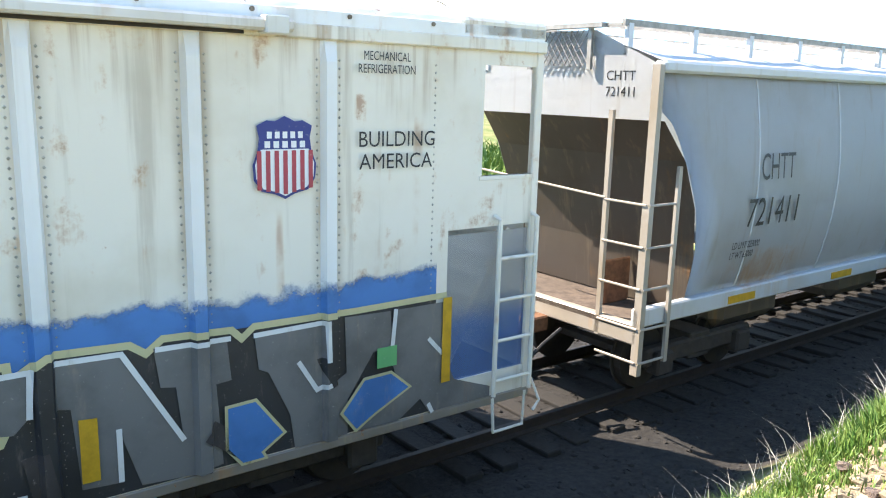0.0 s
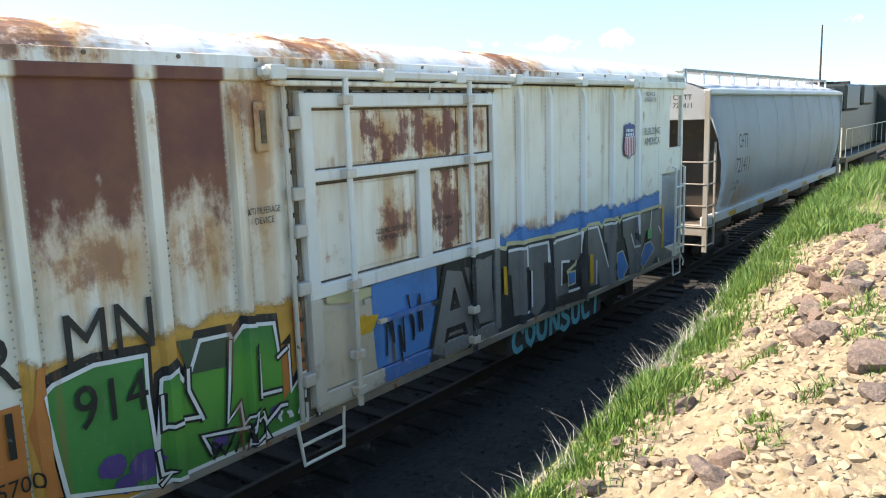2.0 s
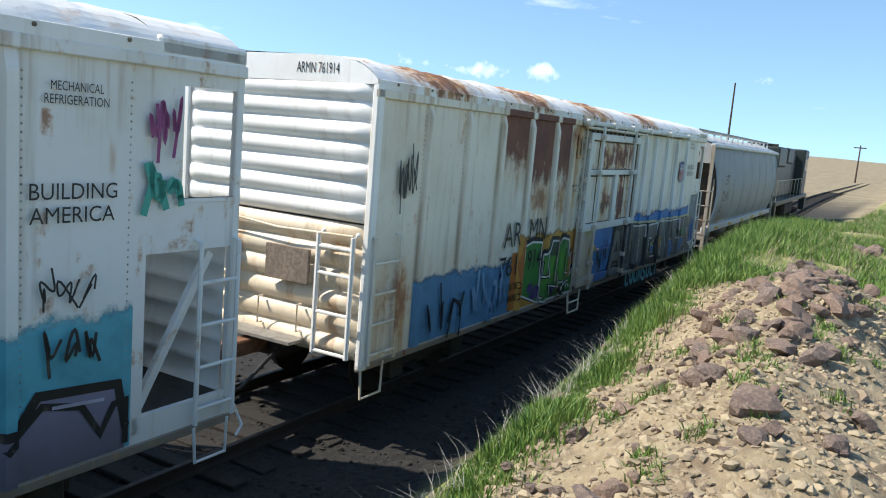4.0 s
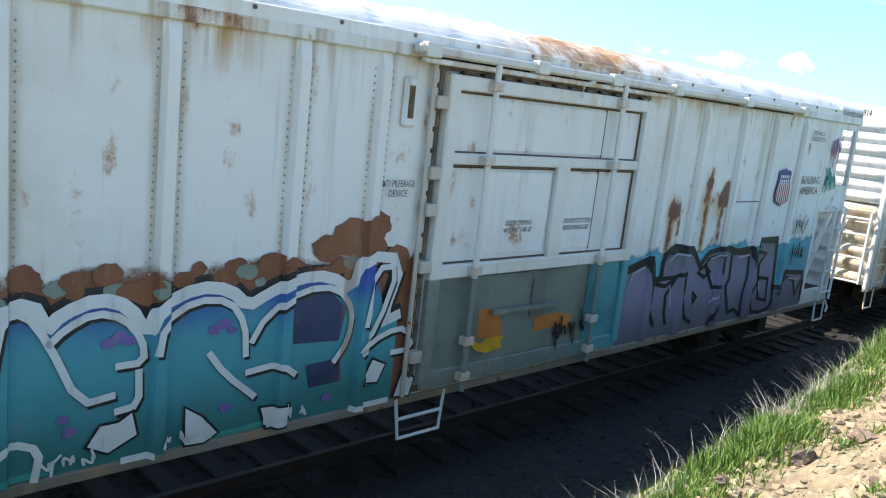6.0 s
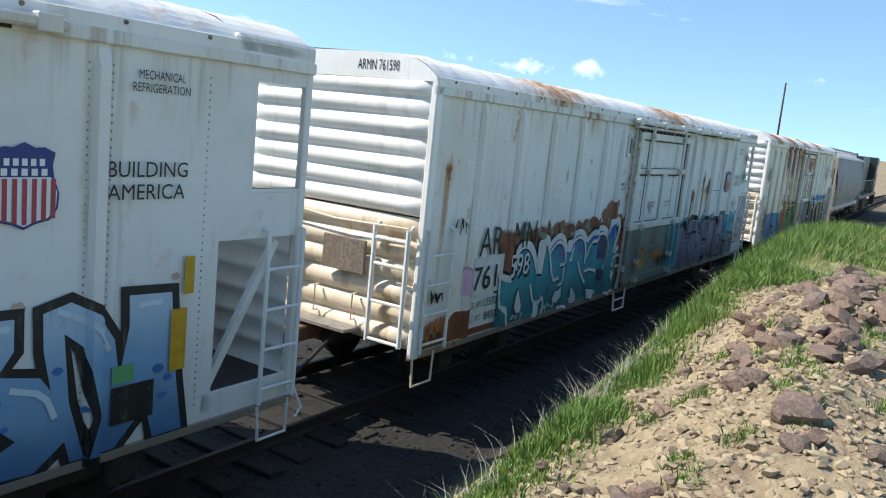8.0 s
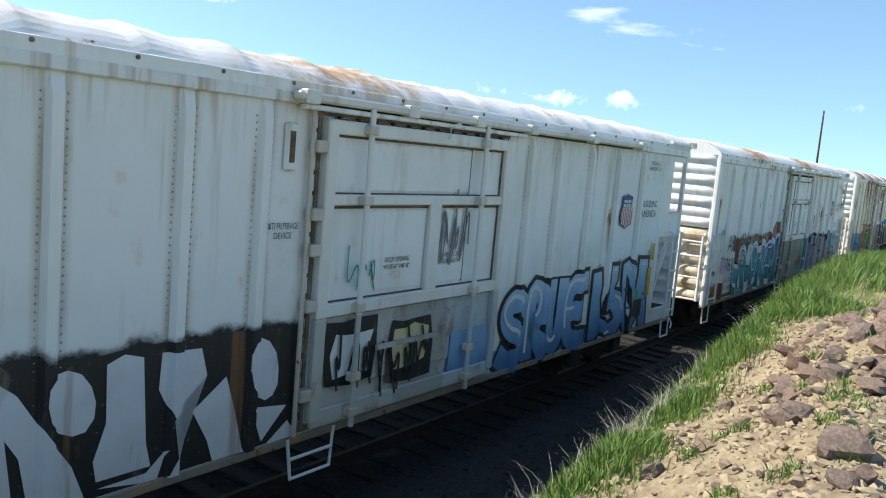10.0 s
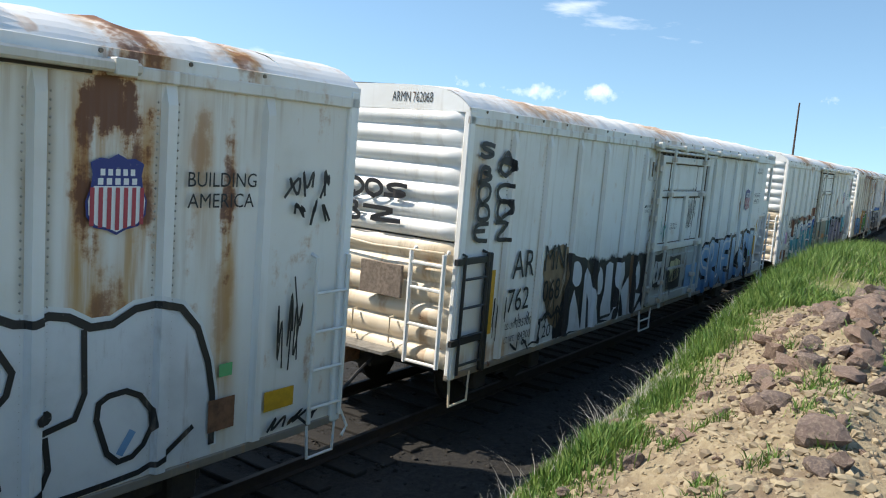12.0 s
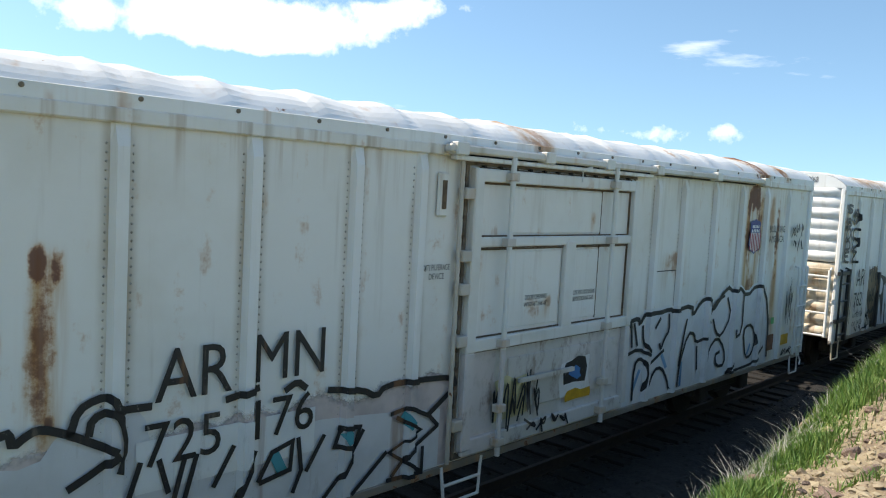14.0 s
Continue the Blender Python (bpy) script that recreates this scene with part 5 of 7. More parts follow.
inner = [
    [(-5.28, 1.60), (-5.23, 1.92), (-5.20, 2.08), (-5.05, 2.11), (-4.90, 1.88), (-4.69, 1.39), (-4.45, 1.42)],
    [(-4.90, 1.86), (-4.80, 1.96), (-4.60, 2.06), (-4.39, 2.00), (-4.25, 1.82), (-4.23, 1.64), (-4.43, 1.64)],
    [(-4.27, 1.58), (-4.26, 1.31), (-4.43, 1.29)],
    [(-4.14, 1.70), (-4.11, 1.92), (-3.85, 2.08), (-3.56, 2.05), (-3.41, 1.84), (-3.39, 1.57)],
    [(-3.71, 1.63), (-3.57, 1.44), (-3.29, 1.20)],
    [(-3.37, 1.42), (-3.07, 1.45), (-2.90, 1.33)],
    [(-3.34, 1.68), (-3.22, 1.89), (-2.87, 2.08), (-2.52, 2.07), (-2.33, 1.85), (-2.36, 1.56), (-2.50, 1.38)],
    [(-2.20, 1.69), (-2.11, 2.21), (-1.83, 2.22), (-2.03, 1.65), (-2.22, 1.44)],
    [(-2.21, 1.42), (-1.93, 1.58), (-1.66, 1.60), (-1.45, 1.46), (-1.57, 1.37), (-1.83, 1.37)],
    [(-6.04, 1.71), (-6.05, 1.89), (-5.97, 2.03), (-5.76, 2.07), (-5.53, 1.95), (-5.29, 1.59)],
    [(-5.49, 1.42), (-5.39, 1.21), (-5.27, 1.07), (-5.28, 0.89), (-5.32, 0.89)],
    [(-5.27, 1.11), (-5.13, 1.20), (-4.94, 1.11), (-4.98, 0.89)],
    [(-6.52, 1.67), (-6.48, 1.21), (-6.33, 1.16), (-6.30, 0.93), (-6.18, 0.89)],
    [(-4.37, 0.89), (-4.22, 0.89), (-4.16, 0.89)],
    [(-2.28, 0.89), (-2.09, 0.89), (-1.83, 0.89)],
]
rims(ob, [[(x + 0.02, z - 0.03) for x, z in line if x < -1.5] for line in inner[:10] if line[0][0] < -1.6], [(0.05, TAG_BLACK, 7)])
rims(ob, [[p for p in line if p[0] < -1.5] for line in inner], [(0.055, TAG_WHITE, 8)])
fills(car_b, "paint_patch", [
    [(-5.90, 1.40), (-5.95, 1.28), (-5.97, 1.11), (-5.89, 1.02), (-5.77, 1.02), (-5.74, 1.11), (-5.83, 1.29)],
    [(-4.54, 1.20), (-4.63, 1.06), (-4.48, 0.98), (-4.27, 1.08), (-4.31, 1.26), (-4.41, 1.20)],
    [(-3.89, 1.21), (-3.88, 0.90), (-3.72, 0.89), (-3.61, 0.95), (-3.75, 1.11)],
    [(-3.22, 1.08), (-3.15, 0.89), (-3.01, 0.89), (-2.93, 0.96), (-2.94, 1.06)],
    [(-2.05, 1.33), (-2.16, 1.12), (-1.98, 1.10), (-1.90, 1.26)],
    [(-1.67, 1.15), (-1.75, 0.91), (-1.56, 0.89), (-1.51, 1.06)],
], TAG_WHITE, 9, "white dripping highlight", (0.04, TAG_BLACK))
fills(car_b, "paint_patch", [
    [(-2.99, 2.04), (-2.59, 2.03), (-2.40, 1.86), (-2.46, 1.57), (-2.93, 1.60)],
    [(-2.79, 1.39), (-2.43, 1.40), (-2.39, 1.18), (-2.74, 1.17)],
], spray_paint("tag_worn_navy", (0.04, 0.055, 0.13), 0.5), 6)
cloud_of(car_b, spray_paint("tag_mauve", (0.20, 0.13, 0.38), 0.2), [(-4.42, 1.86, 0.06), (-4.5, 1.82, 0.05), (-4.34, 1.82, 0.05), (-3.6, 1.86, 0.06), (-3.68, 1.82, 0.05), (-3.52, 1.8, 0.04), (-4.75, 1.2, 0.05), (-4.8, 1.3, 0.04), (-3.55, 1.15, 0.05), (-5.75, 1.0, 0.06), (-2.55, 1.05, 0.05)], 7, 8)
rims(ob, [[(-5.62, 0.93), (-4.9, 0.93)], [(-3.6, 0.92), (-3.2, 0.93)], [(-6.05, 0.95), (-5.7, 0.99)]], [(0.05, TAG_MINT, 6)], 0)
for i, x in enumerate((-6.1, -5.0, -4.1, -3.2)):
    scrawl(car_b, x, 0.93, 0.42, 0.1, 20 + i, TAG_WHITE, 0.02, 4, 12)
bm = letters("598", -6.24, 1.62, 0.34, 0.62)
part("lettering", lay(bm, 9), TAG_WHITE, car_b, "white number painted over the graffiti")
top = [(1.97, 1.9), (2.5, 2.02), (2.6, 1.72), (2.84, 1.72), (2.88, 2.05), (3.1, 2.16), (3.6, 2.1), (3.86, 1.84), (4.07, 2.02), (4.58, 2.08), (4.94, 2.0), (5.44, 2.02), (5.54, 1.75), (5.64, 2.14), (6.29, 2.14), (6.42, 1.3), (6.66, 1.3), (6.83, 1.54), (7.54, 1.48), (7.62, 1.1)]
ob = mural(car_b, top, TAG_LAVENDER, 3, "grey and lavender graffiti with black outline", soft=0)
rims(ob, [top], [(0.08, TAG_BLACK, 4)], 0)
rims(ob, [
[(1.97, 1.39), (1.96, 1.62), (1.98, 1.87), (2.54, 1.95), (2.63, 1.58)], [(2.64, 1.68), (2.98, 1.61), (3.25, 1.70)], [(2.62, 1.58), (2.66, 1.32), (2.84, 1.07)], [(2.84, 1.95), (2.96, 2.07), (3.18, 2.08), (3.68, 2.03), (3.91, 1.80)],
    [(2.84, 1.95), (2.88, 1.72), (3.25, 1.72), (3.42, 1.77), (3.44, 1.52), (3.53, 1.37), (3.65, 1.09), (3.84, 1.00)], [(3.25, 1.70), (3.04, 1.48), (3.08, 1.21), (3.15, 1.06)], [(3.78, 1.45), (3.89, 1.37), (3.82, 1.29), (3.78, 1.45)],
    [(3.91, 1.80), (4.02, 1.83), (4.18, 1.73), (4.03, 1.66), (3.84, 1.74), (3.91, 1.80)], [(4.02, 1.83), (4.07, 1.92), (4.47, 1.97), (4.49, 1.69)], [(4.02, 1.83), (4.32, 1.48), (4.57, 1.49), (4.63, 1.30), (4.47, 1.09), (4.35, 0.90)],
    [(4.49, 2.07), (4.78, 2.00), (4.83, 1.57), (4.75, 1.46), (4.96, 1.03), (5.15, 1.06), (5.37, 0.94)], [(4.82, 1.97), (5.35, 1.95), (5.42, 1.59), (5.35, 1.28), (5.37, 0.94)], [(5.56, 1.97), (5.96, 1.91), (5.76, 1.74), (5.84, 1.45), (5.64, 1.22), (5.78, 0.95), (6.07, 0.91), (6.35, 0.95)],
    [(5.59, 2.03), (5.62, 2.13), (6.29, 2.08), (6.35, 1.65), (6.48, 1.05), (6.35, 0.95)], [(5.83, 1.52), (6.18, 1.47), (6.23, 1.10), (5.92, 1.16), (5.83, 1.52)], [(6.57, 1.18), (6.86, 1.45), (7.20, 1.37), (7.38, 1.09), (7.50, 1.31), (7.62, 1.32), (7.62, 0.95)],
], [(0.06, TAG_BLACK, 5)], 0)
rims(ob, [[(2.05, 1.6), (2.15, 1.85), (2.42, 1.92)], [(3.0, 1.95), (3.15, 2.05), (3.55, 2.02)], [(3.12, 1.6), (3.2, 1.3)], [(4.15, 1.92), (4.5, 1.98)], [(5.02, 1.9), (5.36, 1.92)], [(5.85, 1.45), (5.9, 1.3)], [(4.3, 1.25), (4.5, 1.35)], [(6.95, 1.42), (7.4, 1.38)]], [(0.03, spray_paint("tag_pale_lilac", (0.45, 0.43, 0.55)), 6)], 0)
paint_door(car_b, [(spray_paint("door_sage", (0.17, 0.20, 0.17), 0.4), -1.36, 1.2, 1.08, 2.06), (TAG_OCHRE, -0.7, -0.35, 1.35, 1.65), (TAG_OCHRE, 0.2, 0.9, 1.3, 1.5), (spray_paint("door_teal", (0.06, 0.28, 0.32), 0.3), 1.15, 1.76, 1.05, 2.06), (YELLOW, -0.75, -0.3, 1.2, 1.32), (TAG_GREY, 0.1, 0.35, 1.55, 1.95)], 5)
scrawl(car_b, 0.5, 1.15, 0.7, 0.3, 41, TAG_BLACK, 0.03, 4, flat=SKIN - 0.09)
for seed, x, z, w, h, mat, ww in ((31, 7.75, 3.45, 0.35, 0.5, TAG_PINK, 0.035), (33, 7.72, 2.95, 0.4, 0.35, TAG_MINT, 0.07), (34, 6.85, 1.75, 0.5, 0.3, TAG_BLACK, 0.028), (35, 6.8, 2.25, 0.5, 0.25, TAG_BLACK, 0.018), (36, -7.95, 2.4, 0.35, 0.2, TAG_BLACK, 0.02), (37, -8.4, 1.5, 0.35, 0.15, TAG_BLACK, 0.03), (38, -8.4, 1.0, 0.5, 0.3, TAG_OCHRE, 0.05)):
    scrawl(car_b, x, z, w, h, seed, mat, ww)

# third car: white letters on black, brush loops and pale blue letters
part("paint_band", lay(drift(-5.6, -1.56, SILL + 0.03, 2.32, 0.03, 14), 1), BLACK_BAND, car_c, "black sprayed cloud")
top = [p for p in [(-5.39, 2.32), (-5.23, 2.35), (-4.85, 2.24), (-4.52, 2.21), (-4.27, 1.96), (-3.83, 2.07), (-3.39, 2.12), (-2.52, 2.10), (-1.87, 2.11), (-1.43, 1.76)] if p[0] < -1.57]
mural(car_c, [(x, z - 0.06) for x, z in top] + [(-1.57, 1.8)], TAG_BLACK, 2, "black field behind white block letters")
fills(car_c, "graffiti_letter", [[(min(x, -1.57), z) for x, z in pts] for pts in (
    [(-4.69, 1.87), (-4.71, 1.76), (-4.78, 1.69), (-4.89, 1.68), (-4.99, 1.73), (-5.07, 1.82), (-5.11, 1.93), (-5.09, 2.04), (-5.02, 2.11), (-4.92, 2.12), (-4.81, 2.08), (-4.72, 1.99)],
    [(-4.94, 1.64), (-4.75, 1.32), (-4.54, 0.89), (-5.23, 0.95)],
    [(-5.23, 0.89), (-5.02, 0.89), (-4.68, 0.89), (-4.53, 0.89), (-4.60, 0.89)],
    [(-4.57, 1.86), (-4.49, 1.97), (-4.33, 1.84), (-4.14, 1.54), (-3.91, 1.20), (-3.79, 0.89), (-4.22, 0.89), (-4.31, 1.37), (-4.41, 1.53), (-4.33, 0.89), (-4.54, 0.89)],
    [(-3.73, 1.67), (-3.74, 1.54), (-3.81, 1.45), (-3.91, 1.44), (-4.02, 1.49), (-4.10, 1.60), (-4.13, 1.73), (-4.12, 1.85), (-4.06, 1.94), (-3.96, 1.96), (-3.85, 1.91), (-3.77, 1.80)],
    [(-3.65, 1.95), (-3.50, 2.01), (-3.33, 1.96), (-3.28, 1.23), (-3.23, 1.02), (-3.71, 1.02), (-3.74, 1.19), (-3.64, 1.48)],
    [(-3.70, 0.96), (-3.27, 0.97), (-3.08, 1.13), (-3.16, 0.89), (-3.29, 0.89)],
    [(-3.18, 1.66), (-3.16, 1.97), (-2.77, 1.95), (-2.70, 1.70), (-2.94, 1.44), (-3.05, 1.38), (-2.87, 1.32), (-2.97, 0.89), (-3.09, 0.89), (-2.91, 1.16)],
    [(-2.84, 1.40), (-2.49, 1.65), (-2.36, 1.26), (-2.26, 0.89), (-2.60, 0.89), (-2.67, 1.10)],
    [(-1.87, 1.62), (-1.87, 1.46), (-1.93, 1.36), (-2.02, 1.33), (-2.12, 1.39), (-2.21, 1.51), (-2.25, 1.67), (-2.25, 1.82), (-2.20, 1.92), (-2.11, 1.95), (-2.00, 1.90), (-1.91, 1.78)],
    [(-2.18, 1.29), (-1.74, 1.23), (-2.04, 0.93)],
    [(-1.98, 0.89), (-1.72, 1.07), (-1.43, 0.89), (-1.95, 0.89)],
)], spray_paint("tag_chalky_white", (0.62, 0.63, 0.65), 0.12), 4, "white block letter shape on black")
fills(car_c, "paint_patch", [
    [(-6.21, 2.14), (-6.00, 2.36), (-5.53, 2.44), (-5.30, 2.37), (-5.26, 1.91), (-5.32, 1.32), (-5.50, 1.05), (-5.79, 1.18), (-6.07, 1.67), (-6.09, 1.91)],
], spray_paint("tag_taupe", (0.25, 0.17, 0.10), 0.55), 2, "brown brushed patch under the number")
ob = part("brush_loop", lay(strokes([curvy([(-6.31, 1.03), (-6.29, 1.21), (-6.20, 1.30), (-6.08, 1.27), (-6.03, 1.36), (-5.88, 1.37), (-5.77, 1.26), (-5.68, 1.35), (-5.50, 1.36), (-5.40, 1.23), (-5.42, 1.03), (-5.53, 0.90)], 2)], 0.05), 10), TAG_BLACK, car_c, "black brushed cloud outline")
rims(ob, [[(-5.98, 2.3), (-5.75, 2.38), (-5.6, 2.32)], [(-5.42, 2.3), (-5.34, 1.9), (-5.5, 1.6)], [(-5.9, 1.9), (-5.7, 1.7), (-5.8, 1.45)], [(-5.5, 2.2), (-5.35, 2.05), (-5.45, 1.8)]], [(0.035, spray_paint("tag_pale_taupe", (0.42, 0.34, 0.26), 0.3), 5)])
pale = [("S", 2.2, 2.75, 1.0, 1.85), ("R", 2.9, 3.4, 1.05, 1.95), ("U", 3.5, 3.95, 1.05, 1.95), ("E", 4.1, 4.75, 1.05, 1.95)]
ob = spray(car_c, "graffiti", pale, [(0.46, TAG_BLACK, 3), (0.32, TAG_SKY, 4)], 2, 15, "pale blue graffiti with black outline")
shine(ob, pale, TAG_WHITE, 6, (-0.07, 0.06), 0.06, 2, 15)
made = fills(car_c, "graffiti", [
    [(5.71, 2.12), (5.97, 2.11), (5.97, 1.87), (5.85, 1.70), (6.17, 1.63), (6.37, 1.34), (6.38, 1.08), (6.13, 0.89), (5.76, 0.91), (5.42, 1.00), (5.39, 1.26), (5.66, 1.09), (5.86, 1.12), (5.99, 1.18), (5.80, 1.36), (5.65, 1.35), (5.51, 1.36), (5.55, 1.63), (5.72, 1.82)],
    [(6.18, 2.12), (6.40, 2.18), (6.62, 2.06), (6.78, 1.82), (6.83, 1.49), (6.91, 1.91), (6.90, 2.17), (7.31, 2.15), (7.39, 1.38), (7.47, 0.89), (7.17, 0.89), (7.08, 1.22), (7.01, 1.11), (6.80, 0.89), (6.55, 0.89), (6.65, 1.22), (6.51, 1.81), (6.35, 1.94), (6.40, 1.38), (6.54, 0.89), (6.42, 0.89), (6.25, 1.52), (6.19, 1.83)],
    [(4.99, 2.04), (5.28, 2.06), (5.35, 1.81), (5.30, 1.60), (5.37, 1.34), (5.41, 0.99), (5.24, 0.90), (4.98, 0.90)],
], TAG_SKY, 5, "pale blue graffiti with black outline", (0.15, TAG_BLACK))
rims(made[0], [[(5.74, 2.05), (5.92, 2.05)], [(6.3, 2.12), (6.6, 1.98), (6.72, 1.75)], [(7.0, 2.08), (7.2, 2.08)], [(5.95, 1.58), (6.2, 1.5), (6.28, 1.3)], [(5.5, 0.98), (5.8, 0.96)]], [(0.05, spray_paint("tag_ice", (0.55, 0.66, 0.74), 0.15), 7)])
cloud_of(car_c, TAG_BLUE, [(6.52, 1.3, 0.035), (6.3, 1.66, 0.04), (7.2, 1.5, 0.05), (7.3, 1.4, 0.04), (7.25, 1.25, 0.04), (5.7, 1.5, 0.04), (5.85, 1.5, 0.03), (5.6, 1.45, 0.03), (5.9, 1.3, 0.03)], 8, 9)
cloud_of(car_c, spray_paint("tag_dusty_pink", (0.56, 0.40, 0.34), 0.2), [(5.2, 2.15, 0.05), (6.0, 2.18, 0.06), (7.1, 2.15, 0.07), (7.35, 2.28, 0.04)], 2, 17)
part("paint_band", lay(drift(2.0, 5.0, SILL + 0.03, 1.2, 0.08, 18), 2), TAG_SKY, car_c)
sheet(car_c, "reflector", YELLOW, 7.30, 7.46, 1.45, 2.0, 10)
sheet(car_c, "reflector", YELLOW, 7.42, 7.52, 2.12, 2.45, 10)
sheet(car_c, "reflector", YELLOW, -7.78, -7.66, 1.3, 2.2, 10, "yellow reflector strip")
sheet(car_c, "card", STICKER, 6.75, 6.95, 1.45, 1.6, 11, "green routing card")
sheet(car_c, "notice", TAG_BLACK, 6.75, 7.15, 1.1, 1.42, 10, "black notice plate")
for z, k in ((3.75, "S"), (3.45, "B"), (3.18, "O"), (2.93, "O"), (2.68, "E")):
    part("brush_letter", lay(strokes(piece_lines([(k, -8.32, -7.98, z - 0.05, z + 0.18)], 2, int(z * 7)), 0.06), 10), TAG_BLACK, car_c, "black brushed letter")
for z, k in ((3.55, "O"), (3.62, "A"), (3.2, "C"), (2.95, "O"), (2.68, "Z")):
    part("brush_letter", lay(strokes(piece_lines([(k, -7.80, -7.42, z - 0.05, z + 0.2)], 2, int(z * 9)), 0.06), 10), TAG_BLACK, car_c, "black brushed letter")
part("lettering", lay(letters("2016", -6.05, 0.98, 0.2, 0.6), 9), TAG_BLACK, car_c, "black sprayed year")
for seed, x, z, w, h, ww in ((51, -7.2, 0.92, 1.1, 0.14, 0.03), (52, -7.65, 1.3, 0.25, 0.5, 0.02), (53, -7.1, 1.3, 0.6, 0.2, 0.012), (54, -6.1, 1.2, 0.7, 0.3, 0.03)):
    scrawl(car_c, x, z, w, h, seed, TAG_BLACK, ww)
scrawl(car_c, -1.05, 2.35, 0.45, 0.35, 55, TAG_MINT, 0.02, 3, flat=SKIN - 0.06)
scrawl(car_c, 0.5, 2.4, 0.6, 0.9, 56, TAG_GREY, 0.03, 3, flat=SKIN - 0.07)
paint_door(car_c, [(TAG_BLACK, -1.3, -0.5, 1.3, 1.98), (TAG_WHITE, -1.2, -0.6, 1.4, 1.85), (TAG_BLACK, -0.3, 0.5, 1.15, 1.9), (TAG_CREAM, -0.2, 0.4, 1.35, 1.8), (TAG_SKY, 0.9, 1.7, 1.1, 1.6)], 6)
scrawl(car_c, -1.2, 1.2, 1.6, 0.6, 57, TAG_BLACK, 0.035, 7, flat=SKIN - 0.09)
bm = strokes(piece_lines([("U", 0, 0.3, 3.12, 3.3), ("R", 0.35, 0.6, 3.1, 3.3), ("O", 0.65, 0.95, 3.1, 3.3), ("O", 1.0, 1.3, 3.1, 3.3), ("S", 1.35, 1.7, 3.1, 3.28), ("B", 0.6, 0.95, 2.75, 3.0), ("Z", 1.0, 1.6, 2.78, 2.95)], 2, 33), 0.06)
for v in bm.verts:
    v.co = Vector((-REAR - 0.062 + v.co.y, 0.95 - v.co.x, v.co.z))
part("tag", bm, TAG_BLACK, car_c, "black scrawl across the corrugated end")
for z in (1.32, 2.38):
    part("ladder_clamp", boxed(-REAR - 0.1, -7.86, SKIN - 0.1, SKIN - 0.05, z - 0.04, z + 0.04), BLACK_PIPE, car_c, "black steel ladder strap")
part("ladder_upright", boxed(-7.93, -7.85, SKIN - 0.1, SKIN - 0.02, 0.82, 2.46, bevel=0.01), BLACK_PIPE, car_c)

# fourth car: white letters with black outlines
part("paint_band", lay(drift(-8.5, -1.56, SILL + 0.03, 1.95, 0.05, 24), 1), PINK_WASH, car_d, "faint red overspray")
top = [(1.93, 1.35), (2.0, 1.7), (2.02, 2.08), (2.28, 2.12), (2.32, 2.02), (2.48, 2.18), (2.85, 2.14), (3.23, 2.18), (3.3, 2.13), (3.94, 2.19), (3.97, 2.0), (4.22, 2.22), (4.51, 2.27), (4.62, 1.97), (5.2, 2.42), (5.45, 2.3), (5.7, 2.38), (6.05, 2.18), (6.45, 2.38), (6.9, 2.25), (7.15, 1.6), (7.16, 1.0)]
ob = mural(car_d, top, spray_paint("tag_silver", (0.66, 0.66, 0.66), 0.15), 2, "silver white bubble letter graffiti with black outline")
rims(ob, [top], [(0.14, TAG_WHITE, 1), (0.065, TAG_BLACK, 4)])
rims(ob, [
    [(2.08, 2.04), (2.13, 1.72)], [(2.16, 2.05), (2.28, 1.73)], [(2.41, 1.99), (2.44, 1.78), (2.57, 1.63), (2.67, 1.60)], [(2.92, 2.06), (2.79, 1.93)], [(3.18, 2.10), (3.22, 1.86), (3.08, 1.75), (2.99, 1.59), (2.94, 1.68)], [(2.70, 1.42), (3.08, 1.57)],
    [(3.60, 1.27), (3.71, 1.74), (3.78, 1.97)], [(3.60, 0.95), (3.62, 1.27), (3.85, 1.76), (4.08, 1.72), (4.12, 1.57), (4.46, 1.61)], [(4.24, 1.13), (4.19, 1.50)], [(4.62, 1.21), (4.64, 1.42), (4.93, 1.59), (5.24, 1.37), (5.30, 1.07), (4.97, 1.08), (4.89, 1.29), (5.06, 1.32)],
    [(4.73, 1.89), (4.86, 1.66), (5.08, 1.57), (5.42, 1.91), (5.24, 2.21)], [(6.03, 1.48), (6.05, 1.65), (6.36, 1.67), (6.57, 1.39), (6.42, 1.10), (6.16, 1.08), (6.03, 1.48)], [(2.23, 0.95), (2.23, 1.45), (2.37, 1.54), (2.53, 1.46), (2.56, 1.24), (2.48, 1.05)],
    [(2.65, 1.0), (2.82, 1.31), (3.05, 1.32), (3.25, 1.11), (3.31, 0.96)], [(5.61, 1.48), (5.93, 1.55), (5.91, 2.21)], [(6.94, 1.20), (6.55, 0.95), (6.02, 0.92), (5.36, 0.92)], [(2.0, 1.62), (2.32, 1.68), (2.6, 1.56)], [(4.54, 1.86), (4.73, 2.17), (5.1, 2.26)], [(5.62, 1.43), (5.66, 1.1), (5.4, 0.93)],
], [(0.05, TAG_BLACK, 5)])
rims(ob, [[(3.05, 1.5), (3.2, 1.3)], [(2.25, 1.1), (2.4, 1.35)], [(3.7, 1.3), (3.7, 0.95)], [(6.25, 1.15), (6.35, 1.3)]], [(0.07, TAG_SKY, 3)], 0)
cloud_of(car_d, TAG_BLACK, [(5.6, 1.6, 0.07)], 7, 3)
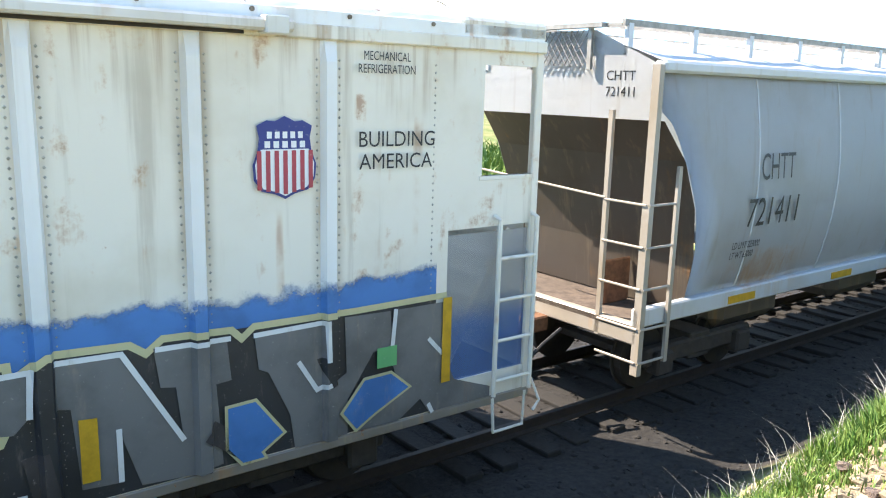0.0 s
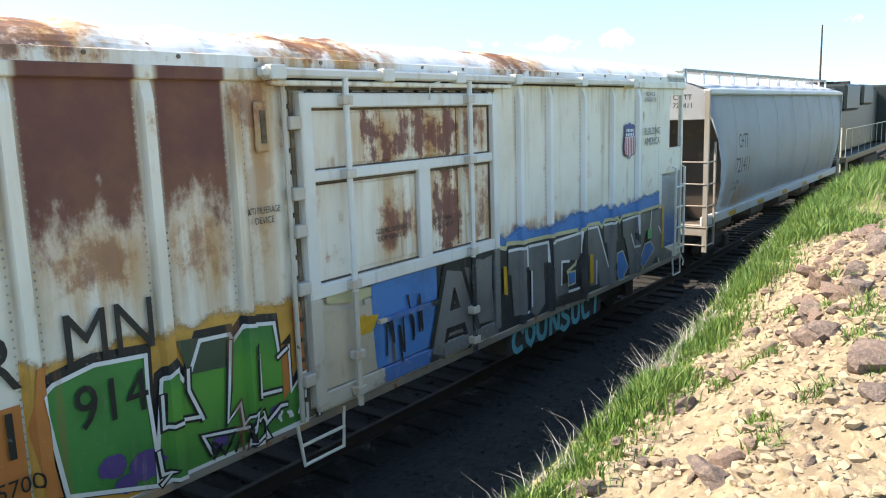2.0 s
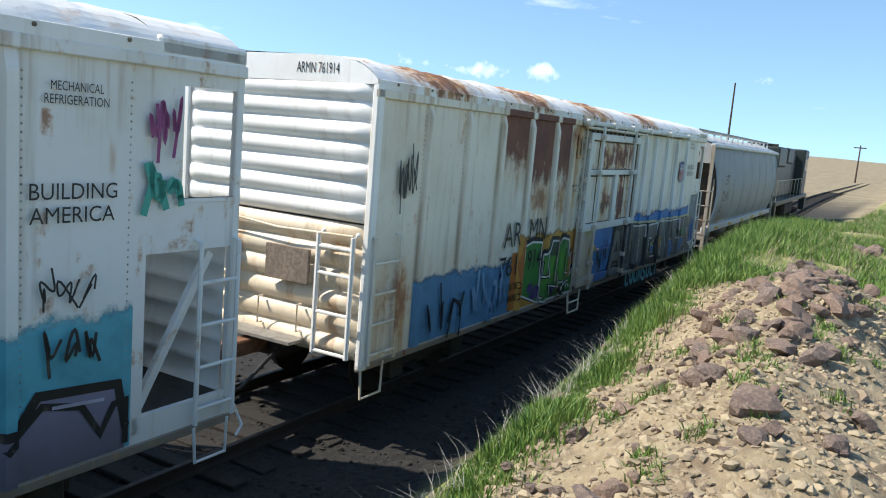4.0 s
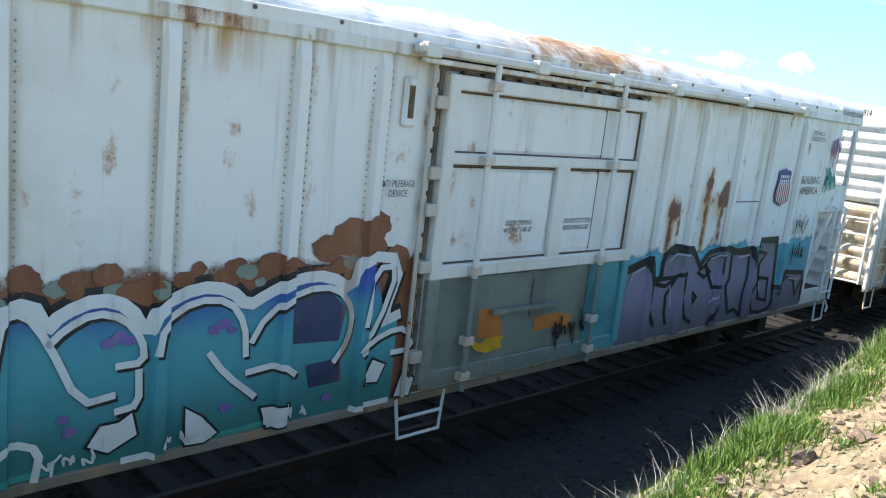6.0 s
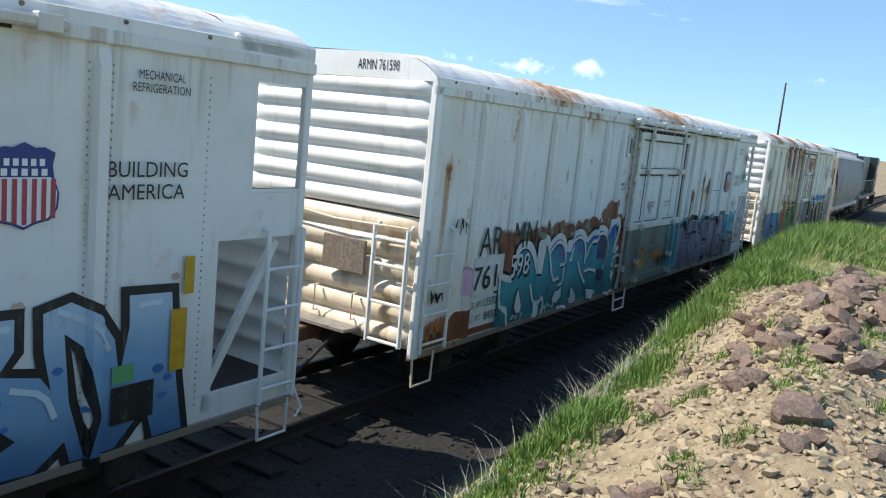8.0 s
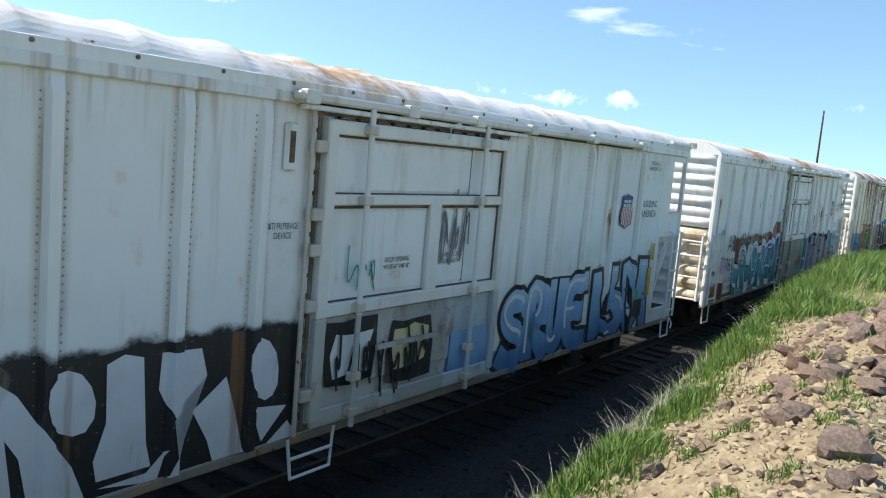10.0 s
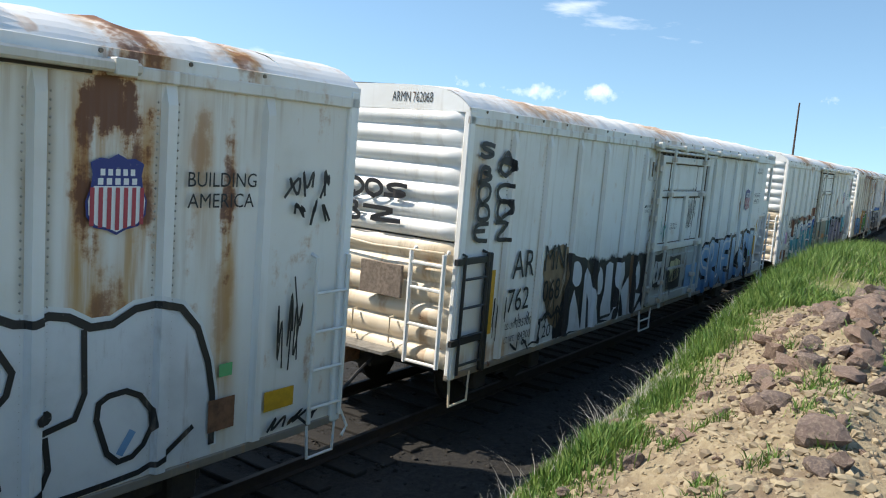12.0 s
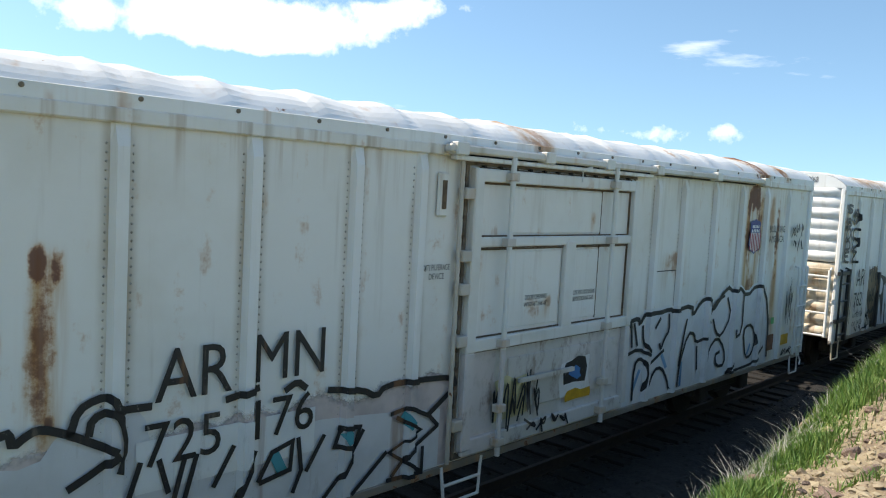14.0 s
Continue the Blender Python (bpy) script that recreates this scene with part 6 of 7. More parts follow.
left = [(-8.2, 1.3), (-7.9, 1.7), (-7.4, 1.75), (-7.1, 1.5), (-6.7, 1.72), (-6.2, 1.85), (-5.75, 1.75), (-5.6, 1.98), (-5.3, 2.12), (-5.0, 2.08), (-4.9, 1.6), (-4.2, 1.6), (-3.5, 1.68), (-2.8, 1.62), (-1.75, 1.5)]
ob = mural(car_d, left, spray_paint("tag_dull_silver", (0.60, 0.60, 0.60), 0.12), 2, "silver letter graffiti with black outline")
rims(ob, [
    [(-5.97, 2.03), (-5.92, 2.04), (-5.90, 1.94), (-5.79, 2.02), (-5.71, 2.03), (-5.54, 1.96), (-5.22, 1.78)],
    [(-5.53, 1.95), (-5.48, 2.12), (-5.35, 2.18), (-5.25, 2.18), (-5.20, 2.07), (-4.95, 2.06)],
    [(-5.40, 1.93), (-5.38, 2.04), (-5.26, 2.08), (-5.18, 2.02), (-5.13, 1.79), (-5.19, 1.63)],
    [(-5.53, 1.57), (-5.38, 1.64), (-5.20, 1.74)],
    [(-4.30, 2.01), (-4.01, 2.06)],
    [(-3.26, 1.93), (-2.85, 1.87), (-2.67, 1.77), (-2.57, 1.87), (-2.14, 1.86), (-1.59, 1.82), (-1.54, 1.72), (-1.95, 1.47)],
    [(-3.73, 2.00), (-3.61, 2.06), (-3.52, 1.99)],
], [(0.06, TAG_BLACK, 7)])
rims(ob, [
    [(-5.02, 1.64), (-5.10, 1.40)],
    [(-4.87, 1.63), (-4.79, 1.37)],
    [(-4.66, 1.61), (-4.74, 1.31)],
    [(-4.56, 1.61), (-4.65, 1.29)],
    [(-4.23, 1.61), (-4.40, 1.32)],
    [(-4.02, 1.52), (-4.19, 1.17)],
    [(-3.98, 1.26), (-3.85, 1.48), (-3.64, 1.54), (-3.66, 1.29), (-3.96, 1.24)],
    [(-3.58, 1.55), (-3.54, 1.26), (-3.62, 1.08)],
    [(-3.30, 1.52), (-3.48, 1.24)],
    [(-3.11, 1.54), (-3.17, 1.39), (-2.93, 1.34), (-2.87, 1.52), (-3.13, 1.56)],
    [(-2.83, 1.48), (-3.08, 1.11), (-3.27, 0.94)],
    [(-2.52, 1.20), (-2.93, 0.89)],
    [(-2.39, 1.52), (-2.05, 1.34), (-2.48, 1.19), (-2.01, 0.89)],
    [(-2.01, 1.15), (-2.01, 0.89), (-2.49, 0.91)],
    [(-2.47, 1.57), (-2.24, 1.60), (-1.93, 1.46), (-1.80, 1.34)],
    [(-1.80, 1.34), (-2.21, 1.14), (-2.43, 0.94)],
], [(0.045, TAG_BLACK, 8)], 0)
rims(ob, [[(-7.95, 1.5), (-7.6, 1.55), (-7.4, 1.3), (-7.7, 1.0)], [(-7.1, 1.5), (-7.2, 1.2), (-7.0, 0.95)], [(-6.6, 1.6), (-6.3, 1.4), (-6.55, 1.2), (-6.2, 0.95)], [(-5.6, 1.5), (-5.5, 1.2), (-5.6, 0.95)]], [(0.055, TAG_BLACK, 5)])
rims(ob, [[(-3.82, 1.45), (-3.74, 1.3)], [(-3.05, 1.5), (-3.0, 1.42)], [(-2.3, 1.52), (-2.2, 1.42)], [(-6.9, 1.3), (-6.8, 1.05)]], [(0.10, TAG_TEAL, 6)], 0)
sheet(car_d, "paint_field", TAG_WHITE, -5.05, -3.4, 1.4, 1.8, 5)
sheet(car_d, "reflector", YELLOW, 7.76, 8.15, 1.14, 1.34, 9, "yellow reflector strip")
sheet(car_d, "card", STICKER, 7.2, 7.35, 1.6, 1.72, 9, "green routing card")
sheet(car_d, "notice", RUSTY, 7.1, 7.4, 1.1, 1.4, 8, "small framed notice plate")
for seed, x, z, w, h, ww in ((61, 7.85, 3.25, 0.7, 0.25, 0.03), (62, 8.0, 3.0, 0.5, 0.2, 0.03), (63, 7.85, 1.6, 0.35, 0.7, 0.02), (64, 7.8, 0.92, 0.8, 0.15, 0.03)):
    scrawl(car_d, x, z, w, h, seed, TAG_BLACK, ww)
paint_door(car_d, [(TAG_CREAM, -0.9, -0.3, 1.25, 1.7), (TAG_WHITE, 0.35, 1.0, 1.3, 1.75), (TAG_BLACK, 0.4, 0.9, 1.45, 1.75), (YELLOW, 0.5, 1.0, 1.22, 1.34), (TAG_BLUE, 0.55, 0.8, 1.5, 1.65)], 7)
scrawl(car_d, -1.0, 1.2, 0.9, 0.5, 65, TAG_BLACK, 0.03, 6, flat=SKIN - 0.09)
scrawl(car_d, -0.4, 0.99, 0.9, 0.15, 66, TAG_BLACK, 0.03, 4, flat=SKIN - 0.105)


# ---- ground ----
def smooth(a, b, v):
    t = np.clip((v - a) / (b - a), 0, 1)
    return t * t * (3 - 2 * t)


def wave(x, y, seed, octaves=5, base=0.5):
    """Cheap rolling noise from crossed sines."""
    r = np.random.RandomState(seed)
    out = np.zeros_like(x, dtype=float)
    amp, f = 1.0, base
    for _ in range(octaves):
        for _ in range(3):
            a, p = r.uniform(0, 6.28), r.uniform(0, 6.28)
            out = out + amp * np.sin((x * math.cos(a) + y * math.sin(a)) * f * 6.28 + p) / 3
        amp, f = amp * 0.52, f * 2.03
    return out


def bank_edge(x):
    return np.interp(x, [-30, 0, 3.8, 7.4, 12, 24, 60], [1.6, 1.6, 1.68, 1.95, 2.25, 2.52, 2.8])


def ground_height(x, y):
    x, y = np.asarray(x, float), np.asarray(y, float)
    yc = np.interp(x, WAY_X, WAY_Y)
    top = np.interp(x, [-60, -10, 0, 3.8, 7.4, 10.6, 16, 24, 32, 45, 120], [1.2, 1.8, 2.0, 1.72, 1.78, 2.1, 2.36, 1.95, 1.1, 0.35, 0.1])
    edge = bank_edge(x)
    toe = np.minimum(yc - 2.35, edge + np.interp(x, [-5, 3, 14, 24], [2.6, 2.6, 2.6, 3.4]))
    bank = smooth(0, 1, (toe - y) / (toe - edge))
    flat = np.interp(x, [-60, 0, 5, 12, 20, 40, 80, 200], [1.6, 2.15, 2.05, 2.1, 2.15, 2.1, 1.6, 1.2])
    plateau = top + (flat - top) * smooth(0.0, 1.7, edge - y)
    mound = 0.66 * np.exp(-((x - 8.3) / 2.3) ** 2 - ((y - 0.8) / 0.8) ** 2) + 0.3 * np.exp(-((x - 4.6) / 2.0) ** 2 - ((y - 0.6) / 1.0) ** 2)
    near = -0.20 + (plateau + mound + 0.20) * bank
    rough = 0.045 * wave(x, y, 3, 5, 0.45) * bank + 0.018 * wave(x, y, 8, 3, 0.9)
    loose = bank * smooth(12, 9, x) * smooth(2.3, 1.6, y - 0.04 * (x - 6)) * smooth(1.0, 3.0, x)
    rough = rough + loose * (0.035 * wave(x, y, 17, 3, 1.3) + 0.030 * np.abs(wave(x, y, 23, 3, 3.1)))
    beyond = np.clip((y - yc - 4.0), 0, None)
    far = -0.20 + 0.9 * smooth(0, 14, beyond) + 6.2 * smooth(22, 75, beyond) + 9 * smooth(70, 600, beyond)
    swell = np.interp(x, [-200, 20, 60, 400], [1.0, 0.75, 0.25, 0.2])
    hills = 14 * smooth(150, 900, np.hypot(x, y)) * (0.55 + 0.45 * np.sin(np.arctan2(y, x) * 9 + 1.0))
    h = np.where(y < yc, near, -0.20 + (far + 0.20) * swell)
    return h + rough + np.where(y < yc - 2, hills * 0.6, hills * 0.7)


def steps(*spans):
    out = [spans[0][0]]
    for a, b, d in spans:
        n = max(1, int(round((b - a) / d)))
        out += [a + (b - a) * (i + 1) / n for i in range(n)]
    return np.array(out)


gx = steps((-3000, -400, 400), (-400, -60, 40), (-60, 0, 3), (0, 3, 0.15), (3, 10.5, 0.055), (10.5, 15, 0.12), (15, 34, 0.25), (34, 80, 2), (80, 400, 20), (400, 3000, 300))
gy = steps((-3000, -400, 400), (-400, -40, 30), (-40, -4, 2), (-4, -1.5, 0.25), (-1.5, -0.6, 0.12), (-0.6, 2.4, 0.05), (2.4, 4.8, 0.1), (4.8, 12, 0.3), (12, 60, 2), (60, 400, 15), (400, 3000, 300))
GX, GY = np.meshgrid(gx, gy, indexing="ij")
GZ = ground_height(GX, GY)
nx, ny = GX.shape
idx = np.arange(nx * ny).reshape(nx, ny)
quads = np.stack([idx[:-1, :-1], idx[1:, :-1], idx[1:, 1:], idx[:-1, 1:]], -1).reshape(-1, 4)
gm = bpy.data.meshes.new("ground")
gm.from_pydata(np.stack([GX, GY, GZ], -1).reshape(-1, 3).tolist(), [], quads.tolist())
gm.shade_smooth()

m = Mat("dirt_grass_and_shaded_cinders", 0.95)
x, y, z = m.xyz()
fine, mid, big = m.noise(14, 8, 0.7), m.noise(2.2, 6, 0.6), m.noise(0.35, 5, 0.6)
soil = m.mix(m.band(mid, 0.4, 0.65), (0.340, 0.270, 0.167), (0.207, 0.152, 0.100))
soil = m.mix(m.band(fine, 0.45, 0.7), soil, (0.422, 0.351, 0.233))
turf = m.mix(m.band(mid, 0.4, 0.62), (0.17, 0.21, 0.045), (0.36, 0.31, 0.16))
dry = m.mix(m.band(big, 0.4, 0.6), (0.22, 0.17, 0.11), (0.30, 0.25, 0.15))
# cinder tone lowered so that it carries the train's shadow too
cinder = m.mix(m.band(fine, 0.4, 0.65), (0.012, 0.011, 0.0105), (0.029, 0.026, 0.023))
wob = m.math("MULTIPLY", m.math("SUBTRACT", mid, 0.5), 1.2)
xw, yw = m.math("ADD", x, m.math("MULTIPLY", wob, 2.0)), m.math("ADD", y, wob)
tilted = m.math("ADD", yw, m.math("MULTIPLY", m.math("SUBTRACT", x, 7.4), -0.05))
bare = m.math("MULTIPLY", m.math("MULTIPLY", m.band(xw, 12.0, 10.0), m.band(tilted, 2.32, 2.0)), m.band(yw, -2.8, -1.6))
c = m.mix(bare, turf, soil)
c = m.mix(m.band(x, 38, 70), c, dry)
hillside = m.mix(m.band(big, 0.42, 0.58), (0.11, 0.15, 0.03), (0.21, 0.20, 0.075))
c = m.mix(m.band(y, 16, 26), c, m.mix(m.band(x, 60, 140), hillside, dry))
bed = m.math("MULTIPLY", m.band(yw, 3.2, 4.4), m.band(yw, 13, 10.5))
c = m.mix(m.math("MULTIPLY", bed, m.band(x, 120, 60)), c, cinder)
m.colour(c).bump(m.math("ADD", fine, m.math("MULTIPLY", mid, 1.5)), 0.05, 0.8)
ground = tagged(new("ground", gm), "tan dirt bank, green verge and cinder track bed darkened for shade", "ground", kind="structure")
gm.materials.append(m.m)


# ---- rocks ----
rock_mat = Mat("basalt_rock", 0.9)
q = rock_mat.noise(6, 7, 0.7)
oi = rock_mat.n.new("ShaderNodeObjectInfo").outputs["Random"]
c = rock_mat.mix(rock_mat.band(oi, 0.2, 0.8), (0.198, 0.133, 0.103), (0.137, 0.103, 0.091))
c = rock_mat.mix(rock_mat.band(q, 0.45, 0.65), c, (0.274, 0.205, 0.152))
rock_mat.colour(c).bump(q, 0.02, 0.8)
clod_mat = Mat("dry_clod", 0.95)
q = clod_mat.noise(9, 6, 0.7)
isl = clod_mat.n.new("ShaderNodeNewGeometry").outputs["Random Per Island"]
c = clod_mat.mix(clod_mat.band(isl, 0.25, 0.75), (0.372, 0.304, 0.198), (0.258, 0.198, 0.133))
clod_mat.colour(clod_mat.mix(clod_mat.band(q, 0.4, 0.7), c, (0.350, 0.285, 0.190))).bump(q, 0.01, 0.6)


def boulder(seed, sub=2):
    r = random.Random(seed)
    bm = bmesh.new()
    bmesh.ops.create_icosphere(bm, subdivisions=sub, radius=1)
    cuts = [(Vector((r.gauss(0, 1), r.gauss(0, 1), r.gauss(0, 1))).normalized(), r.uniform(0.45, 0.8)) for _ in range(9)]
    for v in bm.verts:
        for n, d in cuts:
            over = v.co.dot(n) - d
            if over > 0:
                v.co -= n * over * 0.92
        v.co += 0.07 * Vector((r.gauss(0, 1), r.gauss(0, 1), r.gauss(0, 1)))
        v.co.z *= 0.72
    me = bpy.data.meshes.new("rock")
    bm.to_mesh(me)
    bm.free()
    me.materials.append(rock_mat.m)
    return me


BOULDERS = [boulder(k) for k in range(8)]
rr = random.Random(5)


def put_rock(x, y, size, label="brown basalt rock lying in the loose dirt"):
    ob = new("rock", BOULDERS[rr.randrange(8)])
    ob.matrix_basis = pose(x, y, float(ground_height(x, y)) + size * 0.22, rr.uniform(-25, 25), rr.uniform(-25, 25), rr.uniform(0, 360)) @ Matrix.Diagonal((size * rr.uniform(0.8, 1.3), size * rr.uniform(0.7, 1.1), size * rr.uniform(0.7, 1.05), 1))
    tagged(ob, label, "rock", "rocks on the dirt mound")


for x, y, s in ((6.15, 1.0, 0.20), (7.6, 1.35, 0.19), (8.1, 1.15, 0.22), (9.0, 1.45, 0.24), (9.6, 1.2, 0.22), (8.6, 1.8, 0.17), (7.0, 1.75, 0.14), (6.6, 1.4, 0.13), (5.4, 1.35, 0.10), (5.0, 0.9, 0.11), (7.4, 0.7, 0.15),
                (10.2, 1.0, 0.2), (10.6, 1.5, 0.16), (4.4, 1.5, 0.08), (5.9, 1.8, 0.09), (11.3, 0.9, 0.2), (9.9, 0.6, 0.18)):
    put_rock(x, y - 0.35, s * 0.72)
for _ in range(150):
    x = rr.uniform(3.4, 10.8)
    put_rock(x, rr.gauss(0.95, 0.65) + 0.03 * (x - 8), 0.025 + 0.10 * rr.random() ** 2.5)
for _ in range(110):
    # heaped along the crest of the mound
    x = rr.gauss(8.2, 1.5)
    put_rock(x, rr.gauss(0.85, 0.32), 0.05 + 0.12 * rr.random() ** 2)
put_rock(16.8, 0.55, 0.30, "pale broken concrete lump in the grass")
put_rock(17.6, 0.75, 0.22, "pale broken concrete lump in the grass")
put_rock(30.5, 3.0, 0.3, "pale stone beside the track")


def small_clods(name, label, count, xr, yf, sr, mat, seed):
    r = np.random.RandomState(seed)
    vs, fs = [], []
    ball = bmesh.new()
    bmesh.ops.create_icosphere(ball, subdivisions=1, radius=1)
    ball.verts.index_update()
    unit = np.array([v.co[:] for v in ball.verts])
    tri = [tuple(v.index for v in f.verts) for f in ball.faces]
    ball.free()
    xs = r.uniform(*xr, count)
    ys = yf(xs, r)
    zs = ground_height(xs, ys)
    for x, y, z in zip(xs, ys, zs):
        s = sr[0] + (sr[1] - sr[0]) * r.rand() ** 3
        p = unit * (s * r.uniform(0.65, 1.25, (12, 1))) * r.uniform(0.7, 1.3, 3) + r.normal(0, s * 0.16, (12, 3))
        n = len(vs)
        vs.extend((p * (1, 1, 0.7) + (x, y, z + s * 0.12)).tolist())
        fs.extend([(a + n, b + n, c + n) for a, b, c in tri])
    me = bpy.data.meshes.new(name)
    me.from_pydata(vs, [], fs)
    me.materials.append(mat)
    tagged(new(name, me), label, "gravel", kind="stuff")


small_clods("dirt_clods", "loose pale clods and pebbles on the dirt mound", 11000, (2.2, 11.0), lambda x, r: r.normal(0.8, 0.85, len(x)), (0.006, 0.044), clod_mat.m, 11)
# stone colour deepened to hold the shade beside the train
dark = plain("shaded_ballast_stone", (0.030, 0.027, 0.024), 0.95, vary=0.5)
small_clods("ballast", "crushed stone between and beside the ties, darkened for shade", 6500, (2.0, 32.0), lambda x, r: r.uniform(4.2, 9.8, len(x)), (0.012, 0.05), dark, 12)

# ---- grass ----
gmat = Mat("spring_grass", 0.6)
isl = gmat.n.new("ShaderNodeNewGeometry").outputs["Random Per Island"]
gmat.colour(gmat.mix(gmat.band(isl, 0.0, 1.0), (0.057, 0.148, 0.018), (0.175, 0.255, 0.055)))
gmat.b.inputs["Subsurface Weight"].default_value = 0.0
straw = Mat("dry_straw", 0.8)
isl = straw.n.new("ShaderNodeNewGeometry").outputs["Random Per Island"]
straw.colour(straw.mix(isl, (0.42, 0.36, 0.26), (0.24, 0.19, 0.13)))


def blades(name, label, xs, ys, heights, width, lean, mat, seed):
    """Tapered blades, each of two leaning segments."""
    r = np.random.RandomState(seed)
    n = len(xs)
    zs = ground_height(xs, ys) - 0.01
    a, b = r.uniform(0, 6.28, n), r.uniform(0, 6.28, n)
    w = width * r.uniform(0.6, 1.3, n)
    l = lean * r.uniform(0.2, 1.4, n) * heights
    side = np.stack([np.cos(a) * w, np.sin(a) * w, np.zeros(n)], 1)
    tilt = np.stack([np.cos(b) * l, np.sin(b) * l, np.zeros(n)], 1)
    base = np.stack([xs, ys, zs], 1)
    up = np.stack([np.zeros(n), np.zeros(n), heights], 1)
    v = np.stack([base - side, base + side, base + tilt * 0.35 + up * 0.6 - side * 0.7, base + tilt * 0.35 + up * 0.6 + side * 0.7, base + tilt + up], 1).reshape(-1, 3)
    k = np.arange(n)[:, None] * 5
    quads = (k + [0, 1, 3, 2]).tolist()
    tris = (k + [2, 3, 4]).tolist()
    me = bpy.data.meshes.new(name)
    me.from_pydata(v.tolist(), [], quads + tris)
    me.materials.append(mat)
    tagged(new(name, me), label, "grass", kind="stuff")


gr = np.random.RandomState(21)
n = 85000
xs = -2.5 + 29 * gr.rand(n) ** 1.35
ys = bank_edge(xs) + gr.normal(0.0, 1.0, n) * np.interp(xs, [3, 8, 12, 20], [0.16, 0.18, 0.28, 0.38]) + np.interp(xs, [3, 8, 14, 22], [0.42, 0.40, 0.28, 0.1]) + 0.08 * np.clip(wave(xs, xs * 0, 4, 3, 0.2), -1, 1)
tuft = 0.6 + 0.5 * np.clip(wave(xs, ys, 6, 3, 0.7), -1, 1)
blades("verge_grass", "bright green spring grass along the bank edge", xs, ys, (0.06 + 0.16 * gr.rand(n)) * tuft + 0.26 * smooth(9, 15, xs) * gr.rand(n), 0.006, 0.5, gmat.m, 1)
n = 60000
xs = 9.6 + 26 * gr.rand(n) ** 1.3
ys = bank_edge(xs) - 4.6 * gr.rand(n)
keep = (wave(xs, ys, 9, 3, 0.25) > -0.35) & (xs > 10.8 - 0.6 * (ys - 0.6) + 1.4 * np.exp(-((ys - 1.2) / 0.8) ** 2))
xs, ys = xs[keep], ys[keep]
blades("meadow_grass", "patchy green and straw grass behind the mound", xs, ys, 0.05 + 0.16 * gr.rand(len(xs)), 0.008, 0.7, gmat.m, 2)
n = 5200
xs = 12 + 22 * gr.rand(n)
ys = bank_edge(xs) - 4.6 * gr.rand(n)
blades("dry_grass", "dry straw stalks among the green grass", xs, ys, 0.06 + 0.2 * gr.rand(n), 0.006, 1.0, straw.m, 3)
n = 1500
cx = np.array([3.4, 4.2, 4.9, 5.6, 6.3, 6.5, 6.7, 7.0, 7.3, 7.9, 8.8, 10.4, 11.6, 12.6])[gr.randint(0, 14, n)]
xs = cx + gr.normal(0, 0.2, n)
ys = bank_edge(xs) + 0.58 + gr.normal(0, 0.10, n)
blades("dead_weeds", "grey dead weeds along the edge of the bank", xs, ys, 0.06 + 0.21 * gr.rand(n) ** 2, 0.0028, 1.3, Mat("grey_dead_stalk", 0.9).colour((0.48, 0.45, 0.40)).m, 4)
n = 2600
cx, cy = gr.uniform(3.8, 9.5, 40), gr.normal(0.75, 0.5, 40)
pick = gr.randint(0, 40, n)
xs, ys = cx[pick] + gr.normal(0, 0.05, n), cy[pick] + gr.normal(0, 0.05, n)
blades("dirt_grass_tufts", "small green tufts growing out of the dirt", xs, ys, 0.03 + 0.08 * gr.rand(n), 0.005, 0.8, gmat.m, 5)
n = 16000
xs, ys = gr.uniform(-15, 30, n), 19 + 16 * gr.rand(n)
blades("far_bank_brush", "dark green brush on the bank beyond the track", xs, ys, 0.3 + 0.7 * gr.rand(n) * np.clip(0.5 + wave(xs, ys, 13, 3, 0.1), 0, 1), 0.06, 0.6, gmat.m, 6)

# ---- track ----
track = tagged(new("railway_track"), "single line of worn rails on old timber ties", "railway track", kind="structure")


def rail(y):
    prof = ((-0.07, -0.15), (0.07, -0.15), (0.07, -0.135), (0.012, -0.12), (0.012, -0.04), (0.036, -0.03), (0.036, 0), (-0.036, 0), (-0.036, -0.03), (-0.012, -0.04), (-0.012, -0.12), (-0.07, -0.135))
    bm = bmesh.new()
    prev = None
    for s in np.concatenate([np.arange(-40, 120, 4.0), np.arange(120, 700, 20.0)]):
        mm = on_track(float(s), y, 0.02)
        ring = [bm.verts.new(mm @ Vector((0, a, b))) for a, b in prof]
        if prev:
            for i in range(12):
                bm.faces.new((prev[i], prev[(i + 1) % 12], ring[(i + 1) % 12], ring[i]))
        prev = ring
    part("rail", bm, RAIL_RUST, track, "rusty steel rail with a bright head")
    bm = bmesh.new()
    prev = None
    for s in np.concatenate([np.arange(-40, 120, 4.0), np.arange(120, 700, 20.0)]):
        mm = on_track(float(s), y, 0.024)
        ring = [bm.verts.new(mm @ Vector((0, a, 0))) for a in (-0.03, 0.03)]
        if prev:
            bm.faces.new((prev[0], prev[1], ring[1], ring[0]))
        prev = ring
    part("rail_head", bm, STEEL, track)


rail(-0.755)
rail(0.755)
tie_bm = boxed(-0.115, 0.115, -1.3, 1.3, -0.17, 0.0, bevel=0.012)
tie_me = bpy.data.meshes.new("tie")
tie_bm.to_mesh(tie_me)
tie_bm.free()
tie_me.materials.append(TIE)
for i in range(240):
    ob = new("tie", tie_me)
    ob.parent = track
    r = random.Random(i)
    ob.matrix_basis = on_track(-8 + 0.56 * i, r.uniform(-0.06, 0.06), -0.145 + r.uniform(-0.025, 0.01)) @ pose(0, 0, 0, 0, 0, r.uniform(-2, 2))

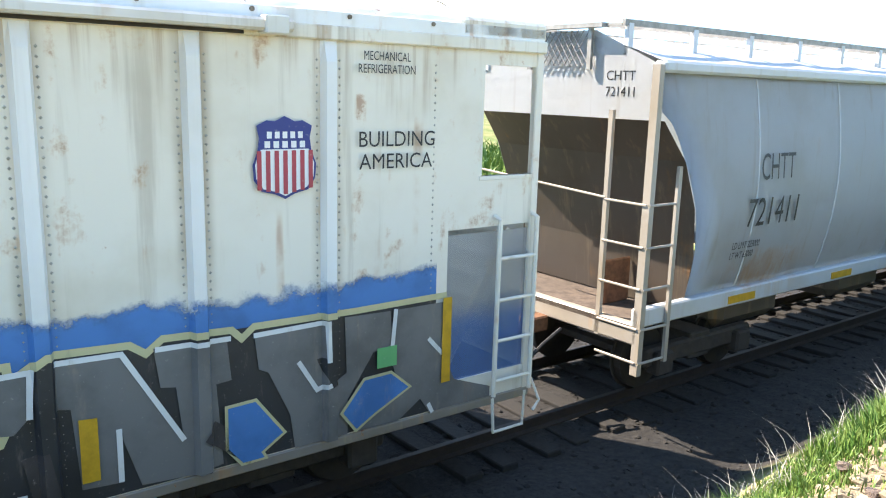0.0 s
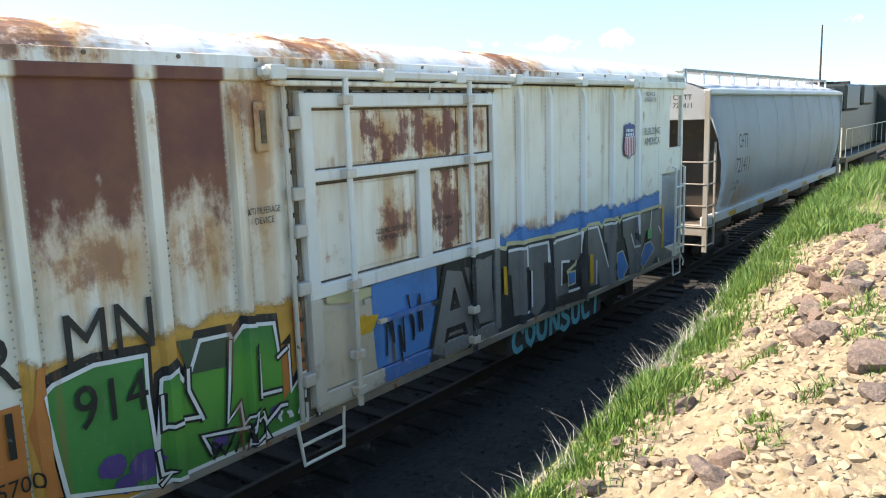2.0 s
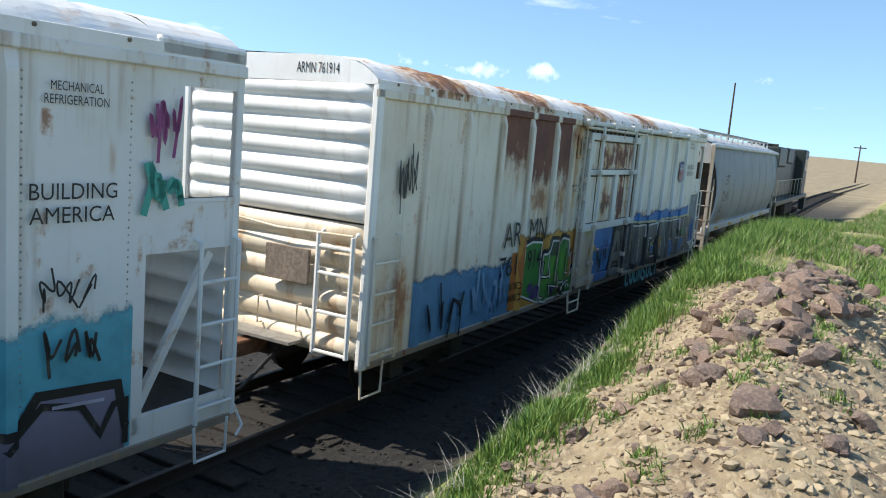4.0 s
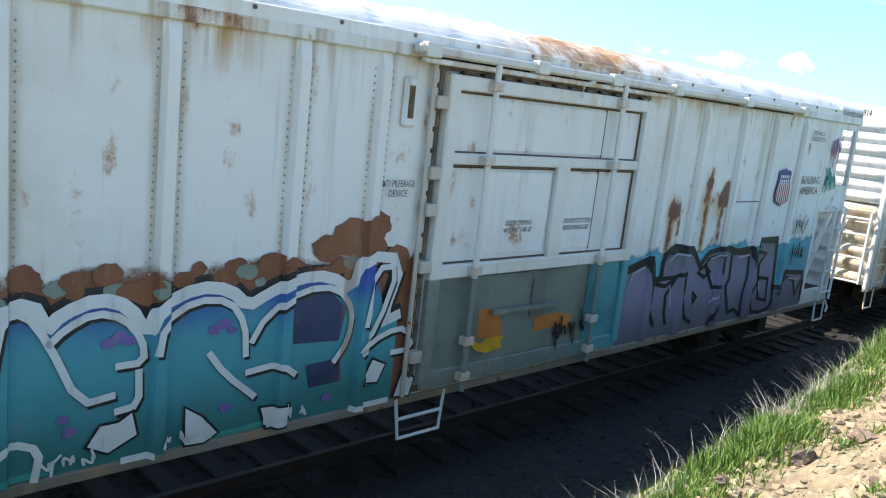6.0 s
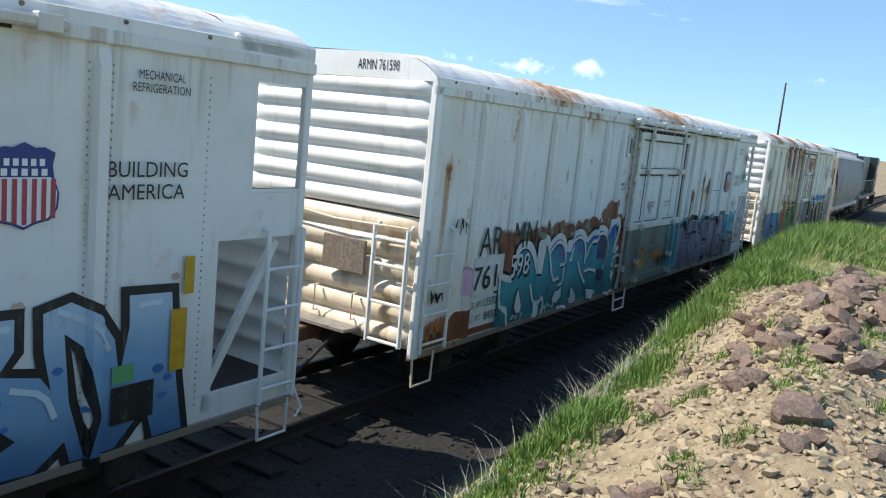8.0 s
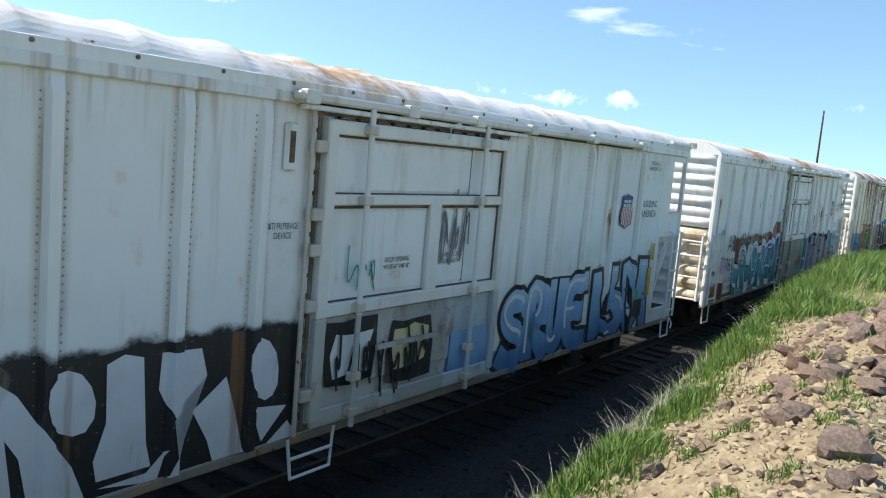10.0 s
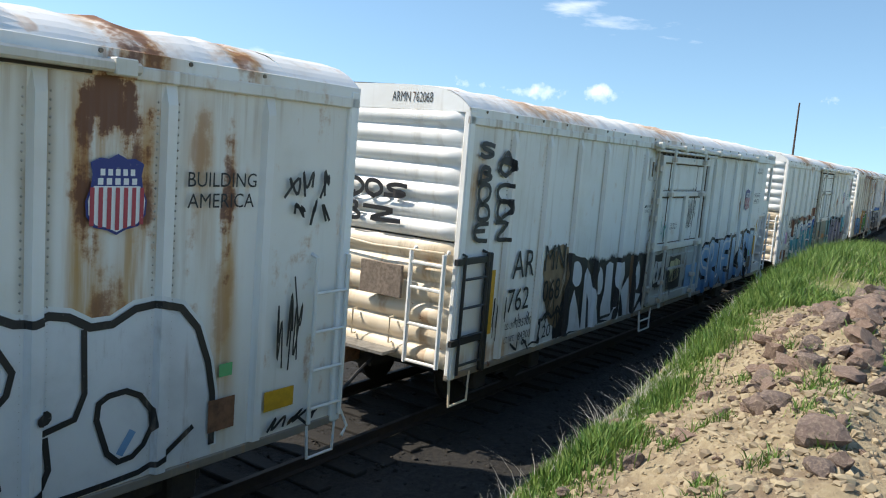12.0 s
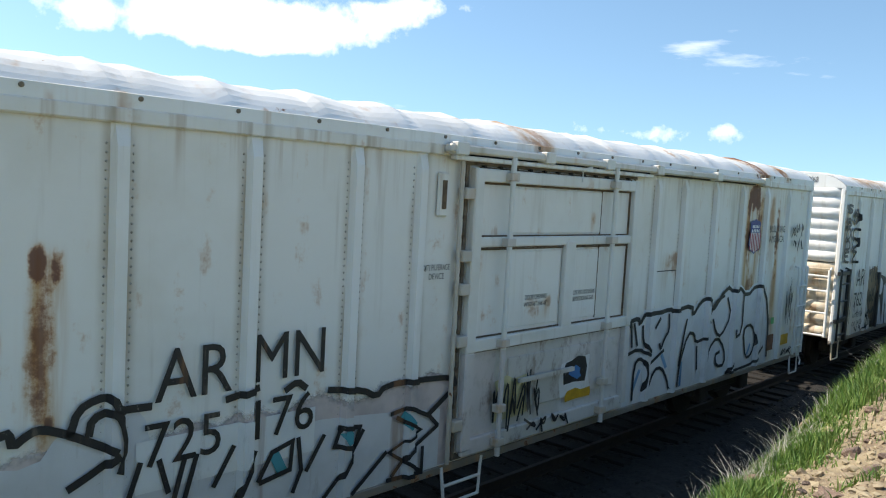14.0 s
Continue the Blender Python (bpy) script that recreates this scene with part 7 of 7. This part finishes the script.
# ---- pole and wires ----
pole_wood = plain("pole_timber", (0.09, 0.06, 0.045), 0.9)
pole = thing("utility_pole", "tall weathered timber pole beyond the track", "pole")
px, py = 56.0, 11.15
pz = float(ground_height(px, py))
bm = bmesh.new()
bmesh.ops.create_cone(bm, cap_ends=True, segments=12, radius1=0.10, radius2=0.05, depth=8.8 - pz, matrix=Matrix.Translation((px, py, (8.8 + pz) / 2 - 0.2)))
part("shaft", bm, pole_wood, pole)
far_pole = thing("utility_pole", "distant timber pole on the hillside", "pole")
qx, qy = 210.0, 12.0
qz = float(ground_height(qx, qy))
bm = bmesh.new()
bmesh.ops.create_cone(bm, cap_ends=True, segments=8, radius1=0.2, radius2=0.14, depth=9, matrix=Matrix.Translation((qx, qy, qz + 4.2)))
part("shaft", bm, pole_wood, far_pole)
part("crossarm", boxed(qx - 0.1, qx + 0.1, qy - 1.3, qy + 1.3, qz + 8.0, qz + 8.25), pole_wood, far_pole)

# ---- covered hopper ----
HOP = worn_paint("grey_hopper_paint", (0.50, 0.53, 0.55), [(-5.4, 1.6, 0.8, 0.3, 0.4)], rust=0.66, dirt=0.4)
# upper end paint is paler than the sides: direct sun put into the colour
HOP_END = worn_paint("sunlit_hopper_end_paint", (0.68, 0.70, 0.71), rust=0.66, dirt=0.3)
# grime plus the end sheet's shadow, both held in this dark tone
HOP_DARK = worn_paint("grimy_shaded_hopper_steel", (0.15, 0.125, 0.105), rust=0.6, dirt=0.7)
HOP_FRAME = worn_paint("grimy_hopper_frame_paint", (0.36, 0.325, 0.28), rust=0.56, dirt=0.7)
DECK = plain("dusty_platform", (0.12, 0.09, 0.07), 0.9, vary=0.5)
HL = 7.96
hopper = thing("covered_hopper_car", "grey covered hopper car with curved sides and roof walkway", "train car", "cars of the freight train")


def hop_y(z):
    """Half width of the swelling side at z."""
    t = (z - 1.35) / 2.75
    return 1.40 + 0.20 * math.sin(math.pi * min(1, max(0, t)) ** 0.9) + 0.02 * t


def hop_start(z):
    return float(np.interp(z, [1.35, 1.9, 2.5, 3.0, 3.45, 3.6, 4.1], [7.0, 7.05, 7.2, 7.42, 7.65, 7.84, 7.84]))


for s in (-1, 1):
    bm = bmesh.new()
    rows = []
    for j in range(23):
        z = 1.35 + 2.75 * j / 22
        e = hop_start(z)
        rows.append([bm.verts.new((-e + 2 * e * i / 30, s * hop_y(z), z)) for i in range(31)])
    for a, b in zip(rows, rows[1:]):
        for i in range(30):
            bm.faces.new((a[i], a[i + 1], b[i + 1], b[i]))
    bmesh.ops.solidify(bm, geom=bm.faces[:], thickness=0.012)
    part("side_sheet", bm, HOP, hopper, "swelling grey side sheet", smooth=True)
    part("top_chord", boxed(-HL + 0.1, HL - 0.1, s * 1.45 - 0.09, s * 1.45 + 0.09, 4.02, 4.15, bevel=0.03), HOP, hopper)
    part("side_sill", boxed(-HL, HL, s * 1.45 - 0.06, s * 1.45 + 0.06, 1.16, 1.38, bevel=0.02), HOP, hopper)
    for x in (-5.9, -3.3, -0.6, 2.1, 4.6):
        part("reflector", boxed(x - 0.3, x + 0.3, s * 1.512 - 0.005, s * 1.512 + 0.005, 1.2, 1.3), YELLOW, hopper)
for k in range(1, 8):
    x = -HL + k * 2.0
    bm = bmesh.new()
    tube(bm, [(x, -hop_y(z) - 0.004, z) for z in np.linspace(1.4, 4.0, 12)], 0.012, 5)
    part("side_seam", bm, HOP, hopper)
for s in (-1, 1):
    e = s * 7.84
    bm = bmesh.new()
    bm.faces.new([bm.verts.new(p) for p in ((e, -1.5, 3.5), (e, 1.5, 3.5), (e, 1.5, 4.08), (e, 0.5, 4.5), (e, -0.5, 4.5), (e, -1.5, 4.08))])
    bmesh.ops.solidify(bm, geom=bm.faces[:], thickness=0.03)
    end_face = max(abs(v.co.x) for v in bm.verts)
    part("end_sheet", bm, HOP_END, hopper, "upper end sheet in paint made paler for the sun")
    bm = bmesh.new()
    zs = [(s * 7.8, 3.5), (s * 7.44, 3.05), (s * 7.21, 2.5), (s * 7.06, 1.9), (s * 7.0, 1.2)]
    rings = [[bm.verts.new((x, y, z)) for y in (-hop_y(z) + 0.004, hop_y(z) - 0.004)] for x, z in zs]
    for a, b in zip(rings, rings[1:]):
        bm.faces.new((a[0], a[1], b[1], b[0]))
    bmesh.ops.solidify(bm, geom=bm.faces[:], thickness=0.03)
    part("slope_sheet", bm, HOP_DARK, hopper, "grimy sloping end sheet, darkened as if shaded")
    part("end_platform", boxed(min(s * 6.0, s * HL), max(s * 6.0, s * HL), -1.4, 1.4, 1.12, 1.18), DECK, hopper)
    part("end_sill", boxed(min(s * (HL - 0.12), s * HL), max(s * (HL - 0.12), s * HL), -1.5, 1.5, 0.95, 1.2, bevel=0.02), HOP_FRAME, hopper)
    part("end_post", boxed(min(s * (HL - 0.08), s * HL), max(s * (HL - 0.08), s * HL), -1.54, -1.44, 0.6, 4.1), HOP_FRAME, hopper)
    for y in (-0.9,):
        part("ladder_rail", boxed(min(s * (HL - 0.05), s * HL), max(s * (HL - 0.05), s * HL), y - 0.03, y + 0.03, 0.95, 3.6), HOP_FRAME, hopper)
    part("side_ladder_rail", boxed(min(s * (HL - 0.52), s * (HL - 0.46)), max(s * (HL - 0.52), s * (HL - 0.46)), -1.56, -1.52, 0.7, 3.0), HOP_FRAME, hopper)
    for z in (0.75, 1.15, 1.62, 2.1, 2.58):
        part("rung", tubes(0.016, [(s * HL, -1.5, z), (s * HL, -0.9, z)]), HOP_FRAME, hopper)
        part("rung", tubes(0.016, [(s * HL, -1.54, z), (s * (HL - 0.5), -1.54, z)]), HOP_FRAME, hopper)
    part("grab_bar", tubes(0.016, [(s * HL, -0.9, 2.6), (s * HL, 1.4, 2.72)]), HOP_FRAME, hopper)
    part("slope_gusset", boxed(s * 7.3 - 0.25, s * 7.3 + 0.25, -0.62, -0.58, 1.18, 1.75, bevel=0.02), RUSTY, hopper)
bm = bmesh.new()
ys = [-1.5, -1.1, -0.5, 0, 0.5, 1.1, 1.5]
rows = [[bm.verts.new((x, y, 4.12 + 0.36 * (1 - (abs(y) / 1.5) ** 1.5) + (0.02 if i % 4 == 0 else 0))) for y in ys] for i, x in enumerate(np.linspace(-7.85, 7.85, 41))]
for a, b in zip(rows, rows[1:]):
    for k in range(6):
        bm.faces.new((a[k], a[k + 1], b[k + 1], b[k]))
part("roof", bm, HOP, hopper, "sloping roof sheet with hatches")
for s in (-1, 1):
    w = part("roof_walkway", boxed(-7.9, 7.9, s * 0.95 - 0.02, s * 0.95 + 0.02, 4.53, 4.6), TREAD, hopper, "open steel roof walkway")
    for x in np.arange(-7.8, 7.9, 1.2):
        part("walkway_bracket", boxed(x - 0.04, x + 0.04, s * 0.95 - 0.03, s * 0.95 + 0.03, 4.2, 4.56), HOP, w)
    bm = bmesh.new()
    for x in np.arange(-7.9, 7.9, 0.22):
        box(bm, x, x + 0.03, s * 0.72 - 0.2, s * 0.72 + 0.2, 4.53, 4.56)
    tagged(part("grating", bm, TREAD, w), kind="stuff")
bm = bmesh.new()
for k in range(8):
    for sgn in (1, -1):
        y = -0.45 + k * 0.09
        tube(bm, [(-7.9, y, 4.5 if sgn > 0 else 4.1), (-7.9, y + 0.3, 4.1 if sgn > 0 else 4.5)], 0.009, 4)
box(bm, -7.92, -7.88, -0.5, -0.44, 4.05, 4.55)
box(bm, -7.92, -7.88, 0.5, 0.56, 4.05, 4.55)
box(bm, -7.98, -7.86, -0.7, 0.7, 4.52, 4.57)
part("end_grate", bm, TREAD, hopper, "diamond mesh end walkway")
for i in range(4):
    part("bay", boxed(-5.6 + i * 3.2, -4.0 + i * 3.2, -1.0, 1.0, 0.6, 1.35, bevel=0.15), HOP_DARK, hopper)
for text, x, z, h, w in (("CHTT", -5.95, 2.78, 0.33, 0.78), ("721411", -6.15, 2.2, 0.36, 1.15), ("LD LMT 223000", -6.35, 1.93, 0.09, 0.6), ("LT WT 63000", -6.35, 1.8, 0.09, 0.5)):
    bm = letters(text, x, z, h, w)
    for v in bm.verts:
        v.co.y = -hop_y(v.co.z) - 0.036
    part("lettering", bm, BLACK, hopper, "black stencilled lettering")
for text, z in (("CHTT", 3.93), ("721411", 3.75)):
    bm = letters(text, 0, z, 0.11, 0.42)
    for v in bm.verts:
        v.co = Vector((-end_face - 0.004, -0.7 - v.co.x, v.co.z))
    part("lettering", bm, BLACK, hopper)
wheelset_truck(hopper, -6.1)
wheelset_truck(hopper, 6.1)
coupler(hopper, -HL, -1)
coupler(hopper, HL, 1)

# ---- locomotive ----
LOCO = plain("dark_green_loco_paint", (0.022, 0.03, 0.026), 0.45, vary=0.3)
RAILING = plain("pale_handrail_paint", (0.60, 0.58, 0.45), 0.5)
GLASS = Mat("cab_glass", 0.08)
GLASS.colour((0.25, 0.3, 0.33))
loco = thing("locomotive", "dark diesel locomotive with pale handrails, leading the train", "locomotive")
part("deck", boxed(-9, 9, -1.5, 1.5, 1.35, 1.6, bevel=0.03), LOCO, loco)
part("long_hood", boxed(-8.2, 4.2, -0.95, 0.95, 1.6, 4.35, bevel=0.12), LOCO, loco)
part("radiator", boxed(-7.8, -4.2, -1.25, 1.25, 3.4, 4.5, bevel=0.1), LOCO, loco)
part("dynamic_brake", boxed(-2.0, 1.2, -1.1, 1.1, 3.6, 4.55, bevel=0.1), LOCO, loco)
cab = part("cab", boxed(4.2, 6.7, -1.5, 1.5, 1.6, 4.6, bevel=0.1), LOCO, loco)
part("cab_window", boxed(4.7, 5.4, -1.52, -1.5, 3.2, 4.0), GLASS.m, cab)
part("cab_window", boxed(5.6, 6.3, -1.52, -1.5, 3.2, 4.0), GLASS.m, cab)
part("short_hood", boxed(6.7, 8.4, -0.9, 0.9, 1.6, 3.2, bevel=0.12), LOCO, loco)
part("fuel_tank", boxed(-2.4, 2.4, -1.3, 1.3, 0.45, 1.3, bevel=0.15), IRON, loco)
part("exhaust_stack", boxed(-0.9, -0.5, -0.3, 0.3, 4.5, 4.75, bevel=0.03), IRON, loco)
part("fan", disc(bmesh.new(), (-6.8, 0, 4.55), (0, 0, 1), 0.6, 0.14), IRON, loco)
part("fan", disc(bmesh.new(), (-5.3, 0, 4.55), (0, 0, 1), 0.6, 0.14), IRON, loco)
part("handrail", tubes(0.02, [(-8.9, -1.46, 1.6), (-8.9, -1.46, 2.7), (4.0, -1.46, 2.7), (4.2, -1.46, 2.4)]), RAILING, loco)
part("handrail", tubes(0.03, [(-8.95, -1.3, 1.0), (-8.95, -1.3, 2.75), (-8.95, -0.4, 2.75), (-8.95, -0.4, 1.6)]), RAILING, loco)
for x in np.arange(-7.4, 4, 1.9):
    part("stanchion", tubes(0.016, [(x, -1.46, 1.55), (x, -1.46, 2.7)]), RAILING, loco)
for x in (-8.6, 8.6):
    part("steps", boxed(x - 0.3, x + 0.3, -1.48, -1.1, 0.45, 1.4), LOCO, loco)
wheelset_truck(loco, -5.6)
wheelset_truck(loco, 5.6)
coupler(loco, -9, -1)


# ---- how the train runs ----
def ride(ob, ahead):
    rows = [(t, on_track(s + ahead)) for t, s in TRAVEL]
    walk(ob, rows)


def motions():
    for i, ob in enumerate((car_a, car_b, car_c, car_d)):
        ride(ob, -PITCH * i)
    ride(hopper, 18.55)
    ride(loco, 37.2)


motions()
